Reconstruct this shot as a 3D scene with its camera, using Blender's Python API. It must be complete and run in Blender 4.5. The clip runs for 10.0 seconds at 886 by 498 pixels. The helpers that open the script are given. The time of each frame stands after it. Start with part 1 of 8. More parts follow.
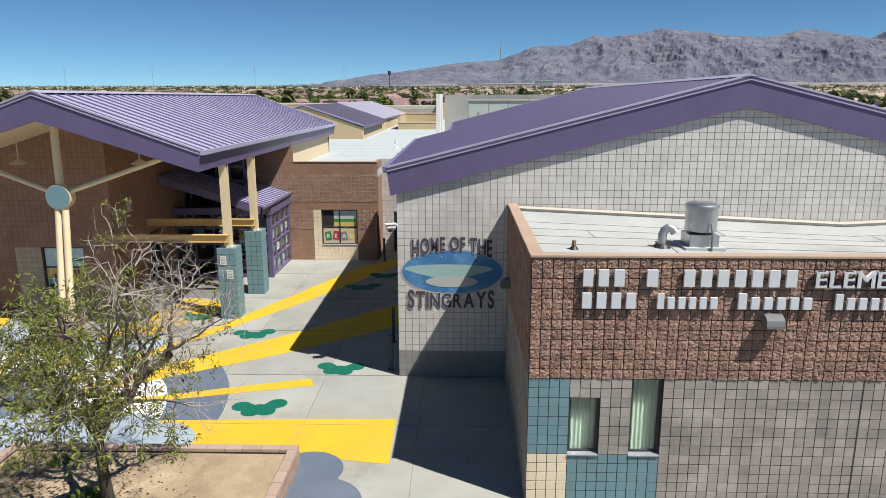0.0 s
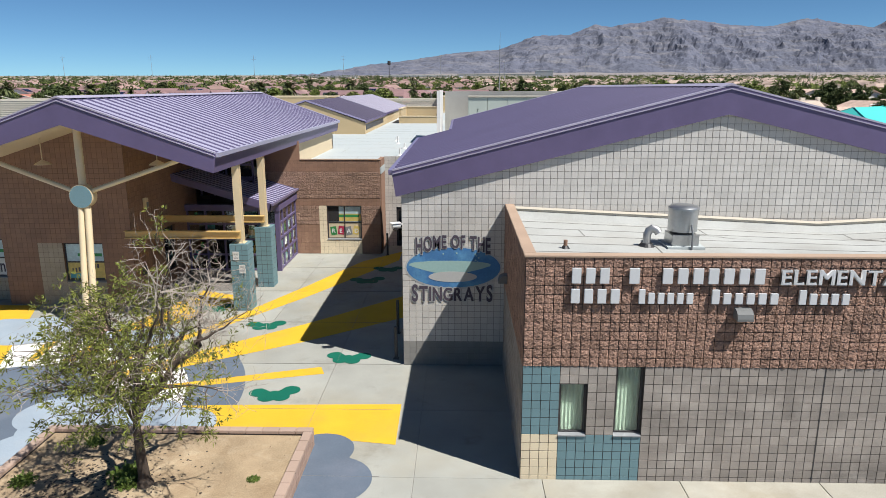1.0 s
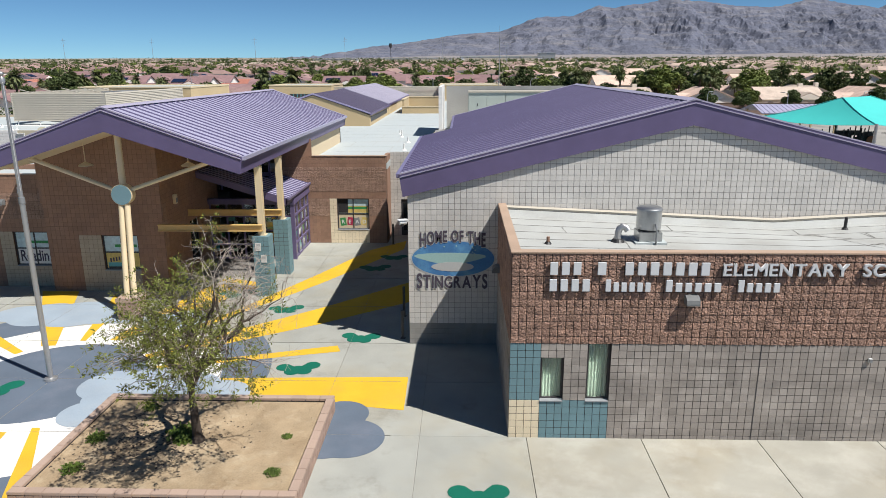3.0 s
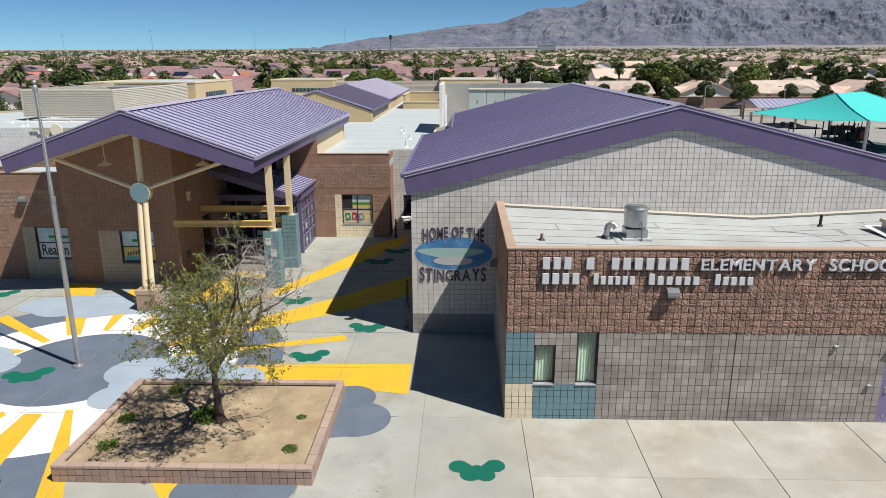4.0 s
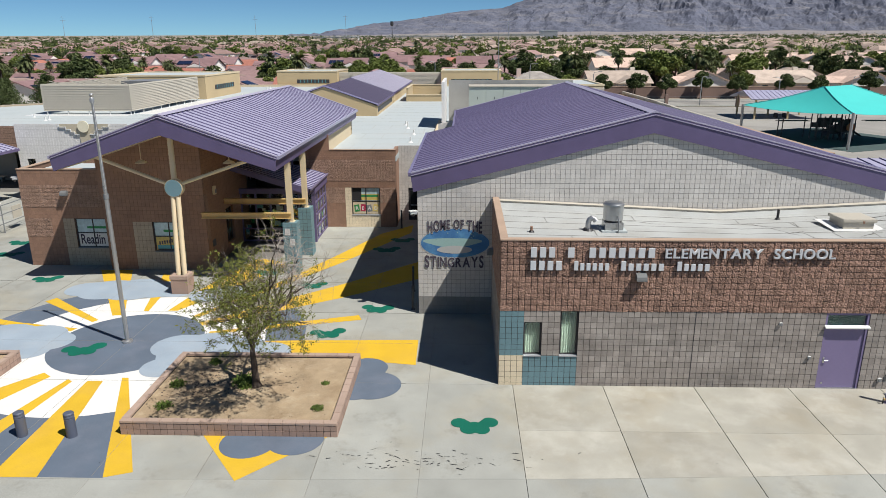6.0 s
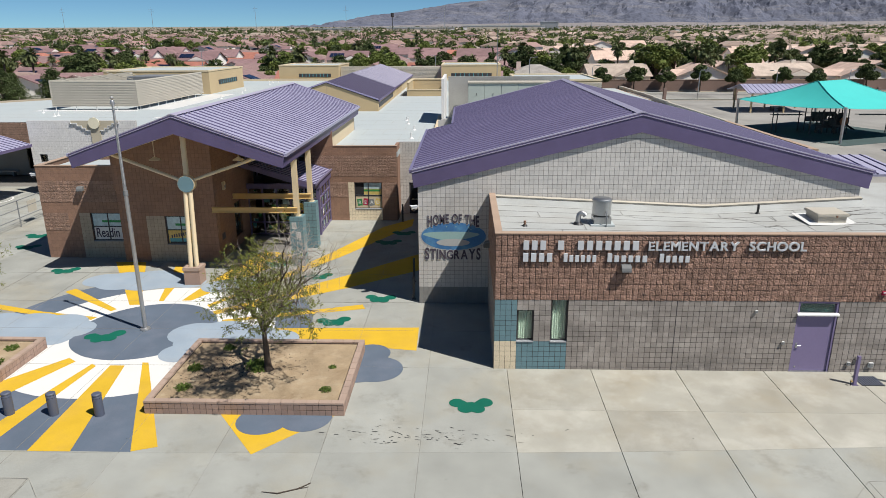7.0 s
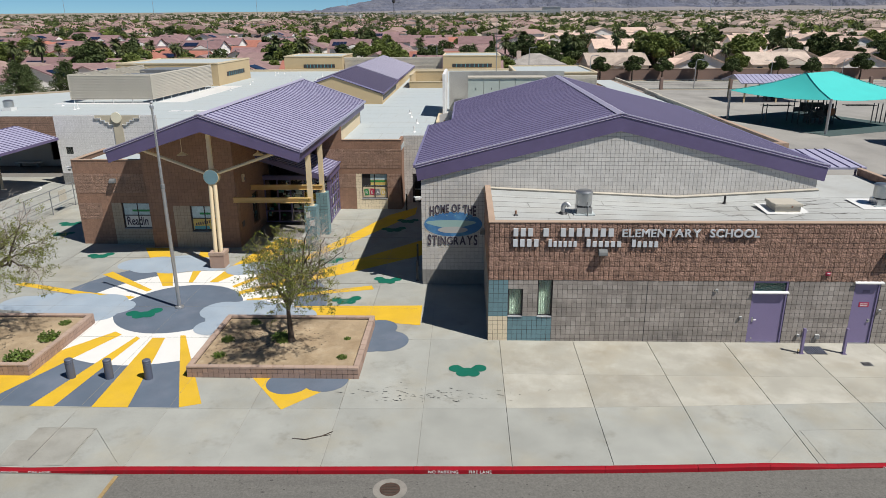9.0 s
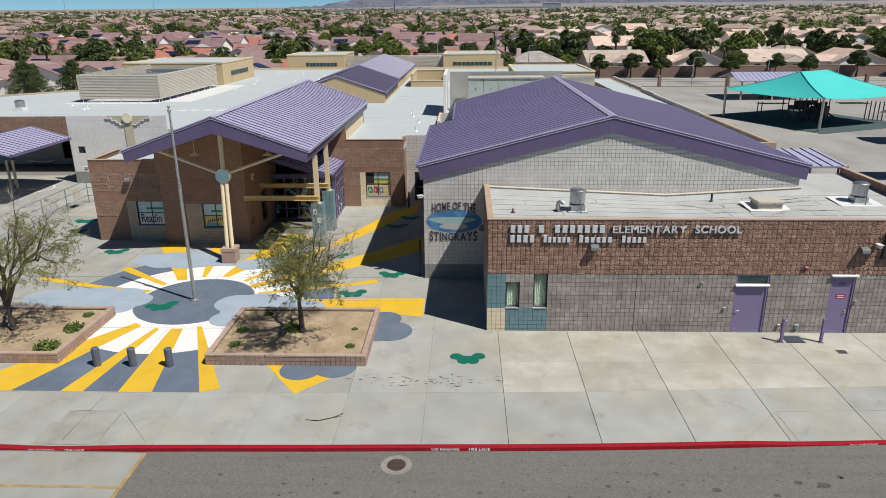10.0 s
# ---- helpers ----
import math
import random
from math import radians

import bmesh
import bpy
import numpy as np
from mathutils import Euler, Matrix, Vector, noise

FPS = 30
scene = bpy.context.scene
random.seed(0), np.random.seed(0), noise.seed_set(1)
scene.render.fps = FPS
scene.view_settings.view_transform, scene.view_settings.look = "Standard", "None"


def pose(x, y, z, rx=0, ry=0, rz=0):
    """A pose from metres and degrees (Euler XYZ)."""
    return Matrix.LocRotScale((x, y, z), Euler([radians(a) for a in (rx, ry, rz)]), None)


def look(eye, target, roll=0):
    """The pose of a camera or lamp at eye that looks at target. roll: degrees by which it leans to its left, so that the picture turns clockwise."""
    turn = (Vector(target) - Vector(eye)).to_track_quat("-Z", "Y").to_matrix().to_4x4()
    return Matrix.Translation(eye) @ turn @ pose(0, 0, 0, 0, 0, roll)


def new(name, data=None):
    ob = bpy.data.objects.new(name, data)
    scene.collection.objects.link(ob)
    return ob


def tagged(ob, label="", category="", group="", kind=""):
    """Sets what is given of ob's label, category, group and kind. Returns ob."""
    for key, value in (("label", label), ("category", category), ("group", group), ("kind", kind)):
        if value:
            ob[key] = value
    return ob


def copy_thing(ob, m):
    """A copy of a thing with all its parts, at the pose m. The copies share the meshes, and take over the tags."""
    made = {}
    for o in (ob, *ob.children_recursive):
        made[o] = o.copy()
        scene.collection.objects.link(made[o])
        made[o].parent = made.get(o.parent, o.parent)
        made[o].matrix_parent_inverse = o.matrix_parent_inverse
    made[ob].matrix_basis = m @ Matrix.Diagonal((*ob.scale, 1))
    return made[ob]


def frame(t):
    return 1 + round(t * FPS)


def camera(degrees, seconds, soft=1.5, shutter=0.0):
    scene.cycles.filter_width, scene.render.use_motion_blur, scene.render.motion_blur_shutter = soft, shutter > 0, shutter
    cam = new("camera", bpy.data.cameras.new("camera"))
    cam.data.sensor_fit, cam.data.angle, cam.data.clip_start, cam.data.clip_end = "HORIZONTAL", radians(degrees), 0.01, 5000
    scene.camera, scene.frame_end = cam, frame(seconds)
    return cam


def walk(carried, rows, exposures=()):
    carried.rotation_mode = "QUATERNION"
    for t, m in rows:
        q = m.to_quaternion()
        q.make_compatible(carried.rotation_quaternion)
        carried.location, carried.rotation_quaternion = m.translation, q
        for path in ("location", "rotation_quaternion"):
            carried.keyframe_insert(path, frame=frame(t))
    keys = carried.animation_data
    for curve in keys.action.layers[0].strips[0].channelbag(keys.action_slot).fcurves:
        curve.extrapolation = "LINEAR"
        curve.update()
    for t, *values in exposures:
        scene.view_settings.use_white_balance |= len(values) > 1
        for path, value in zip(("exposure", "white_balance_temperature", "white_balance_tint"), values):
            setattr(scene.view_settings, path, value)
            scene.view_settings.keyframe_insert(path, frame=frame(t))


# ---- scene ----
cam = camera(66.3, 10.0, soft=0.45)
PATH = [
    (0, (-1.353, -12.495, 8.115), (-1.404, -10.543, 7.68), -0.1),
    (0.5, (-1.41, -13.169, 8.4), (-1.456, -11.222, 7.948), -0.1),
    (1, (-1.38, -13.789, 8.625), (-1.43, -11.843, 8.162), -0.1),
    (1.5, (-1.279, -14.41, 8.929), (-1.336, -12.47, 8.448), -0.3),
    (2, (-1.272, -15.109, 9.118), (-1.329, -13.17, 8.632), -0.2),
    (2.5, (-1.27, -15.839, 9.37), (-1.326, -13.902, 8.873), -0.2),
    (4, (-1.27, -18.051, 10.181), (-1.326, -16.124, 9.647), -0.2),
    (4.5, (-1.253, -18.805, 10.389), (-1.311, -16.881, 9.848), -0.2),
    (5, (-1.214, -19.549, 10.673), (-1.275, -17.629, 10.119), -0.2),
    (5.5, (-1.257, -20.373, 10.951), (-1.316, -18.455, 10.388), -0.2),
    (7, (-1.109, -22.75, 11.706), (-1.171, -20.841, 11.112), -0.3),
    (7.5, (-1.051, -23.564, 11.997), (-1.114, -21.66, 11.39), -0.3),
    (8, (-1.019, -24.427, 12.23), (-1.083, -22.525, 11.615), -0.3),
    (8.5, (-1.005, -25.271, 12.5), (-1.069, -23.372, 11.875), -0.3),
    (9, (-0.946, -26.116, 12.767), (-1.013, -24.22, 12.135), -0.4),
    (9.5, (-0.93, -26.955, 13.039), (-0.998, -25.061, 12.401), -0.4),
    (10, (-0.921, -27.798, 13.309), (-0.99, -25.906, 12.666), -0.5),
]
walk(cam, [(t, look(eye, target, roll)) for t, eye, target, roll in PATH],
     exposures=[(0, 0.53), (2.5, 0.46), (5.5, 0.30), (7.5, 0.21), (10, 0.175)])

# ---------------------------------------------------------------- light
SUN_DIR = Vector((-0.555, 0.335, -1.0)).normalized()
world = bpy.data.worlds.new("sky")
world.use_nodes = True
scene.world = world
_n = world.node_tree.nodes
sky = _n.new("ShaderNodeTexSky")
sky.sky_type = "NISHITA"
sky.sun_disc = False
sky.sun_elevation = math.asin(-SUN_DIR.z)
sky.sun_rotation = math.atan2(-SUN_DIR.x, -SUN_DIR.y)
sky.altitude, sky.air_density, sky.dust_density, sky.ozone_density = 400, 0.5, 0.0, 3.0
_n["Background"].inputs["Strength"].default_value = 0.061
tint = _n.new("ShaderNodeVectorMath")
tint.operation = "MULTIPLY"
tint.inputs[1].default_value = (0.72, 1.0, 1.09)
world.node_tree.links.new(sky.outputs[0], tint.inputs[0])
world.node_tree.links.new(tint.outputs[0], _n["Background"].inputs["Color"])
sun_data = bpy.data.lights.new("sun", "SUN")
sun_data.energy, sun_data.angle, sun_data.color = 5.0, radians(0.53), (1.0, 0.965, 0.915)
sun = new("sun", sun_data)
sun.rotation_euler = SUN_DIR.to_track_quat("-Z", "Y").to_euler()

# ---------------------------------------------------------------- materials
def material(name, base, rough=0.8, var=0.15, big=0.6, small=14.0, bump=0.15, metal=0.0, piece=0.0, stain=None, stain_amount=0.0, stain_scale=0.35, bump_dist=0.01, stretch=None, stain2=None):
    """A surface with two scales of variation in world space, an optional tint per piece and optional stains."""
    m = bpy.data.materials.new(name)
    m.use_nodes = True
    nt = m.node_tree
    nd, ln = nt.nodes, nt.links
    b = nd["Principled BSDF"]
    geo = nd.new("ShaderNodeNewGeometry")
    n1, n2 = nd.new("ShaderNodeTexNoise"), nd.new("ShaderNodeTexNoise")
    n1.inputs["Scale"].default_value, n1.inputs["Detail"].default_value = big, 5
    n2.inputs["Scale"].default_value, n2.inputs["Detail"].default_value = small, 6
    n2.inputs["Roughness"].default_value = 0.7
    for n in (n1, n2):
        ln.new(geo.outputs["Position"], n.inputs["Vector"])
    add = nd.new("ShaderNodeMath")
    add.operation = "ADD"
    ln.new(n1.outputs["Fac"], add.inputs[0])
    ln.new(n2.outputs["Fac"], add.inputs[1])
    rng = nd.new("ShaderNodeMapRange")
    rng.inputs["From Min"].default_value, rng.inputs["From Max"].default_value = 0.72, 1.28
    rng.inputs["To Min"].default_value, rng.inputs["To Max"].default_value = 1 - var, 1 + var
    ln.new(add.outputs[0], rng.inputs["Value"])
    value = rng.outputs[0]
    if piece:
        info = nd.new("ShaderNodeObjectInfo")
        both = nd.new("ShaderNodeMath")
        both.operation = "ADD"
        ln.new(info.outputs["Random"], both.inputs[0])
        ln.new(geo.outputs["Random Per Island"], both.inputs[1])
        wrap = nd.new("ShaderNodeMath")
        wrap.operation = "FRACT"
        ln.new(both.outputs[0], wrap.inputs[0])
        pr = nd.new("ShaderNodeMapRange")
        pr.inputs["To Min"].default_value, pr.inputs["To Max"].default_value = 1 - piece, 1 + piece
        ln.new(wrap.outputs[0], pr.inputs["Value"])
        mul = nd.new("ShaderNodeMath")
        mul.operation = "MULTIPLY"
        ln.new(value, mul.inputs[0])
        ln.new(pr.outputs[0], mul.inputs[1])
        value = mul.outputs[0]
    col = nd.new("ShaderNodeVectorMath")
    col.operation = "SCALE"
    col.inputs[0].default_value = base
    if stain:
        n3 = nd.new("ShaderNodeTexNoise")
        n3.inputs["Scale"].default_value, n3.inputs["Detail"].default_value = stain_scale, 7
        n3.inputs["Roughness"].default_value = 0.62
        if stretch:
            sv = nd.new("ShaderNodeVectorMath")
            sv.operation = "MULTIPLY"
            sv.inputs[1].default_value = stretch
            ln.new(geo.outputs["Position"], sv.inputs[0])
            ln.new(sv.outputs[0], n3.inputs["Vector"])
        else:
            ln.new(geo.outputs["Position"], n3.inputs["Vector"])
        r3 = nd.new("ShaderNodeMapRange")
        r3.inputs["From Min"].default_value, r3.inputs["From Max"].default_value = 0.48, 0.72
        r3.inputs["To Max"].default_value = stain_amount
        ln.new(n3.outputs["Fac"], r3.inputs["Value"])
        mix = nd.new("ShaderNodeMix")
        mix.data_type = "RGBA"
        mix.inputs["A"].default_value, mix.inputs["B"].default_value = (*base, 1), (*stain, 1)
        ln.new(r3.outputs[0], mix.inputs["Factor"])
        out = mix.outputs["Result"]
        if stain2:
            tone, amount, scale, lo, hi = stain2
            n4 = nd.new("ShaderNodeTexNoise")
            n4.inputs["Scale"].default_value, n4.inputs["Detail"].default_value = scale, 8
            n4.inputs["Roughness"].default_value = 0.7
            off = nd.new("ShaderNodeVectorMath")
            off.inputs[1].default_value = (31.7, 12.9, 5.3)
            ln.new(geo.outputs["Position"], off.inputs[0])
            ln.new(off.outputs[0], n4.inputs["Vector"])
            r4 = nd.new("ShaderNodeMapRange")
            r4.inputs["From Min"].default_value, r4.inputs["From Max"].default_value = lo, hi
            r4.inputs["To Max"].default_value = amount
            ln.new(n4.outputs["Fac"], r4.inputs["Value"])
            mix2 = nd.new("ShaderNodeMix")
            mix2.data_type = "RGBA"
            mix2.inputs["B"].default_value = (*tone, 1)
            ln.new(out, mix2.inputs["A"])
            ln.new(r4.outputs[0], mix2.inputs["Factor"])
            out = mix2.outputs["Result"]
        ln.new(out, col.inputs[0])
    ln.new(value, col.inputs["Scale"])
    ln.new(col.outputs[0], b.inputs["Base Color"])
    b.inputs["Roughness"].default_value, b.inputs["Metallic"].default_value = rough, metal
    if bump:
        bp = nd.new("ShaderNodeBump")
        bp.inputs["Strength"].default_value, bp.inputs["Distance"].default_value = bump, bump_dist
        ln.new(n2.outputs["Fac"], bp.inputs["Height"])
        ln.new(bp.outputs[0], b.inputs["Normal"])
    return m


def glass(name, tint, rough=0.03):
    m = bpy.data.materials.new(name)
    m.use_nodes = True
    b = m.node_tree.nodes["Principled BSDF"]
    b.inputs["Base Color"].default_value = (*tint, 1)
    b.inputs["Roughness"].default_value, b.inputs["IOR"].default_value = rough, 1.5
    b.inputs["Transmission Weight"].default_value = 1.0
    return m


M_CONCRETE = material("concrete", (0.308, 0.312, 0.284), 0.88, 0.15, 0.7, 34, 0.2, piece=0.06, stain=(0.31, 0.285, 0.22), stain_amount=0.9, stain_scale=0.22, stain2=((0.20, 0.19, 0.16), 0.75, 0.8, 0.56, 0.75))
M_CONCRETE_WARM = material("pale_warm_concrete", (0.342, 0.330, 0.283), 0.88, 0.13, 0.8, 34, 0.2, piece=0.07, stain=(0.30, 0.262, 0.19), stain_amount=0.6, stain_scale=0.3, stain2=((0.43, 0.415, 0.365), 0.7, 0.55, 0.48, 0.66))
M_DUST = material("dusty_joint", (0.25, 0.24, 0.215), 0.95)
M_JOINT = material("joint_filler", (0.172, 0.162, 0.146), 0.95)
M_APRON = material("apron_concrete", (0.262, 0.264, 0.235), 0.9, 0.16, 0.7, 34, 0.2, stain=(0.25, 0.225, 0.165), stain_amount=0.8, stain_scale=0.3, stain2=((0.175, 0.17, 0.145), 0.7, 0.9, 0.54, 0.75))
M_ASPHALT = material("asphalt", (0.142, 0.137, 0.124), 0.92, 0.24, 16.0, 90, 0.8, stain=(0.112, 0.108, 0.100), stain_amount=0.6, stain_scale=0.8, stretch=(0.2, 2.2, 1), stain2=((0.085, 0.08, 0.074), 0.9, 14.0, 0.62, 0.7))
M_YARD = material("yard_asphalt", (0.277, 0.265, 0.244), 0.92, 0.16, 0.15, 8, 0.15, stain=(0.168, 0.16, 0.147), stain_amount=0.9, stain_scale=0.12, stretch=(1, 0.35, 1), stain2=((0.33, 0.315, 0.28), 0.7, 0.05, 0.5, 0.65))
M_LAND = material("dry_land", (0.252, 0.21, 0.16), 0.95, 0.25, 0.02, 0.6, 0.1, stain=(0.134, 0.126, 0.0756), stain_amount=0.8, stain_scale=0.012)
M_KERB = material("red_kerb_paint", (0.262, 0.006, 0.014), 0.85, 0.12, 2.0, 25, 0.2, stain=(0.16, 0.022, 0.024), stain_amount=0.5, stain_scale=3)
M_YELLOW = material("yellow_ground_paint", (0.60, 0.380, 0.030), 0.75, 0.09, 0.9, 25, 0.06, stain=(0.521, 0.328, 0.0588), stain_amount=0.6, stain_scale=0.8)
M_BLUEGREY = material("blue_grey_ground_paint", (0.109, 0.137, 0.178), 0.75, 0.12, 0.7, 25, 0.06, stain=(0.16, 0.176, 0.218), stain_amount=0.6, stain_scale=0.6)
M_CLOUD = material("pale_blue_ground_paint", (0.286, 0.344, 0.403), 0.75, 0.09, 0.7, 25, 0.06, stain=(0.353, 0.378, 0.395), stain_amount=0.5, stain_scale=0.6)
M_WHITEPAINT = material("white_ground_paint", (0.672, 0.664, 0.638), 0.7, 0.06, 0.7, 25, 0.05, stain=(0.521, 0.504, 0.47), stain_amount=0.4, stain_scale=0.7)
M_GREEN = material("green_ground_paint", (0.006, 0.115, 0.075), 0.7, 0.12, 0.9, 25, 0.05)
M_MORTAR = material("mortar", (0.055, 0.045, 0.04), 0.95, 0.15)
M_MORTAR_BROWN = material("brown_mortar", (0.15, 0.088, 0.060), 0.95, 0.15)
M_MORTAR_COURT = material("court_mortar", (0.43, 0.42, 0.40), 0.95, 0.15)
M_MORTAR_PALE = material("pale_mortar", (0.25, 0.24, 0.222), 0.95, 0.15)
M_SPLIT = material("split_face_block", (0.310, 0.192, 0.143), 0.95, 0.40, 3.0, 55, 1.0, piece=0.15, bump_dist=0.03)
M_SMOOTH = material("grey_brown_block", (0.290, 0.258, 0.229), 0.9, 0.18, 0.9, 40, 0.35, piece=0.14, stain=(0.162, 0.144, 0.129), stain_amount=0.95, stain_scale=0.5, stretch=(0.45, 0.45, 3.2), stain2=((0.38, 0.345, 0.31), 0.6, 0.9, 0.5, 0.7))
M_TEAL = material("teal_painted_block", (0.13, 0.223, 0.248), 0.8, 0.08, 0.8, 40, 0.25, piece=0.05)
M_CREAM = material("cream_painted_block", (0.66, 0.56, 0.40), 0.8, 0.06, 0.8, 40, 0.25, piece=0.04)
M_PALE = material("pale_grey_block", (0.53, 0.508, 0.474), 0.85, 0.12, 0.9, 40, 0.25, piece=0.06)
M_COURT = material("whitish_court_block", (0.63, 0.618, 0.60), 0.85, 0.06, 0.9, 40, 0.2, piece=0.03)
M_YARDBLOCK = material("grey_yard_block", (0.34, 0.335, 0.315), 0.9, 0.16, 0.6, 12, 0.3)
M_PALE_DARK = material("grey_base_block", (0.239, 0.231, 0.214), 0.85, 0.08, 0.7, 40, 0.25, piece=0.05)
M_BROWN = material("brown_block", (0.252, 0.147, 0.099), 0.9, 0.14, 0.7, 30, 0.3, piece=0.08)
M_BROWN_SPLIT = material("brown_split_block", (0.285, 0.182, 0.132), 0.95, 0.22, 1.6, 40, 1.0, piece=0.10, bump_dist=0.02)
M_TAN = material("tan_block", (0.353, 0.294, 0.218), 0.88, 0.1, 0.8, 30, 0.25, piece=0.06)
M_CAP = material("parapet_cap", (0.386, 0.277, 0.202), 0.7, 0.1, 1.0, 18, 0.1)
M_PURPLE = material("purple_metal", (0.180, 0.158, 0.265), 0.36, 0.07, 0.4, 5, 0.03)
# seams darker than the pans, with the shade of their faces in the colour
M_RIB_SHADE = material("shade_purple_seam", (0.105, 0.092, 0.17), 0.45, 0.07, 0.4, 5, 0.03)
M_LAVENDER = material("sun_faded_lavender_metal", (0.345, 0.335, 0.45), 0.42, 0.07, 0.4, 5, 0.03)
M_LILAC = material("lilac_metal", (0.29, 0.265, 0.41), 0.4, 0.06, 0.4, 5, 0.03)
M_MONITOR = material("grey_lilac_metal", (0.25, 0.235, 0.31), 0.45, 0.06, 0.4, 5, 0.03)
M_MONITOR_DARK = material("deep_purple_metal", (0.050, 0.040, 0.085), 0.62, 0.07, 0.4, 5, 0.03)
M_PURPLE_TRIM = material("purple_fascia", (0.110, 0.087, 0.175), 0.46, 0.10, 0.5, 1.6, 0.35, bump_dist=0.02)
M_PURPLE_PALE = material("pale_purple_metal", (0.36, 0.335, 0.43), 0.4, 0.06, 0.4, 5, 0.03)
M_PURPLE_DOOR = material("purple_door_paint", (0.189, 0.155, 0.277), 0.5, 0.05, 1.0, 12, 0.03)
M_WHITEROOF = material("white_roof_membrane", (0.40, 0.44, 0.445), 0.8, 0.06, 0.25, 6, 0.06, stain=(0.353, 0.361, 0.353), stain_amount=0.5, stain_scale=0.25)
M_GREYROOF = material("grey_roof_felt", (0.375, 0.385, 0.372), 0.9, 0.11, 0.6, 20, 0.12, stain=(0.30, 0.292, 0.265), stain_amount=0.6, stain_scale=0.7)
M_STUCCO = material("tan_stucco", (0.47, 0.361, 0.21), 0.92, 0.06, 0.4, 30, 0.2)
M_STUCCO_PALE = material("cream_stucco", (0.571, 0.47, 0.319), 0.92, 0.05, 0.4, 30, 0.15)
M_CREAMPAINT = material("cream_steel_paint", (0.622, 0.512, 0.336), 0.5, 0.05, 1.0, 16, 0.04)
M_YELLOWBEAM = material("ochre_beam_paint", (0.521, 0.353, 0.134), 0.55, 0.06, 1.0, 16, 0.04)
M_LOUVRE = material("cream_louvre", (0.437, 0.403, 0.336), 0.6, 0.06, 0.5, 10, 0.05)
M_STEEL = material("galvanised_steel", (0.462, 0.47, 0.47), 0.35, 0.10, 3.0, 20, 0.1, metal=0.9)
M_POLE = material("brushed_pole", (0.42, 0.42, 0.42), 0.42, 0.08, 2.0, 20, 0.05, metal=0.7)
M_SILL = material("grey_sill_metal", (0.24, 0.25, 0.26), 0.5, 0.05)
M_WHITE = material("white_plastic", (0.655, 0.655, 0.638), 0.4, 0.04)
M_GREYMETAL = material("grey_lamp_metal", (0.185, 0.193, 0.197), 0.5, 0.06)
M_LAMP = material("dull_lamp_metal", (0.134, 0.139, 0.139), 0.7, 0.06)
M_BLACK = material("black_metal", (0.02, 0.02, 0.022), 0.5, 0.1)
M_DARK = material("dark_frame", (0.035, 0.033, 0.035), 0.5, 0.1)
M_LETTER = material("letter_metal", (0.56, 0.575, 0.59), 0.5, 0.05, 2.0, 20, 0.02)
M_SAND = material("planter_soil", (0.336, 0.256, 0.164), 0.98, 0.24, 1.2, 26, 0.8, stain=(0.227, 0.16, 0.0966), stain_amount=0.8, stain_scale=0.9, stain2=((0.42, 0.345, 0.24), 0.6, 2.4, 0.5, 0.68))
M_PLANTER = material("planter_block", (0.311, 0.214, 0.168), 0.92, 0.14, 1.0, 30, 0.4, piece=0.10)
M_PLANTER_CAP = material("planter_cap", (0.361, 0.265, 0.21), 0.9, 0.10, 1.0, 30, 0.3, piece=0.06)
M_BOLLARD = material("slate_bollard_paint", (0.084, 0.0966, 0.134), 0.55, 0.06, 2, 20, 0.03)
M_BARK = material("bark", (0.062, 0.046, 0.035), 0.95, 0.3, 4, 30, 0.8, bump_dist=0.02)
M_TWIG = material("pale_twigs", (0.36, 0.31, 0.27), 0.9, 0.2, 4, 30, 0.3)
M_SHOOT = material("brown_shoots", (0.105, 0.08, 0.06), 0.9, 0.2, 4, 30, 0.3)
M_LEAF = material("olive_leaves", (0.145, 0.160, 0.036), 0.85, 0.3, 1.5, 12, 0.0, piece=0.4)
M_SHRUB = material("green_leaves", (0.080, 0.118, 0.022), 0.6, 0.3, 1.5, 12, 0.0, piece=0.4)
M_FAR_LEAF = material("dark_leaves", (0.062, 0.084, 0.030), 0.8, 0.25, 0.08, 2, 0.0, piece=0.25)
M_FAR_LEAF2 = material("light_leaves", (0.120, 0.152, 0.038), 0.8, 0.25, 0.08, 2, 0.0, piece=0.25)
M_PALM = material("palm_fronds", (0.098, 0.118, 0.046), 0.6, 0.25, 0.5, 5, 0.0, piece=0.35)
M_BLIND = material("pale_blinds", (0.403, 0.47, 0.386), 0.7, 0.06)
M_PAINTGREEN = material("window_paint_green", (0.0252, 0.218, 0.0588), 0.6)
M_PAINTRED = material("window_paint_red", (0.378, 0.0168, 0.0588), 0.6)
M_PAINTTEAL = material("window_paint_teal", (0.084, 0.302, 0.336), 0.6)
M_PAPER = material("paper_white", (0.605, 0.596, 0.571), 0.8, 0.03)
M_INK = material("dark_plum_paint", (0.063, 0.0504, 0.0714), 0.8, 0.1)
M_MURALBLUE = material("mural_blue", (0.0504, 0.168, 0.37), 0.8, 0.15, 2.5, 20, 0.05, stain=(0.134, 0.353, 0.521), stain_amount=0.9, stain_scale=1.2)
M_MURALAQUA = material("mural_aqua", (0.286, 0.437, 0.42), 0.8, 0.08)
M_MURALGREY = material("mural_grey", (0.42, 0.428, 0.42), 0.8, 0.06)
M_SHADE = material("turquoise_shade_fabric", (0.0462, 0.47, 0.437), 0.75, 0.05, 0.4, 10, 0.05)
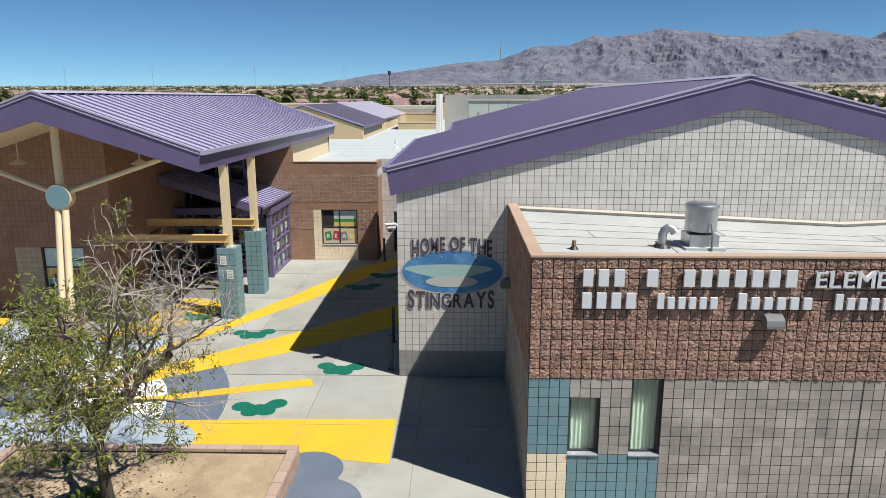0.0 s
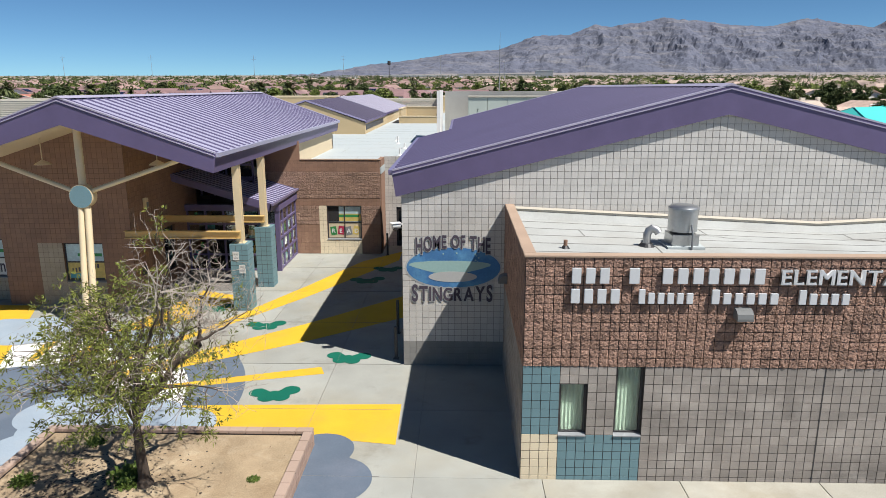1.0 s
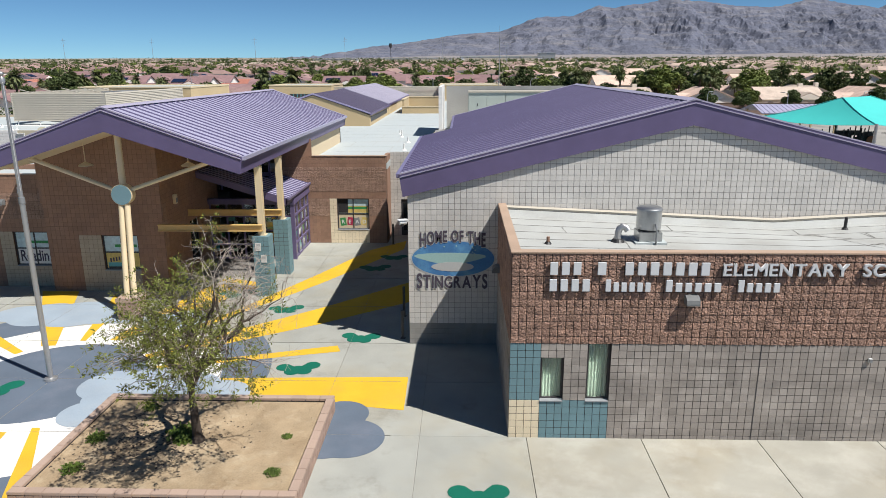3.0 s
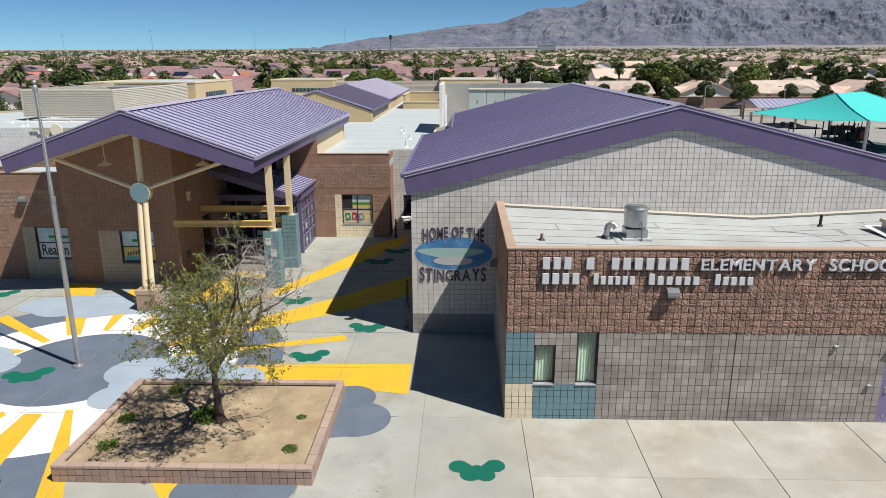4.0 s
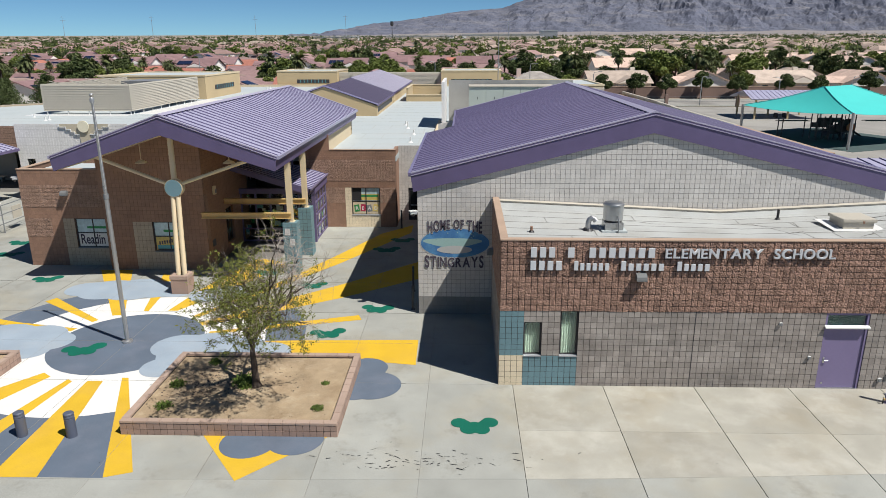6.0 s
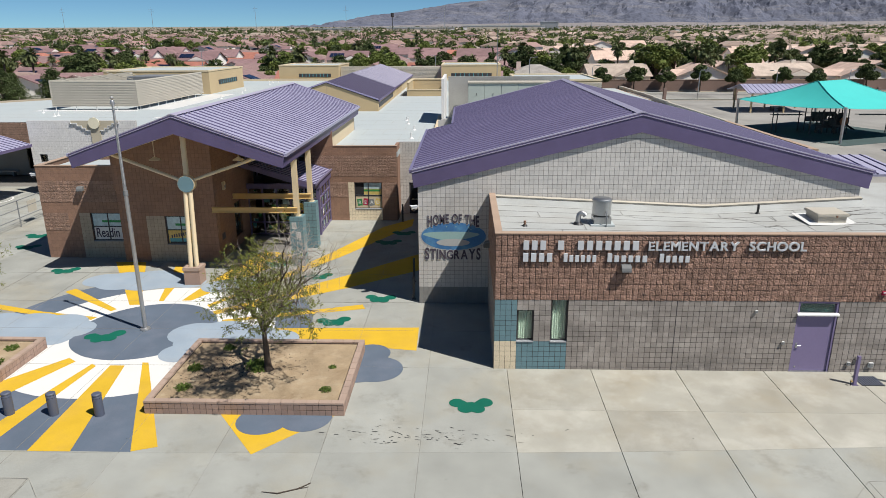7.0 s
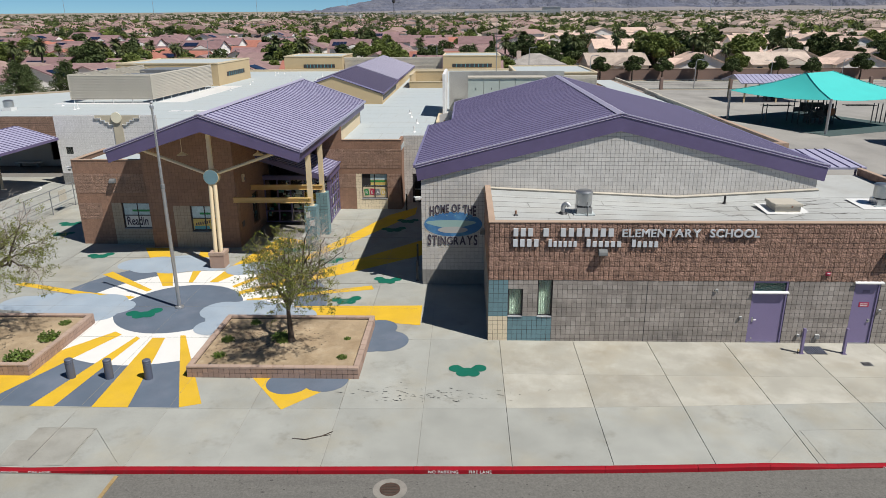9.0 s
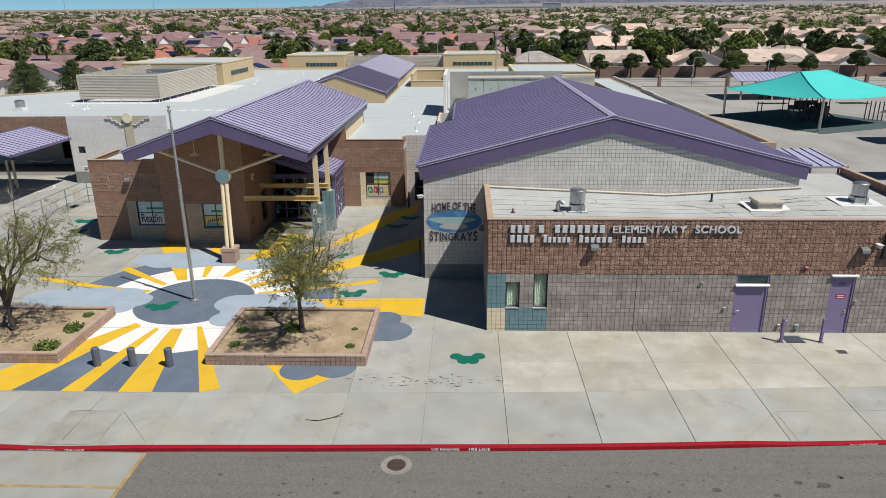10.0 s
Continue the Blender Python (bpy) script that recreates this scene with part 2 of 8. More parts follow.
M_SHADED_RUBBER = material("shade_dark_play_rubber", (0.050, 0.078, 0.076), 0.95, 0.12)
M_FENCEWALL = material("brown_perimeter_block", (0.21, 0.143, 0.118), 0.95, 0.15, 0.3, 5, 0.3)
M_PGLASS = glass("clear_glass", (0.80, 0.90, 0.86))
# near-black colour that stands for the shade of unlit rooms
M_ROOMSHADE = material("room_shade_black", (0.022, 0.02, 0.021), 0.9)

for m in (M_LEAF, M_SHRUB, M_FAR_LEAF, M_FAR_LEAF2, M_PALM, M_KERB, M_ASPHALT, M_CONCRETE, M_CONCRETE_WARM, M_YELLOW, M_BLUEGREY, M_CLOUD, M_WHITEPAINT, M_GREEN, M_SAND, M_YARD):
    m.node_tree.nodes["Principled BSDF"].inputs["Specular IOR Level"].default_value = 0.2

# ---------------------------------------------------------------- building tools
def mesh_object(name, verts, faces, mat, parent=None, label="", smooth=False):
    me = bpy.data.meshes.new(name)
    me.from_pydata(verts, [], faces)
    me.materials.append(mat)
    if smooth:
        me.polygons.foreach_set("use_smooth", [True] * len(me.polygons))
    me.update()
    ob = new(name, me)
    if parent:
        ob.parent = parent
    if label:
        ob["label"] = label
    return ob


def part(name, bm, mat, parent=None, label="", smooth=False):
    """Links a bmesh as one mesh object under its thing or part."""
    bmesh.ops.recalc_face_normals(bm, faces=bm.faces)
    me = bpy.data.meshes.new(name)
    bm.to_mesh(me)
    bm.free()
    me.materials.append(mat)
    if smooth:
        me.polygons.foreach_set("use_smooth", [True] * len(me.polygons))
        me.set_sharp_from_angle(angle=radians(40))
    ob = new(name, me)
    if parent:
        ob.parent = parent
    if label:
        ob["label"] = label
    return ob


def thing(name, label, category, group="", at=(0, 0, 0), kind=""):
    ob = new(name)
    ob.location = at
    ob.empty_display_size = 0.2
    return tagged(ob, label, category, group, kind)


def box(x0, x1, y0, y1, z0, z1, bevel=0.0, bm=None):
    bm2 = bmesh.new()
    bmesh.ops.create_cube(bm2, size=1)
    for v in bm2.verts:
        v.co = Vector(((x0 + x1) / 2 + v.co.x * (x1 - x0), (y0 + y1) / 2 + v.co.y * (y1 - y0), (z0 + z1) / 2 + v.co.z * (z1 - z0)))
    if bevel:
        bmesh.ops.bevel(bm2, geom=bm2.edges[:], offset=bevel, segments=2, affect="EDGES")
    return merge(bm, bm2) if bm else bm2


def merge(bm, other):
    me = bpy.data.meshes.new("tmp")
    other.to_mesh(me)
    other.free()
    bm.from_mesh(me)
    bpy.data.meshes.remove(me)
    return bm


def tube(points, radii, n=12, cap=True, bm=None):
    """A round tube through points with a radius at each."""
    bm = bm or bmesh.new()
    pts = [Vector(p) for p in points]
    if not hasattr(radii, "__len__"):
        radii = [radii] * len(pts)
    rings = []
    side = None
    for i, p in enumerate(pts):
        d = (pts[min(i + 1, len(pts) - 1)] - pts[max(i - 1, 0)]).normalized()
        if side is None:
            side = d.orthogonal().normalized()
        side = (side - d * side.dot(d)).normalized()
        up = d.cross(side)
        rings.append([bm.verts.new(p + (side * math.cos(2 * math.pi * k / n) + up * math.sin(2 * math.pi * k / n)) * radii[i]) for k in range(n)])
    for a, b in zip(rings, rings[1:]):
        for k in range(n):
            bm.faces.new((a[k], a[(k + 1) % n], b[(k + 1) % n], b[k]))
    if cap:
        bm.faces.new(rings[0][::-1])
        bm.faces.new(rings[-1])
    return bm


def prism(pts, vec, bm=None):
    """A polygon swept along vec."""
    bm = bm or bmesh.new()
    a = [bm.verts.new(p) for p in pts]
    b = [bm.verts.new(Vector(p) + Vector(vec)) for p in pts]
    n = len(pts)
    bm.faces.new(a[::-1])
    bm.faces.new(b)
    for i in range(n):
        bm.faces.new((a[i], a[(i + 1) % n], b[(i + 1) % n], b[i]))
    return bm


CW, CH = 0.2032, 5.19 / 26


class Blocks:
    """Collects block faces of one material, to be joined."""

    def __init__(self):
        self.v, self.f = [], []

    def cell(self, o, u, n, x0, x1, z0, z1, proud=0.009, rough=0.0, rnd=random, joint=0.006, top=None):
        k = len(self.v)
        x0, x1, z0, z1 = x0 + joint, x1 - joint, z0 + joint, z1 - joint
        p = lambda x, z, d: (o[0] + u[0] * x + n[0] * d, o[1] + u[1] * x + n[1] * d, o[2] + z)
        zt = lambda x: z1 if top is None else max(z0 + 0.001, min(z1, top(x)))
        self.v += [p(x0, z0, 0), p(x1, z0, 0), p(x1, zt(x1), 0), p(x0, zt(x0), 0)]
        if not rough:
            b = 0.0025
            self.v += [p(x0 + b, z0 + b, proud), p(x1 - b, z0 + b, proud), p(x1 - b, zt(x1) - b, proud), p(x0 + b, zt(x0) - b, proud)]
            self.f += [(k + 4, k + 5, k + 6, k + 7)]
            self.f += [(k + i, k + (i + 1) % 4, k + 4 + (i + 1) % 4, k + 4 + i) for i in range(4)]
        else:
            m = 7
            g = k + 4
            for j in range(m):
                for i in range(m):
                    fx, fz = i / (m - 1), j / (m - 1)
                    edge = i in (0, m - 1) or j in (0, m - 1)
                    swell = (math.sin(math.pi * fx) * math.sin(math.pi * min(1, fz * 1.1))) ** 0.5 if not edge else 0.0
                    d = proud + rough * (0.06 + 0.2 * swell + 0.74 * rnd.random() ** 1.4)
                    if not edge:
                        fx, fz = fx + rnd.uniform(-0.075, 0.075), fz + rnd.uniform(-0.075, 0.075)
                    self.v.append(p(x0 + (x1 - x0) * fx, z0 + (z1 - z0) * fz, d))
            for j in range(m - 1):
                for i in range(m - 1):
                    a = g + j * m + i
                    self.f.append((a, a + 1, a + m + 1, a + m))
            e = m - 1
            rim = [(k, k + 1, g, [g + i for i in range(m)]), (k + 1, k + 2, None, [g + j * m + e for j in range(m)]),
                   (k + 2, k + 3, None, [g + e * m + e - i for i in range(m)]), (k + 3, k, None, [g + (e - j) * m for j in range(m)])]
            for a, b, _, line in rim:
                self.f.append((a, b, *line[::-1]))


def wall_slab(o, u, n, length, height, thick, holes=(), top=None):
    """A wall with real openings. holes: (x0, x1, z0, z1)."""
    xs = sorted({0.0, length, *[h[0] for h in holes], *[h[1] for h in holes], *([] if top is None else [length / 2])})
    zs = sorted({0.0, height, *[h[2] for h in holes], *[h[3] for h in holes]})
    bm = bmesh.new()
    vs = {}
    def P(x, z, d):
        key = (round(x, 4), round(z, 4), d)
        if key not in vs:
            zz = z if (top is None or z < height) else top(x)
            vs[key] = bm.verts.new((o[0] + u[0] * x - n[0] * thick * d, o[1] + u[1] * x - n[1] * thick * d, o[2] + zz))
        return vs[key]
    solid = {}
    for i in range(len(xs) - 1):
        for j in range(len(zs) - 1):
            cx, cz = (xs[i] + xs[i + 1]) / 2, (zs[j] + zs[j + 1]) / 2
            solid[i, j] = not any(h[0] < cx < h[1] and h[2] < cz < h[3] for h in holes)
    for (i, j), s in solid.items():
        if not s:
            continue
        x0, x1, z0, z1 = xs[i], xs[i + 1], zs[j], zs[j + 1]
        bm.faces.new((P(x0, z0, 0), P(x1, z0, 0), P(x1, z1, 0), P(x0, z1, 0)))
        bm.faces.new((P(x0, z1, 1), P(x1, z1, 1), P(x1, z0, 1), P(x0, z0, 1)))
        for (di, dj, a, b) in ((-1, 0, (x0, z0), (x0, z1)), (1, 0, (x1, z0), (x1, z1)), (0, -1, (x0, z0), (x1, z0)), (0, 1, (x0, z1), (x1, z1))):
            if not solid.get((i + di, j + dj), False):
                bm.faces.new((P(*a, 0), P(*b, 0), P(*b, 1), P(*a, 1)))
    return bm


def block_wall(name, label, o, u, n, cols, rows, pattern, holes=(), thick=0.2, mortar=None, top=None, height=None, pieces=None, ch=CH, skip=None, cw=CW, depth=0.009, joint=0.006):
    """A wall of square-scored blocks. pattern(c, r) gives (material, roughness) or None; holes in cells; pieces: (c0, c1, r0, r1) built singly."""
    length, height = cols * cw, height or rows * ch
    mh = [(a * cw, b * cw, c * ch, d * ch) for a, b, c, d in holes]
    o = Vector(o)
    u, n = Vector(u), Vector(n)
    back = o - n * depth
    wall = part(name, wall_slab(back, u, n, length, height, thick, mh, top), mortar or M_MORTAR)
    tagged(wall, label, "wall", kind="structure")
    sets = {}
    rnd = random.Random(len(name) * 7 + cols)
    singles = {}
    for c in range(cols):
        for r in range(rows):
            if any(a <= c + 0.5 < b and d <= r + 0.5 < e for a, b, d, e in holes):
                continue
            if skip and skip(c, r):
                continue
            got = pattern(c, r)
            if not got:
                continue
            if top is not None and r * ch > min(top(c * cw), top((c + 1) * cw)) - 0.03:
                continue
            m, rough = got
            if pieces and pieces[0] <= c < pieces[1] and pieces[2] <= r < pieces[3] and (top is None or (r + 1) * ch < min(top(c * cw), top((c + 1) * cw))):
                singles.setdefault((m.name, rough), []).append((c, r))
                continue
            sets.setdefault(m.name, (m, Blocks()))[1].cell(back, u, n, c * cw, (c + 1) * cw, r * ch, (r + 1) * ch, depth, rough, rnd, joint * (1.5 if rough else 1), top)
    for m, b in sets.values():
        tagged(mesh_object("block_courses", b.v, b.f, m, wall), kind="stuff")
    for (mn, rough), cells in singles.items():
        kinds = []
        for k in range(8 if rough else 1):
            b = Blocks()
            b.cell(Vector((0, 0, 0)), u, n, 0, cw, 0, ch, depth, rough, rnd, joint * (1.5 if rough else 1))
            me = bpy.data.meshes.new("block")
            me.from_pydata(b.v, [], b.f)
            me.materials.append(bpy.data.materials[mn])
            kinds.append(me)
        for c, r in cells:
            ob = new("block", rnd.choice(kinds))
            ob.parent = wall
            ob.location = back + u * (c * cw) + Vector((0, 0, r * ch))
    return wall


def seam_roof(name, label, a, b, c, d, mat, pitch=0.62, thick=0.12, rib=0.048, rib_w=0.045, parent=None, rib_mat=None):
    """A standing-seam roof plane. a-b: the ridge, d-c: the eave (a above d, b above c)."""
    a, b, c, d = (Vector(p) for p in (a, b, c, d))
    nrm = (b - a).cross(d - a).normalized()
    if nrm.z < 0:
        nrm = -nrm
    roof = part(name, prism([a, b, c, d], -nrm * thick), mat, parent)
    if label:
        tagged(roof, label, "roof", kind="structure" if not parent else "")
    count = int((b - a).length / pitch)
    v, f = [], []
    for i in range(count + 1):
        s = (i + 0.5) / (count + 1)
        p, q = a.lerp(b, s), d.lerp(c, s)
        w = (b - a).normalized() * rib_w / 2
        k = len(v)
        for e in (p, q):
            v += [tuple(e - w * 1.5), tuple(e + w * 1.5), tuple(e + w * 0.7 + nrm * rib), tuple(e - w * 0.7 + nrm * rib)]
        f += [(k, k + 4, k + 7, k + 3), (k + 3, k + 7, k + 6, k + 2), (k + 2, k + 6, k + 5, k + 1), (k + 4, k + 5, k + 6, k + 7), (k, k + 3, k + 2, k + 1)]
    mesh_object("seams", v, f, rib_mat or M_RIB_SHADE, roof)
    return roof


def sheet(name, outline, z, mat, parent=None, label="", category="", kind="structure", drop=0.02):
    """A thin flat layer with the given outline (x, y), its top at z."""
    bm = bmesh.new()
    vs = [bm.verts.new((x, y, z)) for x, y in outline]
    bm.faces.new(vs)
    low = [bm.verts.new((x, y, z - drop)) for x, y in outline]
    n = len(vs)
    for i in range(n):
        bm.faces.new((vs[i], low[i], low[(i + 1) % n], vs[(i + 1) % n]))
    ob = part(name, bm, mat, parent)
    return tagged(ob, label, category, kind=kind if not parent else "")


def flat_text(name, body, size, mat, parent=None, extrude=0.0, spacing=1.0, label="", bold=0.0):
    """Writing in the built-in font as a mesh, lying in its own x-y plane."""
    cu = bpy.data.curves.new(name, "FONT")
    cu.body, cu.size, cu.extrude, cu.space_character, cu.offset = body, size, extrude, spacing, bold
    tmp = bpy.data.objects.new("tmp_text", cu)
    scene.collection.objects.link(tmp)
    dg = bpy.context.evaluated_depsgraph_get()
    me = bpy.data.meshes.new_from_object(tmp.evaluated_get(dg))
    bpy.data.objects.remove(tmp)
    bpy.data.curves.remove(cu)
    me.materials.clear()
    me.materials.append(mat)
    me.name = name
    ob = new(name, me)
    if parent:
        ob.parent = parent
    if label:
        ob["label"] = label
    return ob

# ---------------------------------------------------------------- ground, pavement, road
def land(x, y):
    """Height of the land: level round the school, rising gently towards the far suburbs."""
    return 0.021 * max(0.0, y - 260) - 0.16


bm = bmesh.new()
xs = [-4500, -3000, -2000, -1400, -1000, -700, -450, -250, -100, 0, 100, 250, 450, 700, 1000, 1400, 2000, 3000, 4500]
ys = [-900, -300, -60, 0, 60, 130, 200, 260, 330, 420, 550, 700, 900, 1150, 1500, 2000, 2600, 3300, 4300]
grid = [[bm.verts.new((x, y, land(x, y))) for x in xs] for y in ys]
for j in range(len(ys) - 1):
    for i in range(len(xs) - 1):
        bm.faces.new((grid[j][i], grid[j][i + 1], grid[j + 1][i + 1], grid[j + 1][i]))
tagged(part("ground", bm, M_LAND), "dry tan desert ground rising towards the mountains", "ground", kind="structure")

tagged(part("road", box(-80, 70, -70, -7.5, -0.32, -0.15), M_ASPHALT), "worn grey asphalt school driveway with dark oil spots", "road", kind="structure")
tagged(part("schoolyard", box(20.5, 150, -7.4, 112, -0.3, -0.005), M_YARD), "pale weathered asphalt playground with dark streaks", "ground", kind="structure")

# concrete plaza laid in slabs
KERB_X = (-60, -11.7, -9.8, -6.0, -2.5, 0.5, 3.3, 6.1, 8.3, 10.2, 12.8, 16)
KERB_Y = (-8.93, -8.92, -8.87, -8.79, -8.69, -8.62, -8.52, -8.39, -8.26, -8.15, -8.0, -7.85)


def kerb_y(x):
    """The back of the kerb, which swings gently towards the building in the east."""
    return float(np.interp(x, KERB_X, KERB_Y))


def kerb_drop(x):
    """How far the kerb is lowered at the two ramps."""
    return float(np.interp(x, (-18.0, -15.6, -14.2, -11.8, 8.3, 10.4), (0, 0.085, 0.085, 0, 0, 0.085)))


pavement = part("pavement", prism([*[(x, y + 0.002, -0.3) for x, y in zip(KERB_X, KERB_Y)], (26, kerb_y(16), -0.3), (26, 40, -0.3), (-60, 40, -0.3)], (0, 0, 0.175)), M_JOINT)
tagged(pavement, "pale concrete entrance plaza divided into slabs by joints", "pavement", kind="structure")
slab_x = [-54.8 + 3.1 * k for k in range(13)] + [-14.52, -11.35, -8.46, -5.34, -2.41, 0.49, 3.58, 6.68, 9.86, 12.95, 16.05, 19.15, 22.25, 25.35]
slab_y = [-8.98, -5.5, -2.9, 0.0, 3.3, 6.45, 10.4, 14.4, 18.4, 21.3, 26.5, 32.0]


def cross_y(x):
    """The first joint behind the kerb, which keeps its distance to it."""
    return kerb_y(x) + 3.28


for i in range(len(slab_x) - 1):
    for j in range(len(slab_y) - 1):
        west = slab_x[i] < 0.4
        if j == 2 and west:
            continue
        top = slab_y[j + 1] if not (j == 1 and west) else slab_y[3]
        g = 0.004 if west else 0.008
        x0, x1, y0, y1 = slab_x[i] + g, slab_x[i + 1] - g, slab_y[j] + 0.005, top - 0.005
        if x0 > -0.1 and y0 > -0.1 or (x0 > -3.2 and y0 > 6.4) or (-24.6 < x0 < -14 and y0 > 14) or (x0 < -25 and y0 > 30):
            continue
        b = 0.007
        ya, yb, yc, yd = y0, y0, y1, y1
        if j == 0:
            ya, yb, yc, yd = kerb_y(x0) + 0.004, kerb_y(x1) + 0.004, cross_y(x1) - 0.005, cross_y(x0) - 0.005
        elif j == 1:
            ya, yb = cross_y(x0) + 0.005, cross_y(x1) + 0.005
        da, db = (kerb_drop(slab_x[i]), kerb_drop(slab_x[i + 1])) if j == 0 else (0, 0)
        v = [(x0, ya, -0.124), (x1, yb, -0.124), (x1, yc, -0.124), (x0, yd, -0.124), (x0, ya, -b - da), (x1, yb, -b - db), (x1, yc, -b), (x0, yd, -b),
             (x0 + b, ya + b, -da), (x1 - b, yb + b, -db), (x1 - b, yc - b, 0), (x0 + b, yd - b, 0)]
        f = [(8, 9, 10, 11)] + [(a + k, a + (k + 1) % 4, a + 4 + (k + 1) % 4, a + 4 + k) for a in (0, 4) for k in range(4)]
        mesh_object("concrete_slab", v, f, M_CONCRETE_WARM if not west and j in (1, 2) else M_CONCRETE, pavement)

for x in slab_x[1:-1]:
    if x < 0.4:
        part("joint_filling", box(x - 0.0035, x + 0.0035, kerb_y(x) + 0.3, 31, -0.05, -0.005), M_DUST, pavement, "pale dusty joint filling")

# red kerb in lengths, with a dropped length at the ramp
kerb = thing("kerb", "red-painted concrete fire lane kerb along the driveway", "kerb", kind="structure")
kx = [-60, -45, -30, -21, -18, -15.6, -14.2, -11.8, -9.8, -6.0, -2.5, 0.5, 3.3, 6.1, 8.3, 10.4, 12.8, 16, 30, 45, 70]
for x0, x1 in zip(kx, kx[1:]):
    prof = [(-0.008, -0.3), (-0.008, 0.002), (-0.13, 0.002), (-0.17, -0.022), (-0.195, -0.3)]
    v = []
    for x, e in ((x0, 0.004), (x1, -0.004)):
        v += [(x + e, kerb_y(x) + y, z - (kerb_drop(x) if z > -0.2 else 0)) for y, z in prof]
    f = [(k, (k + 1) % 5, 5 + (k + 1) % 5, 5 + k) for k in range(5)] + [(4, 3, 2, 1, 0), (5, 6, 7, 8, 9)]
    mesh_object("kerb_length", v, f, M_KERB, kerb)
for x0 in (-2.05, 11.75, -15.45):
    for dx, body in ((0, "NO PARKING"), (1.22, "FIRE LANE")):
        t = flat_text("kerb_lettering", body, 0.135, M_WHITEPAINT, kerb, 0.001, 1.15, "white stencilled fire lane lettering", 0.002)
        x = x0 + dx
        low = kerb_drop(x + 0.4)
        t.location, t.rotation_euler, t.scale = (x, kerb_y(x) - 0.190, -0.120 - low * 0.2), (radians(84), 0, math.atan2(kerb_y(x + 1) - kerb_y(x), 1)), (1, 1 - 6 * low, 1)

# concrete apron west of the driveway, with tan painted lines
tagged(part("apron", box(-80, -11.45, -70, -9.17, -0.29, -0.135), M_APRON), "grey concrete apron beside the driveway", "pavement", kind="structure")
for bm in (box(-11.52, -11.40, -30, -9.2, -0.2, -0.131), box(-40, -11.53, -10.97, -10.85, -0.2, -0.130)):
    tagged(part("lane_line", bm, material("faded_lane_paint", (0.30, 0.21, 0.095), 0.85, 0.3, 3, 25, 0.1)), "faded ochre painted lane line on the apron", "road marking", kind="structure")

# ---------------------------------------------------------------- front wing
WX1 = 100 * CW

FH, ZB = 0.2032, -0.1082
ZT = ZB + 14 * FH

def front_pattern(c, r):
    if r >= 14:
        return M_SPLIT, 0.034
    if c < 4:
        return (M_CREAM, 0) if r < 6 else (M_TEAL, 0)
    if c < 13 and r < 6:
        return M_TEAL, 0
    return M_SMOOTH, 0

front_holes = [(4, 7, 6, 12), (10, 13, 6, 14), (53, 60, 0, 14), (73, 78, 0, 14)]
wall_front = block_wall("wall_front", "front wall with rough brown upper blocks over smooth grey scored blocks", (0, 0, ZB), (1, 0, 0), (0, -1, 0), 100, 26, front_pattern, front_holes, pieces=(0, 22, 0, 26), ch=FH)
wall_wing_west = block_wall("wall_wing_west", "shaded side wall of brown and grey blocks", (-0.012, 6.44, ZB), (0, -1, 0), (-1, 0, 0), 32, 26, lambda c, r: (M_SPLIT, 0.022) if r >= 14 else (M_SMOOTH, 0), cw=6.425 / 32, ch=FH)
for x in (32 * CW,):
    tagged(part("control_joint", box(x - 0.012, x + 0.012, -0.006, 0.0, 0.0, ZT), M_DARK), "dark vertical control joint in the block wall", "joint", kind="structure")
tagged(part("wall_wing_east", box(WX1 - 0.2, WX1, 0.21, 10.6, 0, 5.18), M_SPLIT), "brown block side wall", "wall", kind="structure")
def roof_z(x, y):
    """Height of the wing's roof, which falls to an outlet in the middle of its back edge."""
    back = float(np.interp(x, (0.2, 9.3, 16.0), (4.84, 4.40, 4.78)))
    return 4.70 + (back - 4.70) * (y - 0.21) / 6.24


v, f = [], []
for xa, xb, yb in ((0.2, 9.3, 6.45), (9.3, 16.0, 6.45), (16.0, WX1 - 0.2, 10.6)):
    k0 = len(v)
    v += [(xa + (xb - xa) * i / 12, 0.21 + (yb - 0.21) * j / 12, 0) for j in range(13) for i in range(13)]
    f += [(k0 + j * 13 + i, k0 + j * 13 + i + 1, k0 + j * 13 + i + 14, k0 + j * 13 + i + 13) for j in range(12) for i in range(12)]
n = len(v)
v = [(x, y, roof_z(x, y)) for x, y, _ in v] + [(x, y, roof_z(x, y) - 0.25) for x, y, _ in v]
f += [tuple(n + i for i in q[::-1]) for q in f]
tagged(mesh_object("wing_roof", v, f, M_GREYROOF), "flat grey mineral felt roof with lapped seams", "roof", kind="structure")
caps = [(-0.03, WX1 + 0.03, -0.04, 0.24), (-0.03, 0.24, 0.24, 6.44), (WX1 - 0.24, WX1 + 0.03, 0.24, 10.6)]
for a in caps:
    tagged(part("parapet_cap", box(*a, 5.178, 5.222, 0.008), M_CAP), "tan metal parapet cap", "trim", kind="structure")
flash, upstand = bmesh.new(), bmesh.new()
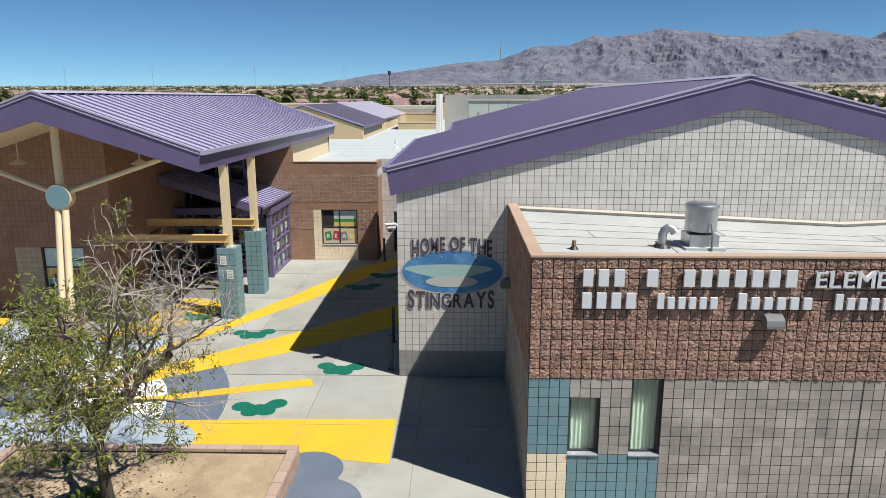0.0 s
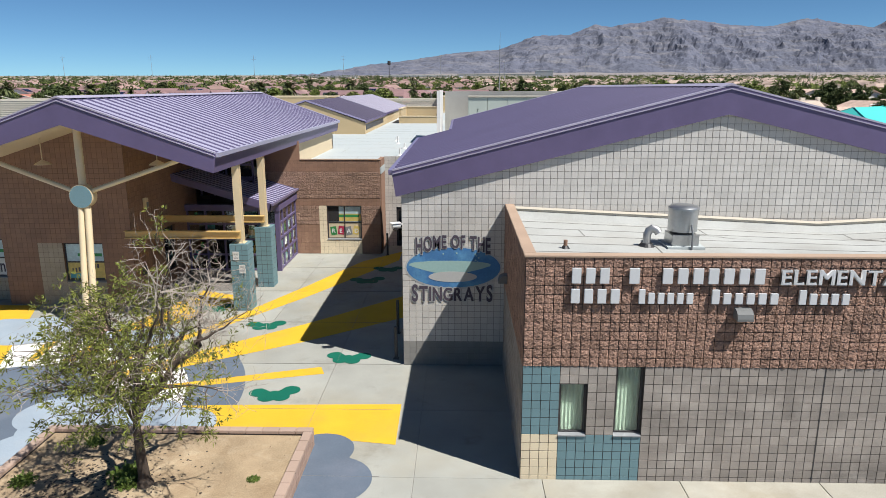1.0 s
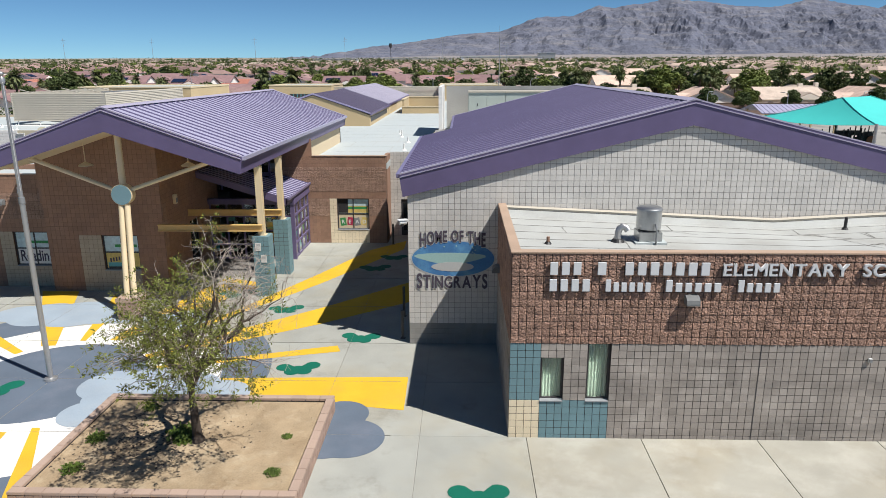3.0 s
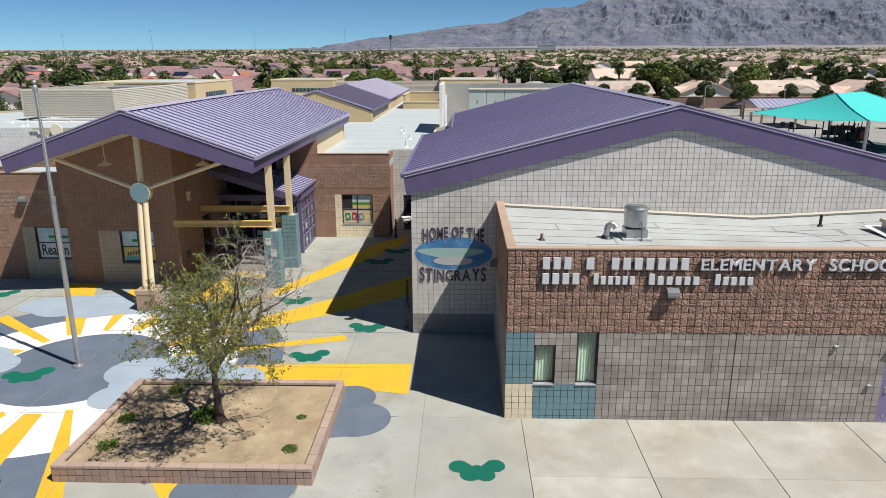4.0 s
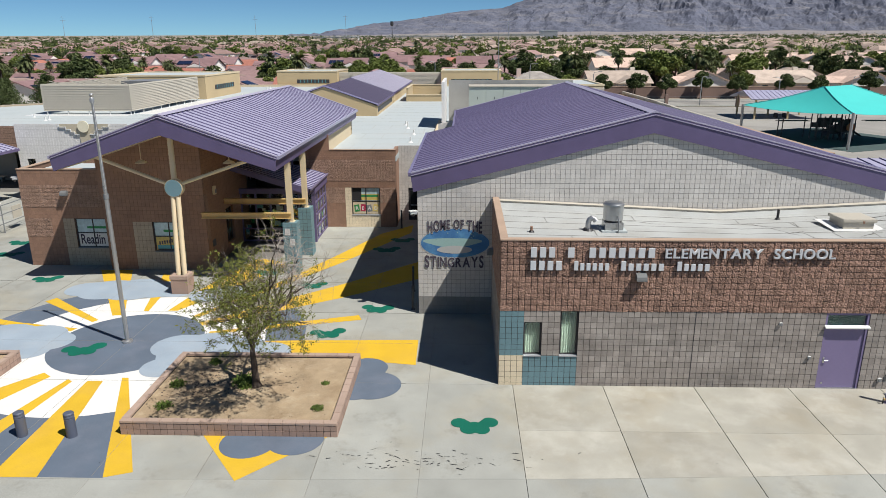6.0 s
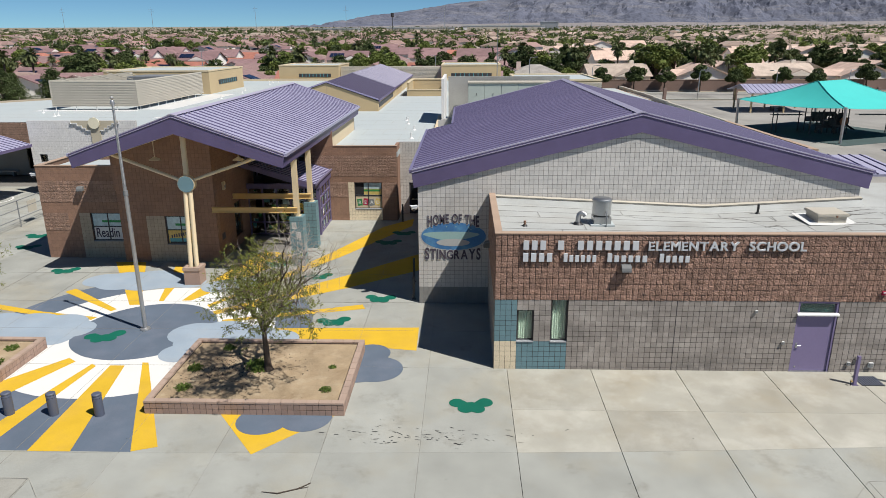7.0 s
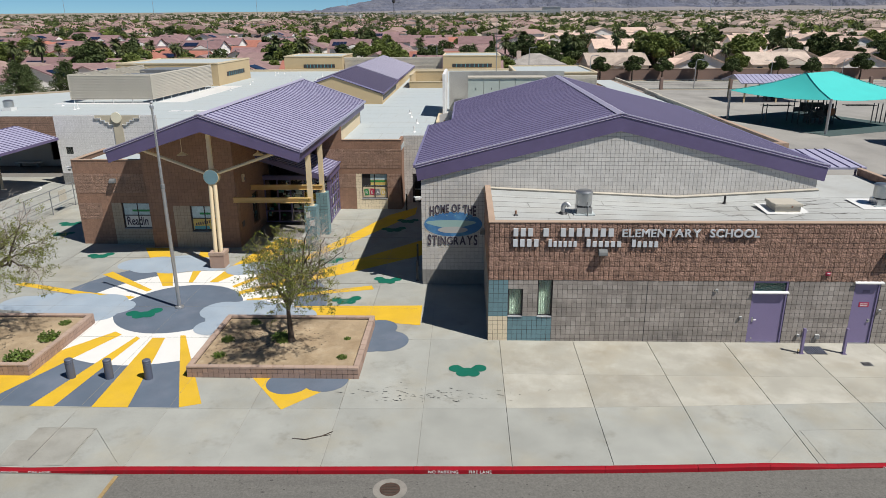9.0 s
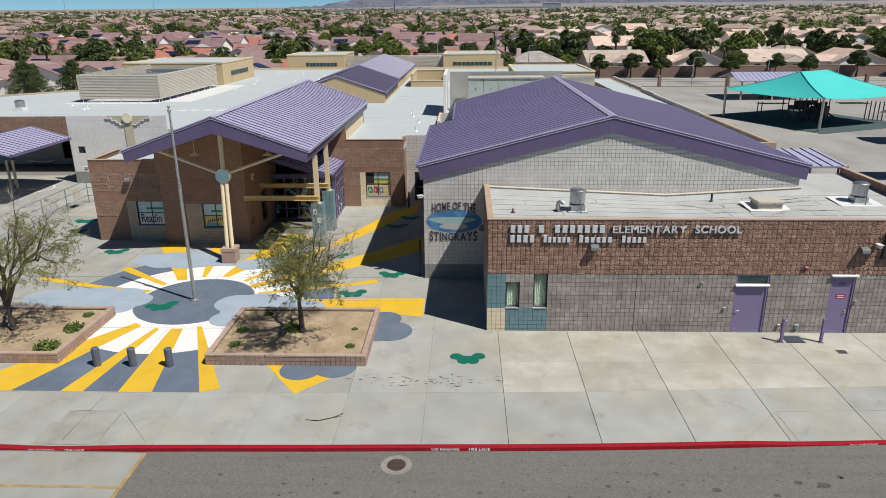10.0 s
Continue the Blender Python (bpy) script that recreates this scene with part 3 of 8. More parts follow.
for xa, xb in ((0.2, 4.8), (4.8, 9.3), (9.3, 12.6), (12.6, 16.0)):
    a, b = roof_z(xa, 6.43), roof_z(xb, 6.43)
    for bm, prof in ((flash, ((6.43, 0.21), (6.28, 0.21), (6.26, 0.275), (6.43, 0.315))), (upstand, ((6.43, -0.05), (6.05, -0.02), (6.30, 0.205), (6.43, 0.205)))):
        ends = [[bm.verts.new((x, y, z + dz)) for y, dz in prof] for x, z in ((xa, a), (xb, b))]
        for k in range(4):
            bm.faces.new((ends[0][k], ends[0][(k + 1) % 4], ends[1][(k + 1) % 4], ends[1][k]))
        bm.faces.new(ends[0][::-1])
        bm.faces.new(ends[1])
tagged(part("roof_flashing", flash, M_LOUVRE), "cream bent flashing along the roof edge", "trim", kind="structure")
tagged(part("roof_upstand", upstand, M_GREYROOF), "grey felt upstand at the roof edge", "trim", kind="structure")

# tar smears and dirt where water stands on the felt
rnd = random.Random(404)
v, f = [], []
for x, y, dx, dy, n, w in ((9.6, 4.9, 0.16, -0.10, 9, 0.05), (9.9, 5.0, 0.10, -0.22, 12, 0.035), (12.2, 5.2, 0.22, 0.02, 20, 0.05), (13.6, 4.4, 0.20, 0.06, 12, 0.06), (14.2, 3.6, 0.17, -0.05, 14, 0.05), (12.9, 2.5, 0.14, 0.12, 9, 0.03), (10.6, 3.1, 0.12, 0.05, 8, 0.03), (5.0, 4.8, 0.25, -0.02, 9, 0.02)):
    k = len(v)
    for i in range(n):
        ww = w * rnd.uniform(0.15, 1.7) * math.sin(math.pi * (i + 0.5) / n)
        for d in (-1, 1):
            yy = min(5.95, max(0.4, y + d * ww))
            v.append((x, yy, roof_z(x, yy) + 0.006))
        x, y = x + dx * rnd.uniform(0.5, 1.5), y + dy + rnd.gauss(0, 0.06)
    f += [(k + 2 * i, k + 2 * i + 2, k + 2 * i + 3, k + 2 * i + 1) for i in range(n - 1)]
tagged(mesh_object("roof_tar", v, f, material("roof_tar", (0.11, 0.105, 0.095), 0.9, 0.3, 5, 40, 0.2)), "dark tar smears and dirt on the felt roof", "stain", kind="stuff")

# ---------------------------------------------------------------- gymnasium
GX0, GX1, GY, GR, GB = -3.16, -3.16 + 94 * CW, 6.45, 6.37, 30.6
SL = 0.25
def gym_top(x):
    return 5.40 + SL * (9.55 - abs(x - 9.55)) + 0.15

wall_gym = block_wall("wall_gym", "pale grey scored block gable wall with a darker base", (GX0, GY, 0), (1, 0, 0), (0, -1, 0), 94, 42, lambda c, r: (M_PALE_DARK, 0) if r < 4 else (M_PALE, 0), mortar=M_MORTAR_PALE, top=gym_top, height=5.7, pieces=(0, 15, 6, 26), skip=lambda c, r: c > 16 and r < 20)
tagged(part("wall_gym_west", box(GX0, GX0 + 0.2, GY + 0.21, 20.1, 0, 5.6), M_PALE), "pale grey block side wall", "wall", kind="structure")
tagged(part("wall_gym_rear", box(-1.65, -1.45, 20.1, GB, 0, 6.2), M_PALE), "pale grey block side wall", "wall", kind="structure")
tagged(part("wall_gym_step", box(GX0, -1.65, 19.9, 20.1, 0, 5.7), M_PALE), "pale grey block return wall", "wall", kind="structure")
tagged(part("wall_gym_east", box(GX1 - 0.2, GX1, GY + 0.21, GB, 0, 5.6), M_PALE), "pale grey block side wall", "wall", kind="structure")
tagged(part("wall_gym_north", prism([(GX0, GB - 0.2, 0), (GX1, GB - 0.2, 0), (GX1, GB - 0.2, 5.6), (GR, GB - 0.2, 7.9), (GX0, GB - 0.2, 5.6)], (0, 0.2, 0)), M_PALE), "pale grey block gable wall", "wall", kind="structure")

def gable_roof(name, label, xl, xr, xm, y0, y1, ze, zr, depth, mat, trim, front_drop=None, pitch=0.62, rib=0.048, notch=None):
    """Standing-seam gable roof with deep box fascias. ze, zr: top of the eaves and ridge."""
    roof = thing(name, label, "roof", kind="structure")
    e = 0.004
    west = [(y0, y1, xl)]
    if notch:
        west = [(y0, notch[0], xl), (notch[0], y1, notch[1])]
    for ya, yb, x in west:
        z = zr - (zr - ze) * (xm - x) / (xm - xl)
        seam_roof("west_slope", "", (xm, ya, zr), (xm, yb, zr), (x, yb, z), (x, ya, z), mat, pitch, rib=rib, parent=roof)
    seam_roof("east_slope", "", (xm, y0, zr), (xm, y1, zr), (xr, y1, ze), (xr, y0, ze), mat, pitch, rib=rib, parent=roof)
    d = front_drop or depth
    ztop0 = ze
    for y, s in ((y0, -1), (y1, 1)):
        for xe in (xl if y == y0 or not notch else notch[1], xr):
            ze = zr - (zr - ztop0) * abs(xm - xe) / abs(xm - (xl if xe < xm else xr))
            w = 0.12 * (1 if xe > xm else -1)
            part("fascia", prism([(xm, y, zr + 0.02), (xe + w * 0.2, y, ze + 0.0), (xe - w * 0.7, y, ze - depth), (xm, y, zr - d)], (0, 0.06 * s, 0)), trim, roof)
            part("rake_trim", prism([(xm, y + s * 0.07, zr + 0.06), (xe, y + s * 0.07, ze + 0.06), (xe, y + s * 0.07, ze + 0.01), (xm, y + s * 0.07, zr + 0.01)], (0, -0.16 * s, 0)), M_PURPLE_PALE, roof)
            part("rake_bead", prism([(xm, y + s * 0.066, zr - 0.06), (xe, y + s * 0.066, ze - 0.06), (xe, y + s * 0.066, ze - 0.09), (xm, y + s * 0.066, zr - 0.09)], (0, 0.025 * s, 0)), M_PURPLE_PALE, roof)
    ze = ztop0
    edges = [(xr, 1, y0, y1, ze)] + [(x, -1, ya, yb, zr - (zr - ze) * (xm - x) / (xm - xl)) for ya, yb, x in west]
    ztop, full = ztop0, (y0, y1)
    for xe, s, y0, y1, ze in edges:
        part("eave_fascia", prism([(xe, y0, ze - 0.02), (xe - s * 0.10, y0, ze - depth), (xe - s * 0.16, y0, ze - depth), (xe - s * 0.06, y0, ze - 0.02)], (0, y1 - y0, 0)), trim, roof)
        part("gutter", prism([(xe + s * 0.02, y0, ze + 0.03), (xe + s * 0.14, y0, ze + 0.03), (xe + s * 0.12, y0, ze - 0.12), (xe + s * 0.0, y0, ze - 0.12)], (0, y1 - y0, 0)), mat, roof)
    (y0, y1), ze = full, ztop
    part("ridge_cap", prism([(xm - 0.22, y0 - 0.08, zr), (xm, y0 - 0.08, zr + 0.085), (xm + 0.22, y0 - 0.08, zr), (xm, y0 - 0.08, zr + 0.01)], (0, y1 - y0 + 0.12, 0)), M_PURPLE_PALE, roof)
    return roof

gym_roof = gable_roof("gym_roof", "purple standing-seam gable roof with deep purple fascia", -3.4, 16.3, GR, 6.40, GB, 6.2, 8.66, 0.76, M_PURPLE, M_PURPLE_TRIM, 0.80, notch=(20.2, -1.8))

# low wing along the gymnasium's east side
tagged(part("wall_east_wing", box(15.95, 18.9, 16.2, 69, 0, 5.25), M_BROWN_SPLIT), "brown block low wing", "wall", kind="structure")
tagged(part("east_wing_roof", box(15.95, 18.55, 16.5, 69, 5.26, 5.30), M_WHITEROOF), "flat white membrane roof", "roof", kind="structure")
for a in ((18.55, 18.9, 16.15, 30), (18.7, 19.0, 30, 46), (18.9, 19.2, 46, 52), (19.1, 19.4, 52, 69), (16.2, 18.55, 16.15, 16.5)):
    tagged(part("parapet_cap", box(*a, 5.26, 5.62, 0.01), M_CAP if a[2] < 17 else M_LOUVRE), "tan parapet along the low roof" if a[2] < 17 else "pale metal-capped parapet along the low roof", "trim", kind="structure")
side_canopy = thing("side_canopy", "small lilac standing-seam entrance canopy", "canopy")
seam_roof("roof", "", (16.6, 13.4, 5.75), (19.9, 13.4, 5.75), (20.6, 10.6, 5.25), (17.0, 10.6, 5.25), M_LAVENDER, 0.6, parent=side_canopy)
for x, y in ((17.5, 10.9), (20.2, 10.9), (19.7, 13.0)):
    part("post", tube([(x, y, 0), (x, y, 5.2)], 0.06), M_PURPLE_TRIM, side_canopy)

# ---------------------------------------------------------------- entrance building, brown blocks
def brown_bands(c, r):
    """Bands of rough and smooth brown block with a tan panel."""
    return (M_BROWN_SPLIT, 0.028) if 16 <= r < 22 or (8 <= r < 13 and c < 7) else (M_BROWN, 0)

def library_pattern(c, r):
    if 10 <= c < 23 and r < 13 and not (c >= 13 and r >= 5):
        return (M_TAN, 0)
    return brown_bands(c, r)

wall_library = block_wall("wall_library", "banded brown block wall with a tan block panel under its window", (-24.4, 12.95, 0), (1, 0, 0), (0, -1, 0), 23, 26, library_pattern, [(13, 22, 5, 13)], pieces=(6, 23, 4, 22), mortar=M_MORTAR_BROWN, depth=0.005, joint=0.0035)
wall_library_west = block_wall("wall_library_west", "banded brown block side wall", (-24.412, 16.6, 0), (0, -1, 0), (-1, 0, 0), 18, 26, lambda c, r: (M_BROWN, 0), cw=3.63 / 18, mortar=M_MORTAR_BROWN, depth=0.005, joint=0.0035)
tagged(part("library_roof", box(-24.2, -19.8, 13.2, 16.6, 4.85, 4.92), M_WHITEROOF), "flat white roof", "roof", kind="structure")
for a in ((-24.43, -19.75, 12.92, 13.2), (-24.43, -24.15, 13.2, 16.9)):
    tagged(part("parapet_cap", box(*a, 5.19, 5.23, 0.008), M_CAP), "tan parapet cap", "trim", kind="structure")

tagged(part("wall_library_back", box(-24.2, -19.97, 16.62, 16.85, 0, 5.15), M_BROWN), "brown block back wall", "wall", kind="structure")
tagged(part("wall_hall_west_base", box(-19.95, -19.76, 16.87, 32.6, 0, 3.998), M_BROWN), "brown block wall", "wall", kind="structure")

def hall_pattern(c, r):
    if 7 <= c < 20 and r < 13 and not (c >= 12 and r >= 5):
        return M_TAN, 0
    return M_BROWN, 0

CANX, CANZR, CANZE = -14.93, 8.30, 6.45
def hall_top(x):
    return 8.1 - 0.352 * abs(-19.75 + x - CANX)

wall_hall = block_wall("wall_hall", "brown block gable wall under the entrance canopy", (-19.75, 12.3, 0), (1, 0, 0), (0, -1, 0), 26, 42, hall_pattern, [(12, 20, 5, 13)], pieces=(6, 26, 0, 18), top=hall_top, height=6.2, mortar=M_MORTAR_BROWN, depth=0.005, joint=0.0035)
wall_hall_east = block_wall("wall_hall_east", "brown block side wall of the entrance", (-14.455, 12.325, 0), (0, 1, 0), (1, 0, 0), 34, 36, lambda c, r: (M_BROWN_SPLIT, 0.02) if c < 2 and 8 <= r < 20 else (M_BROWN, 0), [(14, 20, 3, 13)], mortar=M_MORTAR_BROWN, depth=0.005, joint=0.0035)

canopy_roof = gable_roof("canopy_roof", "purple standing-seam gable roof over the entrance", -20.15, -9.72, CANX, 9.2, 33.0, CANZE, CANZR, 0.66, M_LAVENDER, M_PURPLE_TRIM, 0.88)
for s in (-1, 1):
    xe = -20.02 if s < 0 else -9.88
    part("soffit", prism([(CANX, 9.3, 7.48), (xe, 9.3, 5.84), (xe, 9.3, 5.78), (CANX, 9.3, 7.42)], (0, 23.5, 0)), M_STUCCO_PALE, canopy_roof)
tagged(part("wall_hall_clerestory", box(-10.3, -10.1, 21.4, 32.8, 4.3, 5.85), M_STUCCO_PALE), "cream stucco wall under the roof edge", "wall", kind="structure")
tagged(part("wall_hall_end", prism([(-19.9, 32.6, 4.3), (-10.1, 32.6, 4.3), (-10.1, 32.6, 5.8), (CANX, 32.6, 7.4), (-19.9, 32.6, 5.8)], (0, 0.2, 0)), M_STUCCO), "tan stucco gable wall", "wall", kind="structure")
tagged(part("wall_hall_west", box(-19.95, -19.76, 12.5, 32.6, 4.0, 5.85), M_BROWN), "brown block wall", "wall", kind="structure")

# link wall with the window
def link_pattern(c, r):
    c -= 10
    if 4 <= c < 15 and r < 13 and not (c >= 6 and r >= 4):
        return M_CREAM, 0
    if 15 <= r < 22 or (8 <= r < 13 and (c < 4 or c >= 15)):
        return M_BROWN_SPLIT, 0.028
    return M_BROWN, 0

wall_link = block_wall("wall_link", "banded brown block wall with a cream panel round its window", (-9.63 - 10 * CW, 21.3, 0), (1, 0, 0), (0, -1, 0), 30, 25, link_pattern, [(16, 25, 4, 13)], pieces=(12, 30, 4, 22), mortar=M_MORTAR_BROWN, depth=0.005, joint=0.0035)
tagged(part("parapet_cap", box(-9.7, -5.53, 21.27, 21.55, 4.99, 5.03, 0.008), M_CAP), "tan parapet cap", "trim", kind="structure")
tagged(part("wall_link_upper", box(-11.66, -9.72, 21.3, 21.39, 4.995, 5.95), M_BROWN), "brown block wall up to the canopy soffit", "wall", kind="structure")
wall_link_grey = block_wall("wall_link_grey", "grey scored block wall beside a dark door", (-5.52, 23.2, 0), (1, 0, 0), (0, -1, 0), 12, 25, lambda c, r: (M_PALE, 0), [(3, 8, 0, 11)], mortar=M_MORTAR_PALE)
tagged(part("wall_link_return", box(-5.72, -5.52, 21.52, 23.2, 0, 4.98), M_BROWN), "brown block return wall", "wall", kind="structure")

# ---------------------------------------------------------------- west court
def court_pattern(c, r):
    return (M_PALE_DARK, 0) if r < 5 else (M_COURT, 0)

def court_top(x):
    return 5.8
wall_court = block_wall("wall_court", "pale grey block wall with a stepped relief", (-34.86, 29.0, 0), (1, 0, 0), (0, -1, 0), 42, 29, court_pattern, [(3, 6, 13, 16)], mortar=M_MORTAR_COURT)
M_RELIEF = material("tan_relief_block", (0.46, 0.41, 0.31), 0.88, 0.1, 0.8, 30, 0.25)
tagged(part("relief_stem", box(-29.88, -29.12, 28.94, 28.985, 0, 5.06), M_RELIEF), "tan block stem of the stepped relief", "relief", kind="structure")
bm, edge = bmesh.new(), bmesh.new()
steps = ((0.72, 5.06, 5.24), (1.0, 5.24, 5.42), (1.35, 5.42, 5.60), (1.85, 5.60, 5.795))
inner = 0.38
for hw, z0, z1 in steps:
    box(-29.5 - hw, -29.5 + hw, 28.955, 28.985, z0, z1, bm=bm)
    for s in (-1, 1):
        xa, xb = sorted((-29.5 + s * inner, -29.5 + s * (hw + 0.05)))
        box(xa, xb, 28.90, 28.985, z0 - 0.05, z0 - 0.002, bm=edge)
        xa, xb = sorted((-29.5 + s * (hw + 0.002), -29.5 + s * (hw + 0.05)))
        box(xa, xb, 28.90, 28.985, z0, z1 - 0.052, bm=edge)
    inner = hw
tagged(part("stepped_relief", bm, M_RELIEF), "tan stepped block relief on the court wall", "relief", kind="structure")
tagged(part("relief_edge", edge, M_WHITE), "white stepped edge of the relief", "relief", kind="structure")
tagged(part("relief_disc", tube([(-29.5, 28.82, 5.62), (-29.5, 28.89, 5.62)], 0.43, 32), material("cream_disc_paint", (0.74, 0.69, 0.52), 0.7, 0.05)), "round cream disc over the stepped relief", "relief", kind="structure")
wall_west = block_wall("wall_west", "rough brown block wall behind the small canopy", (-60, 33.0, 0), (1, 0, 0), (0, -1, 0), 124, 26, lambda c, r: (M_BROWN_SPLIT, 0.026), [(0, 124, 0, 17)])
# assumed recess, roofed and in dark grey so this area stays dark
tagged(part("wall_recess", wall_slab(Vector((-60, 37, 0)), (1, 0, 0), (0, -1, 0), 25.2, 3.45, 0.2, [(19.5, 20.3, 0.6, 2.4), (22.8, 23.4, 0.8, 2.6)]), M_PALE_DARK), "dark grey back wall of the assumed covered recess", "wall", kind="structure")
tagged(part("walk_ceiling", box(-60, -34.9, 33.25, 37, 3.4, 3.5), M_STUCCO), "flat ceiling assumed over the recess to shade it", "ceiling", kind="structure")
tagged(part("wall_recess_end", box(-34.9, -34.7, 29.3, 37, 0, 3.4), M_PALE_DARK), "dark grey end wall of the assumed covered recess", "wall", kind="structure")

# ---------------------------------------------------------------- flat roofs behind
ROOF = 4.6
tagged(part("main_roof", prism([(-72, 33.2, ROOF), (-34.8, 33.2, ROOF), (-34.8, 29.2, ROOF), (-19.7, 29.2, ROOF), (-19.7, 21.5, ROOF - 0.002), (-5.5, 21.5, ROOF), (-5.5, 23.4, ROOF), (-1.7, 23.4, ROOF), (-1.7, 31, ROOF), (16, 31, ROOF), (16, 100, ROOF), (-50, 100, ROOF), (-50, 63.5, ROOF), (-52.4, 61.9, ROOF), (-59.0, 55.0, ROOF), (-72, 54, ROOF)], (0, 0, -0.35)), M_WHITEROOF), "large flat white membrane roof", "roof", kind="structure")
tagged(part("wall_main", box(-49.9, 15.9, 48, 99.9, 0, 4.2), M_PALE), "pale grey block outer wall", "wall", kind="structure")
tagged(part("wall_main_west", prism([(-71.9, 38, 0), (-50, 38, 0), (-50, 63.3, 0), (-52.3, 61.7, 0), (-58.9, 54.8, 0), (-71.9, 53.8, 0)], (0, 0, 4.2)), M_PALE), "pale grey block outer wall", "wall", kind="structure")
tagged(part("parapet_slant", prism([(-72, 53.9, 3.8), (-59.0, 54.9, 3.8), (-52.4, 61.8, 3.8), (-50, 63.4, 3.8), (-50, 63.9, 3.8), (-52.6, 62.2, 3.8), (-59.2, 55.3, 3.8), (-72, 54.3, 3.8)], (0, 0, 1.0)), M_TAN), "low cream roof parapet", "trim", kind="structure")
for a in ((-72.2, -71.8, 33, 53.9), (-50, 16, 99.9, 100.3), (-50.2, -49.9, 63.9, 99.9), (-3.5, -3.2, 31, 40)):
    tagged(part("parapet", box(*a, 3.8, ROOF + 0.35, 0.02), M_STUCCO_PALE), "low cream roof parapet", "trim", kind="structure")
hall_2 = thing("clerestory_roof", "purple gable roof monitor with tan stucco ends", "roof", kind="structure")
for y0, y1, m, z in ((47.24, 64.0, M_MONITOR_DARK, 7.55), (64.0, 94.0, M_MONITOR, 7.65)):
    part("monitor_wall", prism([(-20.2, y0 + 0.06, ROOF), (-9.9, y0 + 0.06, ROOF), (-9.9, y0 + 0.06, z - 1.95), (-15.1, y0 + 0.06, z - 0.1), (-20.2, y0 + 0.06, z - 1.95)], (0, y1 - y0 - 0.3, 0)), M_STUCCO, hall_2)
    for xe in (-20.4, -9.8):
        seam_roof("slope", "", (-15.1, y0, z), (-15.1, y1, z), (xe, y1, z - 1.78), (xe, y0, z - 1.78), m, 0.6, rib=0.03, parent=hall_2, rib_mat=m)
    part("eave_trim", box(-9.86, -9.76, y0, y1, z - 1.98, z - 1.77), M_PURPLE_TRIM, hall_2)
part("strip_window", box(-9.93, -9.87, 48, 62, 4.95, 5.4), M_DARK, hall_2, "dark ribbon window")
for x in (-17.6, -15.1, -12.5):
    part("stucco_joint", box(x - 0.012, x + 0.012, 47.29, 47.305, ROOF, 5.5 if x != -15.1 else 7.2), M_CAP, hall_2)
for xe in (-20.4, -9.8):
    part("rake_trim", prism([(-15.1, 47.20, 7.62), (xe, 47.20, 5.84), (xe, 47.20, 5.70), (-15.1, 47.20, 7.48)], (0, 0.09, 0)), M_LILAC, hall_2)

def louvre_screen(parent, x0, x1, y, z0, z1, along="x"):
    """Horizontal louvre slats of a screen."""
    n = 16
    for k in range(n):
        z = z0 + (z1 - z0) * (k + 0.5) / n
        h = (z1 - z0) / n
        bm = bmesh.new()
        if along == "x":
            prism([(x0, y, z - h * 0.44), (x0, y + 0.05, z + h * 0.46), (x0, y + 0.08, z + h * 0.46), (x0, y + 0.03, z - h * 0.44)], (x1 - x0, 0, 0), bm)
        else:
            prism([(y, x0, z - h * 0.44), (y - 0.05, x0, z + h * 0.46), (y - 0.08, x0, z + h * 0.46), (y - 0.03, x0, z - h * 0.44)], (0, x1 - x0, 0), bm)
        part("slat", bm, M_LOUVRE, parent)

screen = thing("plant_screen", "cream louvred rooftop plant screen on steel posts", "screen", at=(0, 0, 0))
louvre_screen(screen, -44.9, -35.6, 49.3, 4.95, 7.65)
louvre_screen(screen, 49.3, 68, -35.6, 4.95, 7.65, "y")
part("west_louvres", box(-44.9, -44.8, 49.3, 68, 4.95, 7.65), M_LOUVRE, screen)
part("backing", box(-44.75, -35.75, 49.42, 49.46, 4.98, 7.6), M_LOUVRE, screen)
part("side_backing", box(-35.76, -35.72, 49.5, 68, 4.98, 7.6), M_LOUVRE, screen)
for k in range(9):
    part("post", tube([(-35.75, 50 + k * 2.2, ROOF), (-35.75, 50 + k * 2.2, 5.1)], 0.05, 8), M_WHITE, screen)
for k in range(5):
    part("post", tube([(-44.6 + k * 2.2, 49.4, ROOF), (-44.6 + k * 2.2, 49.4, 5.1)], 0.05, 8), M_WHITE, screen)
    part("brace", tube([(-44.6, 50.5 + k * 3.5, 7.9), (-41.5, 50.5 + k * 3.5, 7.1)], 0.05, 6), M_LOUVRE, screen)
tagged(part("roof_coating", box(-46.2, -35.5, 47.9, 49.25, ROOF, ROOF + 0.006), M_WHITE), "bright white fresh coating on the roof before the screen", "roof patch", kind="structure")
tagged(part("roof_coating", box(-35.5, -32.2, 49.6, 70.3, ROOF, ROOF + 0.006), M_WHITE), "bright white fresh coating on the roof beside the screen", "roof patch", kind="structure")
part("plant_unit", box(-43, -38, 53, 60, ROOF + 0.2, 7.1, 0.05), M_GREYMETAL, screen)
part("plant_unit", box(-42.5, -37, 61.5, 66.5, ROOF + 0.2, 7.4, 0.05), M_GREYMETAL, screen)

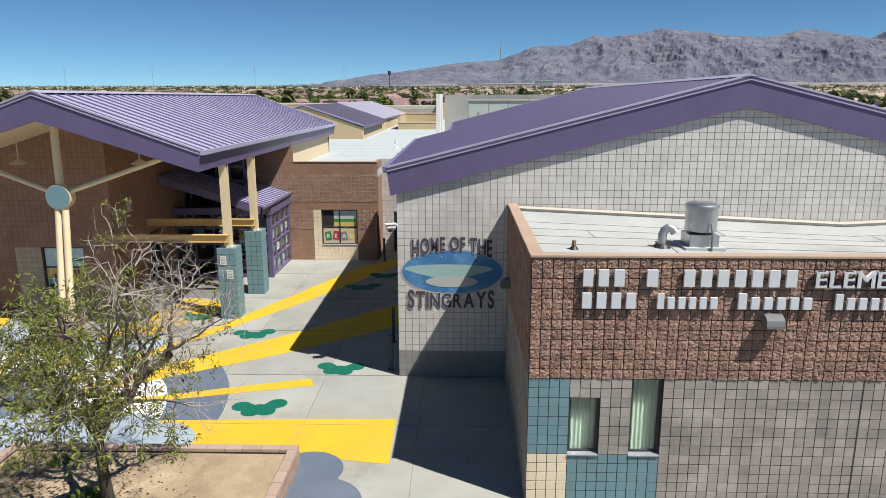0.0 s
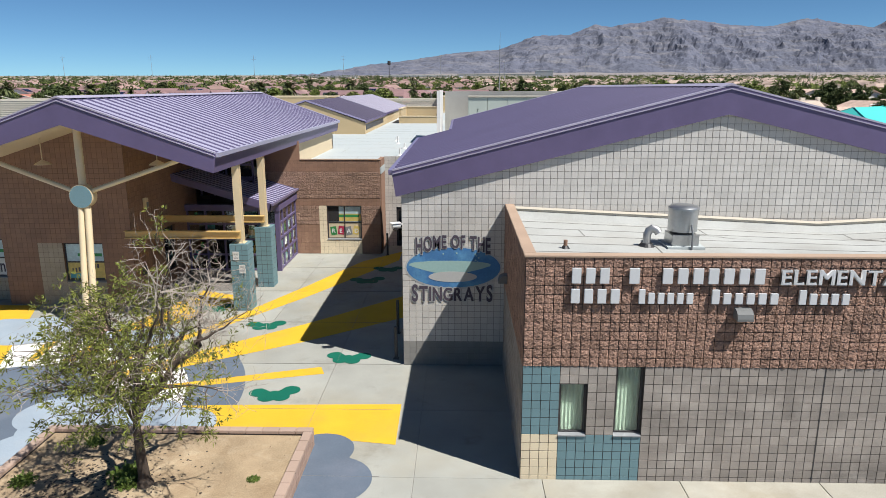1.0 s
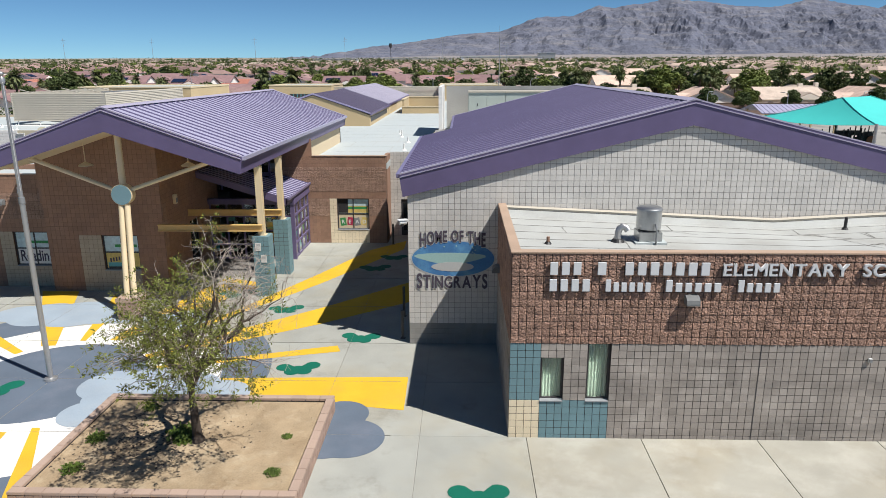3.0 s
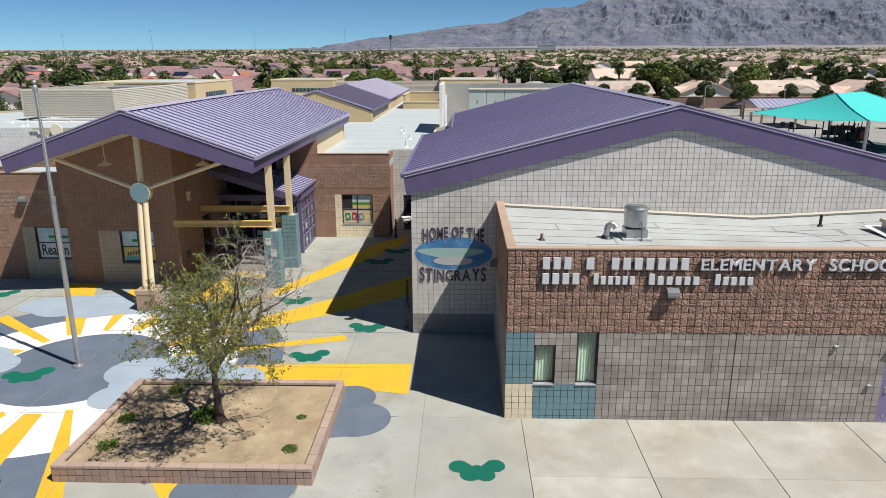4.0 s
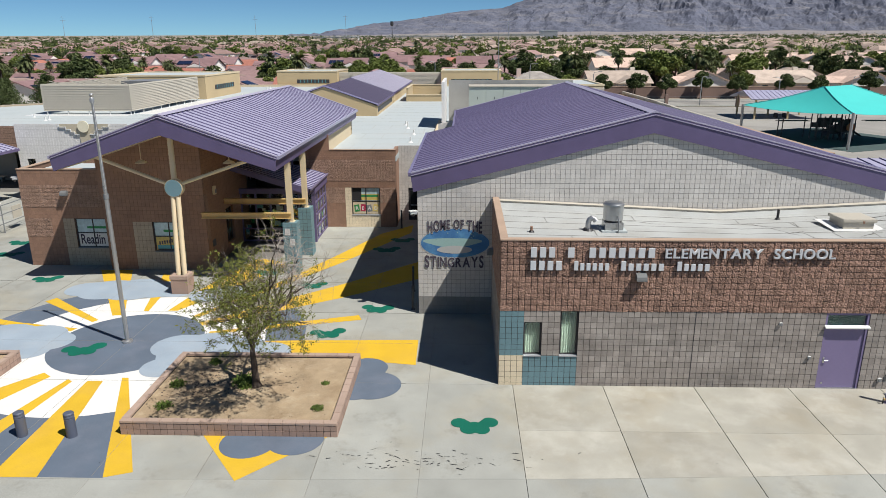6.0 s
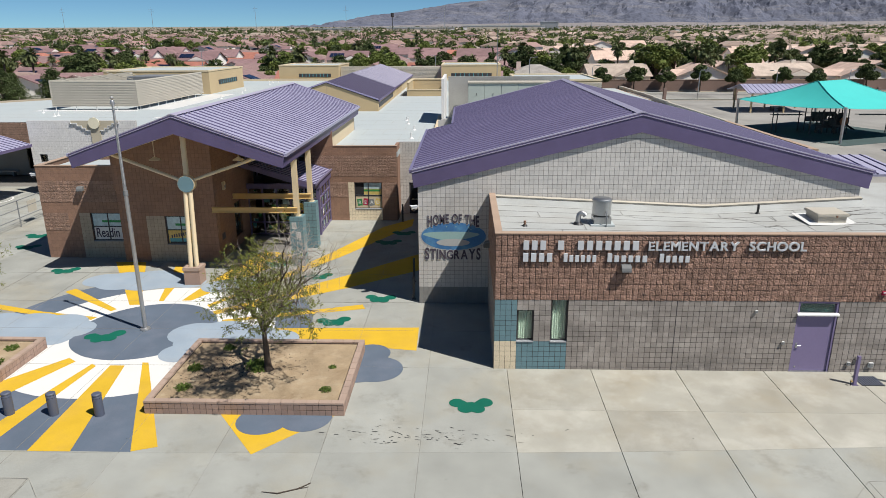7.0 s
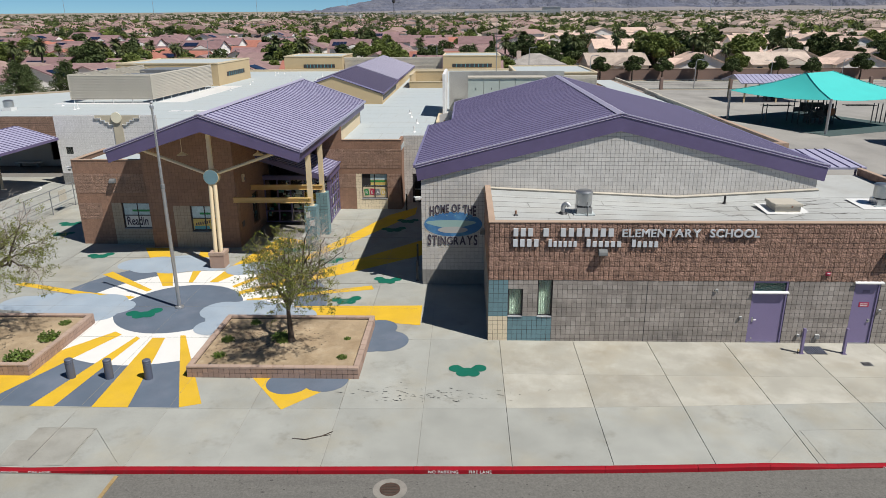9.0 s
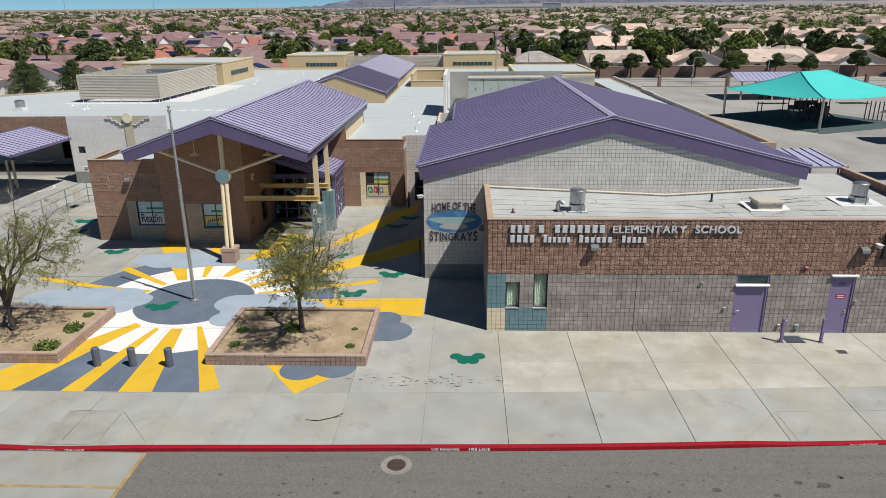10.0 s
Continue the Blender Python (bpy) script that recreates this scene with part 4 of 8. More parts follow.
def penthouse(x0, x1, y0, y1, z1, strip):
    p = thing("roof_penthouse", "tan stucco rooftop penthouse with a dark ribbon window", "penthouse", "rooftop penthouses", at=(x0, y0, ROOF))
    q = lambda a, b, c, d, e, f: box(a - x0, b - x0, c - y0, d - y0, e - ROOF, f - ROOF)
    part("body", q(x0, x1, y0, y1, ROOF, z1), M_STUCCO, p)
    for a in ((x0 - 0.06, x1 + 0.06, y0 - 0.06, y0 + 0.25), (x0 - 0.06, x1 + 0.06, y1 - 0.25, y1 + 0.06), (x0 - 0.06, x0 + 0.25, y0 + 0.25, y1 - 0.25), (x1 - 0.25, x1 + 0.06, y0 + 0.25, y1 - 0.25)):
        part("coping", q(*a, z1 + 0.002, z1 + 0.18), M_CREAMPAINT, p)
    part("roof_skin", q(x0 + 0.26, x1 - 0.26, y0 + 0.26, y1 - 0.26, z1 + 0.001, z1 + 0.03), M_WHITEROOF, p)
    w = part("ribbon_window", q(*strip), M_DARK, p, "dark ribbon window with pale mullions")
    a, b, c, d, e, f = strip
    for k in range(1, 9):
        if d - c > b - a:
            y = c + (d - c) * k / 9
            part("mullion", q(min(a, b) - 0.02, max(a, b) + 0.02, y - 0.05, y + 0.05, e, f), M_PAINTTEAL, w)
        else:
            x = a + (b - a) * k / 9
            part("mullion", q(x - 0.05, x + 0.05, c - 0.02, d + 0.02, e, f), M_PAINTTEAL, w)
    return p

penthouse(-50, -35.6, 70.5, 85, 7.55, (-35.62, -35.56, 74, 82, 5.7, 6.3))
penthouse(-34, -23.4, 100.4, 112, 7.1, (-30.5, -24.8, 100.36, 100.42, 5.2, 5.8))
penthouse(-5.2, 5.2, 100.4, 112, 7.1, (-3.5, 3.6, 100.36, 100.42, 5.2, 5.8))
penthouse(5.2, 15.4, 62, 76, 6.7, (5.15, 5.2, 66, 70, 5.5, 5.9))
louvre_screen(thing("rooftop_screen", "cream louvred rooftop screen", "screen", "rooftop screens"), -23.3, -5.3, 102, 4.7, 6.95)
louvre_screen(thing("rooftop_screen", "cream louvred rooftop screen", "screen", "rooftop screens"), 8.0, 15.4, 61.8, 4.7, 6.5)
tagged(part("wall_plant_yard", wall_slab(Vector((-2.6, 41, ROOF)), (1, 0, 0), (0, -1, 0), 11, 3.75, 0.25), M_YARDBLOCK), "grey block wall round the rooftop plant yard", "wall", kind="structure")
tagged(part("wall_plant_yard_west", box(-3.1, -2.85, 36.5, 44.5, 3.8, 8.4), M_COURT), "tall pale block wall end", "wall", kind="structure")

# ---------------------------------------------------------------- painted plaza
FX, FY = -14.55, 3.25


def ring(cx, cy, r, a0=0, a1=360, n=48):
    return [(cx + r * math.cos(radians(a0 + (a1 - a0) * k / n)), cy + r * math.sin(radians(a0 + (a1 - a0) * k / n))) for k in range(n + (a1 - a0 < 360))]


def paint(name, label, outline, level, mat):
    return sheet(name, outline, 0.0013 * level, mat, None, label, "ground painting", drop=0.003)


def blob(circles, n=96):
    """Outline of overlapping circles seen from their middle."""
    cx = sum(c[0] for c in circles) / len(circles)
    cy = sum(c[1] for c in circles) / len(circles)
    out = []
    for k in range(n):
        a = 2 * math.pi * k / n
        dx, dy = math.cos(a), math.sin(a)
        best = 0.05
        for x, y, r in circles:
            px, py = x - cx, y - cy
            b = px * dx + py * dy
            d = b * b - (px * px + py * py - r * r)
            if d >= 0:
                best = max(best, b + math.sqrt(d))
        out.append((cx + dx * best, cy + dy * best))
    return out


paint("sun_field", "blue-grey painted field between the sun rays", [(-18.3, -5.58), (-11.0, -5.58), (-12.0, -2.2), (-14.5, 0), (-17.0, -1.6)], 1, M_BLUEGREY)
paint("sun_field", "blue-grey painted arc round the white sun", ring(FX, FY, 6.95, -14, 42, 30) + ring(FX, FY, 3.2, -14, 42, 20)[::-1], 1, M_BLUEGREY)
paint("sun_field", "blue-grey painted arc round the white sun", ring(FX, FY, 6.95, 118, 178, 30) + ring(FX, FY, 3.2, 118, 178, 20)[::-1], 1, M_BLUEGREY)
paint("sun_ring", "white painted sun ring on the plaza", ring(-14.5, 2.85, 5.4), 2, M_WHITEPAINT)
paint("sun_core", "blue-grey painted disc round the flagpole", ring(FX, FY, 2.9), 3, M_BLUEGREY)

def ray(*pts):
    paint("sun_ray", "yellow painted sun ray on the plaza", pts, 4, M_YELLOW)

ray((-16.3, 0.52), (-20.9, -5.58), (-18.3, -5.58), (-15.89, 0.22))
ray((-15.15, 0.05), (-16.37, -5.6), (-15.5, -5.6), (-14.92, -0.13))
ray((-14.4, -0.07), (-14.13, -5.6), (-12.82, -5.6), (-13.85, -0.06))
ray((-13.29, 0.19), (-11.01, -5.56), (-10.3, -5.3), (-13.06, 0.19))
ray((-12.3, 0.9), (-7.37, -5.63), (-5.2, -3.35), (-11.9, 1.4))
ray((-11.65, 2.9), (-7.48, 2.15), (-2.96, 1.43), (-3.0, 3.65), (-7.8, 3.5), (-11.6, 3.3))
ray((-11.6, 4.05), (-5.57, 5.68), (-5.77, 6.2), (-11.65, 4.3))
ray((-12.2, 4.9), (-10.03, 6.19), (-6.88, 8.31), (-3.3, 11.2), (-3.3, 14.2), (-4.0, 13.54), (-7.09, 10.26), (-10.45, 7.14), (-12.4, 5.25))
ray((-12.75, 5.75), (-10.12, 9.9), (-7.87, 13.55), (-4.5, 19.9), (-4.5, 21.8), (-6.33, 19.65), (-8.26, 15.07), (-10.7, 9.75), (-12.95, 6.0))
ray((-13.9, 6.54), (-12.3, 9.6), (-10.4, 13.5), (-12.6, 14.4), (-13.9, 9.3), (-14.33, 6.54))
ray((-15.18, 6.45), (-15.75, 11.2), (-16.7, 11.6), (-15.4, 6.45))
ray((-16.04, 6.0), (-18.6, 12.2), (-20.3, 12.2), (-16.54, 5.93))
ray((-16.88, 5.43), (-20.22, 8.03), (-20.51, 7.56), (-17.02, 5.18))
ray((-17.3, 4.5), (-20.12, 5.08), (-24.07, 6.35), (-24.48, 6.04), (-20.79, 4.85), (-17.4, 4.2))

def cloud(mat, level, *circles):
    paint("painted_cloud", "scalloped cloud painted on the plaza", blob(circles), level, mat)

cloud(M_CLOUD, 6, (-19.5, 9.25, 0.95), (-18.4, 9.2, 1.35), (-17.1, 9.3, 1.5), (-15.9, 9.3, 1.15), (-14.9, 9.0, 0.8))
cloud(M_CLOUD, 6, (-13.2, 8.5, 0.9), (-12.4, 8.8, 1.0))
cloud(M_CLOUD, 6, (-12.35, 2.9, 1.05), (-11.2, 3.0, 1.2), (-9.9, 2.8, 1.0), (-8.8, 2.3, 1.0), (-10.6, 1.9, 1.2))
cloud(M_CLOUD, 7, (-12.2, 1.05, 0.8), (-11.4, 0.95, 0.9), (-11.9, 2.1, 0.95), (-11.2, 2.2, 0.9))
cloud(M_CLOUD, 6, (-22.6, 3.6, 0.9), (-21.4, 3.7, 1.2), (-20.0, 3.4, 1.5), (-18.6, 3.5, 1.3), (-17.6, 3.2, 0.85), (-17.9, 2.3, 0.7), (-20.6, 2.2, 1.2))
cloud(M_BLUEGREY, 6, (-4.75, 1.15, 0.8), (-4.35, -0.15, 1.0), (-4.95, -0.2, 1.0))
cloud(M_BLUEGREY, 6, (-7.55, -3.75, 0.85), (-6.2, -3.55, 0.85), (-6.9, -3.3, 0.8))

def clover(x, y, a=0.0, s=1.0):
    c, d = math.cos(a), math.sin(a)
    pts = [(-0.46, 0.12, 0.27), (-0.17, -0.24, 0.27), (0.0, 0.0, 0.18), (0.46, 0.16, 0.28), (0.22, -0.26, 0.25)]
    paint("painted_shrub", "green lobed shrub shape painted on the plaza", blob([(x + (px * c - py * d) * s, y + (px * d + py * c) * s, r * s) for px, py, r in pts], 72), 8, M_GREEN)

for x, y, a, s in ((-0.86, -2.65, 0, 1.0), (-6.75, 4.25, 0.15, 1.0), (-5.05, 7.0, -0.1, 1.0), (-8.63, 10.05, 0.1, 1.0), (-15.95, 2.5, 0.3, 1.1), (-22.3, 10.7, 0.2, 1.0), (-27.8, 17.3, 0.1, 1.1), (-27.0, 14.9, 0.1, 1.0), (-5.65, 16.2, 0.1, 1.1), (-4.9, 18.2, 0, 1.0), (-11.3, 12.0, 0.2, 1.1), (-26.5, -1.0, 0.0, 1.0)):
    clover(x, y, a, s)

# slab joints showing through the paint
bm = bmesh.new()
for x in slab_x:
    if -25 < x < -2.5:
        box(x - 0.002, x + 0.002, -5.5, 20.0, 0.0, 0.0125, bm=bm)
for y in slab_y[3:9]:
    box(-25, -3.2, y - 0.0015, y + 0.0015, 0.0, 0.0122, bm=bm)
tagged(part("joint_lines", bm, M_DUST), "fine dirt-filled slab joints across the painted plaza", "joint", kind="structure")

# white court lines beside the west canopy
for pts in ([(-37.46 + 1.55 * math.sin(a), 26.9 + 1.55 * math.cos(a)) for a in (k * math.pi / 14 for k in range(15))], [(-40.5, 23.0), (-36.7, 24.4)]):
    bm = bmesh.new()
    for (xa, ya), (xb, yb) in zip(pts, pts[1:]):
        d = Vector((ya - yb, xb - xa, 0)).normalized() * 0.06
        prism([(xa - d.x, ya - d.y, 0.001), (xb - d.x, yb - d.y, 0.001), (xb + d.x, yb + d.y, 0.001), (xa + d.x, ya + d.y, 0.001)], (0, 0, 0.004), bm)
    tagged(part("court_line", bm, M_WHITEPAINT), "white painted court line on the concrete", "ground painting", kind="structure")

# small wear marks and leaf litter on the concrete
rnd = random.Random(21)
v, f = [], []
for k in range(96):
    if k < 86:
        x, y = rnd.gauss(-2.3, 1.5), -4.55 + rnd.gauss(0, 0.25)
    else:
        x, y = rnd.uniform(-12, 6), rnd.uniform(-8.5, -3.6)
    L, w, a = rnd.uniform(0.02, 0.16 if k < 86 else 0.05), rnd.uniform(0.006, 0.022), rnd.gauss(0, 0.35)
    b = len(v)
    for i in range(6):
        t = i / 5 * 2 * math.pi
        px, py = L * math.cos(t) * rnd.uniform(0.6, 1.1), w * math.sin(t) * rnd.uniform(0.6, 1.4)
        v.append((x + px * math.cos(a) - py * math.sin(a), y + px * math.sin(a) + py * math.cos(a), 0.004))
    f.append(tuple(range(b, b + 6)))
tagged(mesh_object("scuff_marks", v, f, M_BLACK), "dark scuffs and leaf litter on the concrete", "litter", kind="stuff")
stick = tube([(-6.55, -7.35, 0.02), (-6.1, -7.42, 0.03), (-5.6, -7.2, 0.02), (-5.3, -6.95, 0.03)], [0.008, 0.016, 0.018, 0.012], 6)
tube([(-5.6, -7.2, 0.02), (-5.32, -7.12, 0.03)], [0.012, 0.006], 5, bm=stick)
tagged(part("fallen_twig", stick, M_BARK), "dry brown twig lying on the pavement", "twig")
def ramp_z(x, y):
    """Height of the slabs behind the kerb, which fall to its dropped lengths."""
    drop = float(np.interp(x, slab_x, [kerb_drop(v) for v in slab_x]))
    return -drop * max(0.0, min(1.0, (cross_y(x) - y) / 3.28))


worn = [(-15.62, -6.91), (-14.53, -6.9), (-13.3, -6.9), (-13.27, -8.85), (-14.52, -8.87), (-15.46, -8.88)]
panel = mesh_object("ramp_panel", [(x, y, ramp_z(x, y) + 0.010) for x, y in worn], [(0, 5, 4, 1), (1, 4, 3, 2)], material("worn_ramp_concrete", (0.285, 0.278, 0.245), 0.9, 0.2, 0.9, 30, 0.2, stain=(0.21, 0.20, 0.17), stain_amount=0.8, stain_scale=0.7))
tagged(panel, "darker worn concrete panel of the kerb ramp", "ramp", kind="structure")
for lines in ([((8.33, -8.2), (10.07, -6.44)), ((10.07, -6.44), (10.13, -8.2)), ((10.07, -6.44), (12.9, -6.3)), ((12.9, -6.3), (15.5, -6.2))],
              [((-15.66, -6.88), (-13.27, -6.87)), ((-13.27, -6.87), (-11.52, -8.86)), ((-13.27, -6.87), (-13.23, -8.9)), ((-15.66, -6.88), (-15.5, -8.92)), ((-15.66, -6.88), (-17.6, -8.9))]):
    ramp = thing("kerb_ramp", "sunken concrete kerb ramp in the pavement", "ramp", "kerb ramps", kind="structure")
    for (xa, ya), (xb, yb) in lines:
        d = Vector((ya - yb, xb - xa, 0)).normalized() * 0.006
        za, zb = (ramp_z(x, y) + (0.004 if xa > 0 else 0.006) for x, y in ((xa, ya), (xb, yb)))
        part("ramp_joint", prism([(xa - d.x, ya - d.y, za), (xb - d.x, yb - d.y, zb), (xb + d.x, yb + d.y, zb), (xa + d.x, ya + d.y, za)], (0, 0, 0.004)), M_DUST if xa > 0 else M_CONCRETE_WARM, ramp)

manhole = thing("manhole_cover", "round rusty iron manhole cover in a concrete collar", "manhole cover", at=(-3.13, -9.6, -0.15))
part("collar", tube([(0, 0, -0.05), (0, 0, 0.004)], 0.5, 28), material("collar_concrete", (0.215, 0.2, 0.175), 0.9, 0.2, 3, 40, 0.3), manhole)
part("lid", tube([(0, 0, -0.05), (0, 0, 0.014)], 0.30, 28), material("rusty_iron", (0.084, 0.0504, 0.0378), 0.7, 0.25, 6, 40, 0.5, metal=0.4), manhole)
bm = bmesh.new()
for k in range(7):
    box(-0.26 + abs(k - 3) * 0.03, 0.26 - abs(k - 3) * 0.03, -0.225 + k * 0.068, -0.195 + k * 0.068, 0.0, 0.021, bm=bm)
part("tread", bm, M_BARK, manhole)
spots = bmesh.new()
rnd = random.Random(12)
small = [(rnd.uniform(-11.3, 16), rnd.uniform(-16, -9.2), rnd.uniform(0.008, 0.04) * rnd.choice((1, 1, 1, 1.8))) for _ in range(900)]
for x, y, r in ((9.2, -10.2, 0.16), (9.9, -10.3, 0.2), (6.6, -10.6, 0.16), (8.3, -10.8, 0.12), (3.4, -10.5, 0.12), (-0.5, -10.9, 0.1), (1.8, -11.2, 0.12), (-8.6, -10.2, 0.1), (-4.8, -11.0, 0.12), (10.6, -9.9, 0.13), (5.0, -9.9, 0.09), (-6.5, -10.6, 0.08), *small):
    ring_v = [spots.verts.new((x + r * q * math.cos(a), y + r * 0.7 * q * math.sin(a), -0.1465)) for a, q in ((2 * math.pi * k / 18, rnd.uniform(0.7, 1.1)) for k in range(18))]
    spots.faces.new(ring_v)
tagged(part("oil_spots", spots, material("oil_stain", (0.062, 0.058, 0.052), 0.8, 0.4, 6, 40, 0.3)), "dark oil spots on the driveway", "stain", kind="stuff")

# ---------------------------------------------------------------- planters
def planter(x0, x1, y0, y1):
    p = thing("planter", "low raised planter of tan blocks filled with sandy soil", "planter", "raised planters", at=((x0 + x1) / 2, (y0 + y1) / 2, 0))
    X, Y = (x1 - x0) / 2, (y1 - y0) / 2
    T = 0.2
    p.scale = (1, 1, 1.17)
    part("soil", box(-X + T, X - T, -Y + T, Y - T, 0, 0.30), M_SAND, p)
    bm = bmesh.new()
    for a in ((-X + 0.012, X - 0.012, -Y + 0.012, -Y + T), (-X + 0.012, X - 0.012, Y - T, Y - 0.012), (-X + 0.012, -X + T, -Y + T, Y - T), (X - T, X - 0.012, -Y + T, Y - T)):
        box(*a, 0, 0.33, bm=bm)
    part("core", bm, M_MORTAR, p)
    mw, mh = 0.2032, 0.165
    me = {}
    for key, (w, d) in {"x": (mw - 0.012, 0.03), "y": (0.03, mw - 0.012)}.items():
        b = box(-w / 2, w / 2, -d / 2, d / 2, 0, mh - 0.012, 0.004)
        m = bpy.data.meshes.new("brick")
        b.to_mesh(m)
        b.free()
        m.materials.append(M_PLANTER)
        me[key] = m
    for r in range(2):
        n = int(2 * X / mw)
        w = 2 * X / n
        for k in range(n):
            ob = new("brick", me["x"])
            ob.parent, ob.location, ob.scale = p, (-X + (k + 0.5) * w, -Y + 0.015, r * mh + 0.004), ((w - 0.012) / (mw - 0.012), 1, 1)
        n = int(2 * Y / mw)
        w = 2 * Y / n
        for k in range(n):
            ob = new("brick", me["y"])
            ob.parent, ob.location, ob.scale = p, (X - 0.015, -Y + (k + 0.5) * w, r * mh + 0.004), (1, (w - 0.012) / (mw - 0.012), 1)
    for axis, length, other in (("x", X, Y), ("y", Y, X)):
        for s in (-1, 1):
            n = max(3, int(2 * (length - (0 if axis == "x" else T)) / 0.405))
            L = length if axis == "x" else length - T
            w = 2 * L / n
            for k in range(n):
                c = -L + (k + 0.5) * w
                a = (c - w / 2 + 0.004, c + w / 2 - 0.004)
                o = (s * other - (T + 0.01 if s > 0 else -0.0) - (0.0 if s > 0 else 0.01), s * other + (0.01 if s > 0 else T + 0.01))
                part("cap_block", box(*a, *o, 0.333, 0.40, 0.008) if axis == "x" else box(*o, *a, 0.333, 0.40, 0.008), M_PLANTER_CAP, p)
    return p

planter(-11.55, -4.97, -3.44, 1.40)
planter(-24.3, -17.68, -3.44, 1.40)

def shrub(x, y, z, r, seed):
    rnd = random.Random(seed)
    v, f = [], []
    for k in range(420):
        d = Vector((rnd.gauss(0, 1), rnd.gauss(0, 1), abs(rnd.gauss(0, 0.7)))).normalized() * r * rnd.uniform(0.35, 1.0)
        d.z *= 0.7
        a = Vector((rnd.gauss(0, 1), rnd.gauss(0, 1), rnd.gauss(0.4, 0.6))).normalized()
        b = a.orthogonal().normalized()
        L, w = r * rnd.uniform(0.2, 0.36), r * 0.075
        k0 = len(v)
        v += [tuple(d), tuple(d + a * L * 0.5 + b * w), tuple(d + a * L), tuple(d + a * L * 0.5 - b * w)]
        f.append((k0, k0 + 1, k0 + 2, k0 + 3))
    ob = mesh_object("shrub", v, f, M_SHRUB)
    ob.location = (x, y, z)
    tagged(ob, "small green shrub growing in the sandy planter", "shrub", "planter shrubs")

for k, (x, y, r) in enumerate(((-10.66, -2.38, 0.27), (-10.78, -0.95, 0.28), (-10.1, 0.75, 0.24), (-5.77, -2.4, 0.2), (-5.84, -0.74, 0.15), (-8.62, -0.72, 0.42), (-18.35, -0.95, 0.45), (-18.47, -2.75, 0.5), (-18.5, 0.55, 0.26), (-8.45, -1.0, 0.26))):
    shrub(x, y, 0.34, r, 50 + k)

# ---------------------------------------------------------------- trees in the planters
def plaza_tree(x, y, z, seed, crown, radii, fork, dry_side):
    """A tree forking low into limbs that fan into a broad open crown, bare towards the top and on its dry side."""
    rnd = random.Random(seed)
    tree = thing("tree", "half-bare tree with olive leaves and pale dry twigs in the planter", "tree", "plaza trees", at=(x, y, z))
    wood, twigs, shoots = bmesh.new(), bmesh.new(), bmesh.new()
    lv, lf = [], []
    crown, dry_side = Vector(crown), Vector(dry_side).normalized()
    jitter = lambda s: Vector((rnd.gauss(0, s), rnd.gauss(0, s), rnd.gauss(0, s)))

    def tuft(p, d, n):
        """Narrow leaves standing out round the tip of a shoot."""
        for _ in range(n):
            a = (d * 0.35 + jitter(0.75) + Vector((0, 0, -0.15))).normalized()
            b = a.cross(jitter(1)).normalized()
            size = rnd.uniform(0.065, 0.125)
            c = a.cross(b) * size * 0.07
            q = p + a * rnd.uniform(0.0, 0.05)
            k = len(lv)
            lv.extend([tuple(q), tuple(q + a * size * 0.45 + b * size * 0.14 + c), tuple(q + a * size), tuple(q + a * size * 0.45 - b * size * 0.14 + c)])
            lf.append((k, k + 1, k + 2, k + 3))

    def bough(p, d, length, r, bend, n, bm, sides, droop=0.0):
        pts, dirs = [p], []
        for i in range(n):
            d = (d + jitter(bend) + Vector((0, 0, -droop))).normalized()
            p = p + d * length / n
            pts.append(p)
            dirs.append(d)
        tube(pts, [r * (1 - 0.55 * i / n) for i in range(n + 1)], sides, False, bm)
        return pts, dirs

    def dryness(p):
        u = Vector(((p.x - crown.x) / radii[0], (p.y - crown.y) / radii[1], (p.z - crown.z) / radii[2]))
        return u.dot(dry_side)

    def spray(p, d, bare):
        """A twig with its side shoots, leafy at the tips unless bare."""
        pts, dirs = bough(p, d, rnd.uniform(0.35, 0.7), 0.0065, 0.3, 4, twigs if bare else shoots, 3, 0.05 if not bare else -0.03)
        for q, e in zip(pts[1:], dirs):
            if not bare and rnd.random() < 0.30:
                continue
            sp, sd = bough(q, (e + jitter(0.7)).normalized(), rnd.uniform(0.12, 0.34), 0.004, 0.4, 2, twigs if bare else shoots, 3, 0.04)
            if not bare:
                tuft(sp[-1], sd[-1], rnd.randint(6, 9))
                if rnd.random() < 0.35:
                    tuft(sp[1], sd[0], rnd.randint(4, 6))
        if not bare:
            tuft(pts[-1], dirs[-1], 11)

    tpts, tdirs = bough(Vector((0, 0, -0.02)), Vector((crown.x * 0.1, crown.y * 0.08, 1)).normalized(), fork, 0.135, 0.05, 6, wood, 10)
    tube([(0, 0, -0.02), (0, 0, 0.16)], [0.21, 0.135], 10, False, wood)
    arms = []
    for k in range(4):
        a = 2 * math.pi * (k + rnd.uniform(-0.2, 0.2)) / 4 + 0.5
        tip = Vector((crown.x * 0.7 + math.cos(a) * radii[0] * 0.45, crown.y * 0.7 + math.sin(a) * radii[1] * 0.45, crown.z * 0.80 + rnd.uniform(-0.2, 0.35)))
        start = tpts[-1] if k % 2 else tpts[-2]
        line = [start.lerp(tip, i / 5) + Vector((0, 0, 0.22 * math.sin(math.pi * i / 5))) + jitter(0.05) * (i > 0) for i in range(6)]
        tube(line, [0.095 - 0.05 * i / 5 for i in range(6)], 8, False, wood)
        arms.append(line)
    count = 22
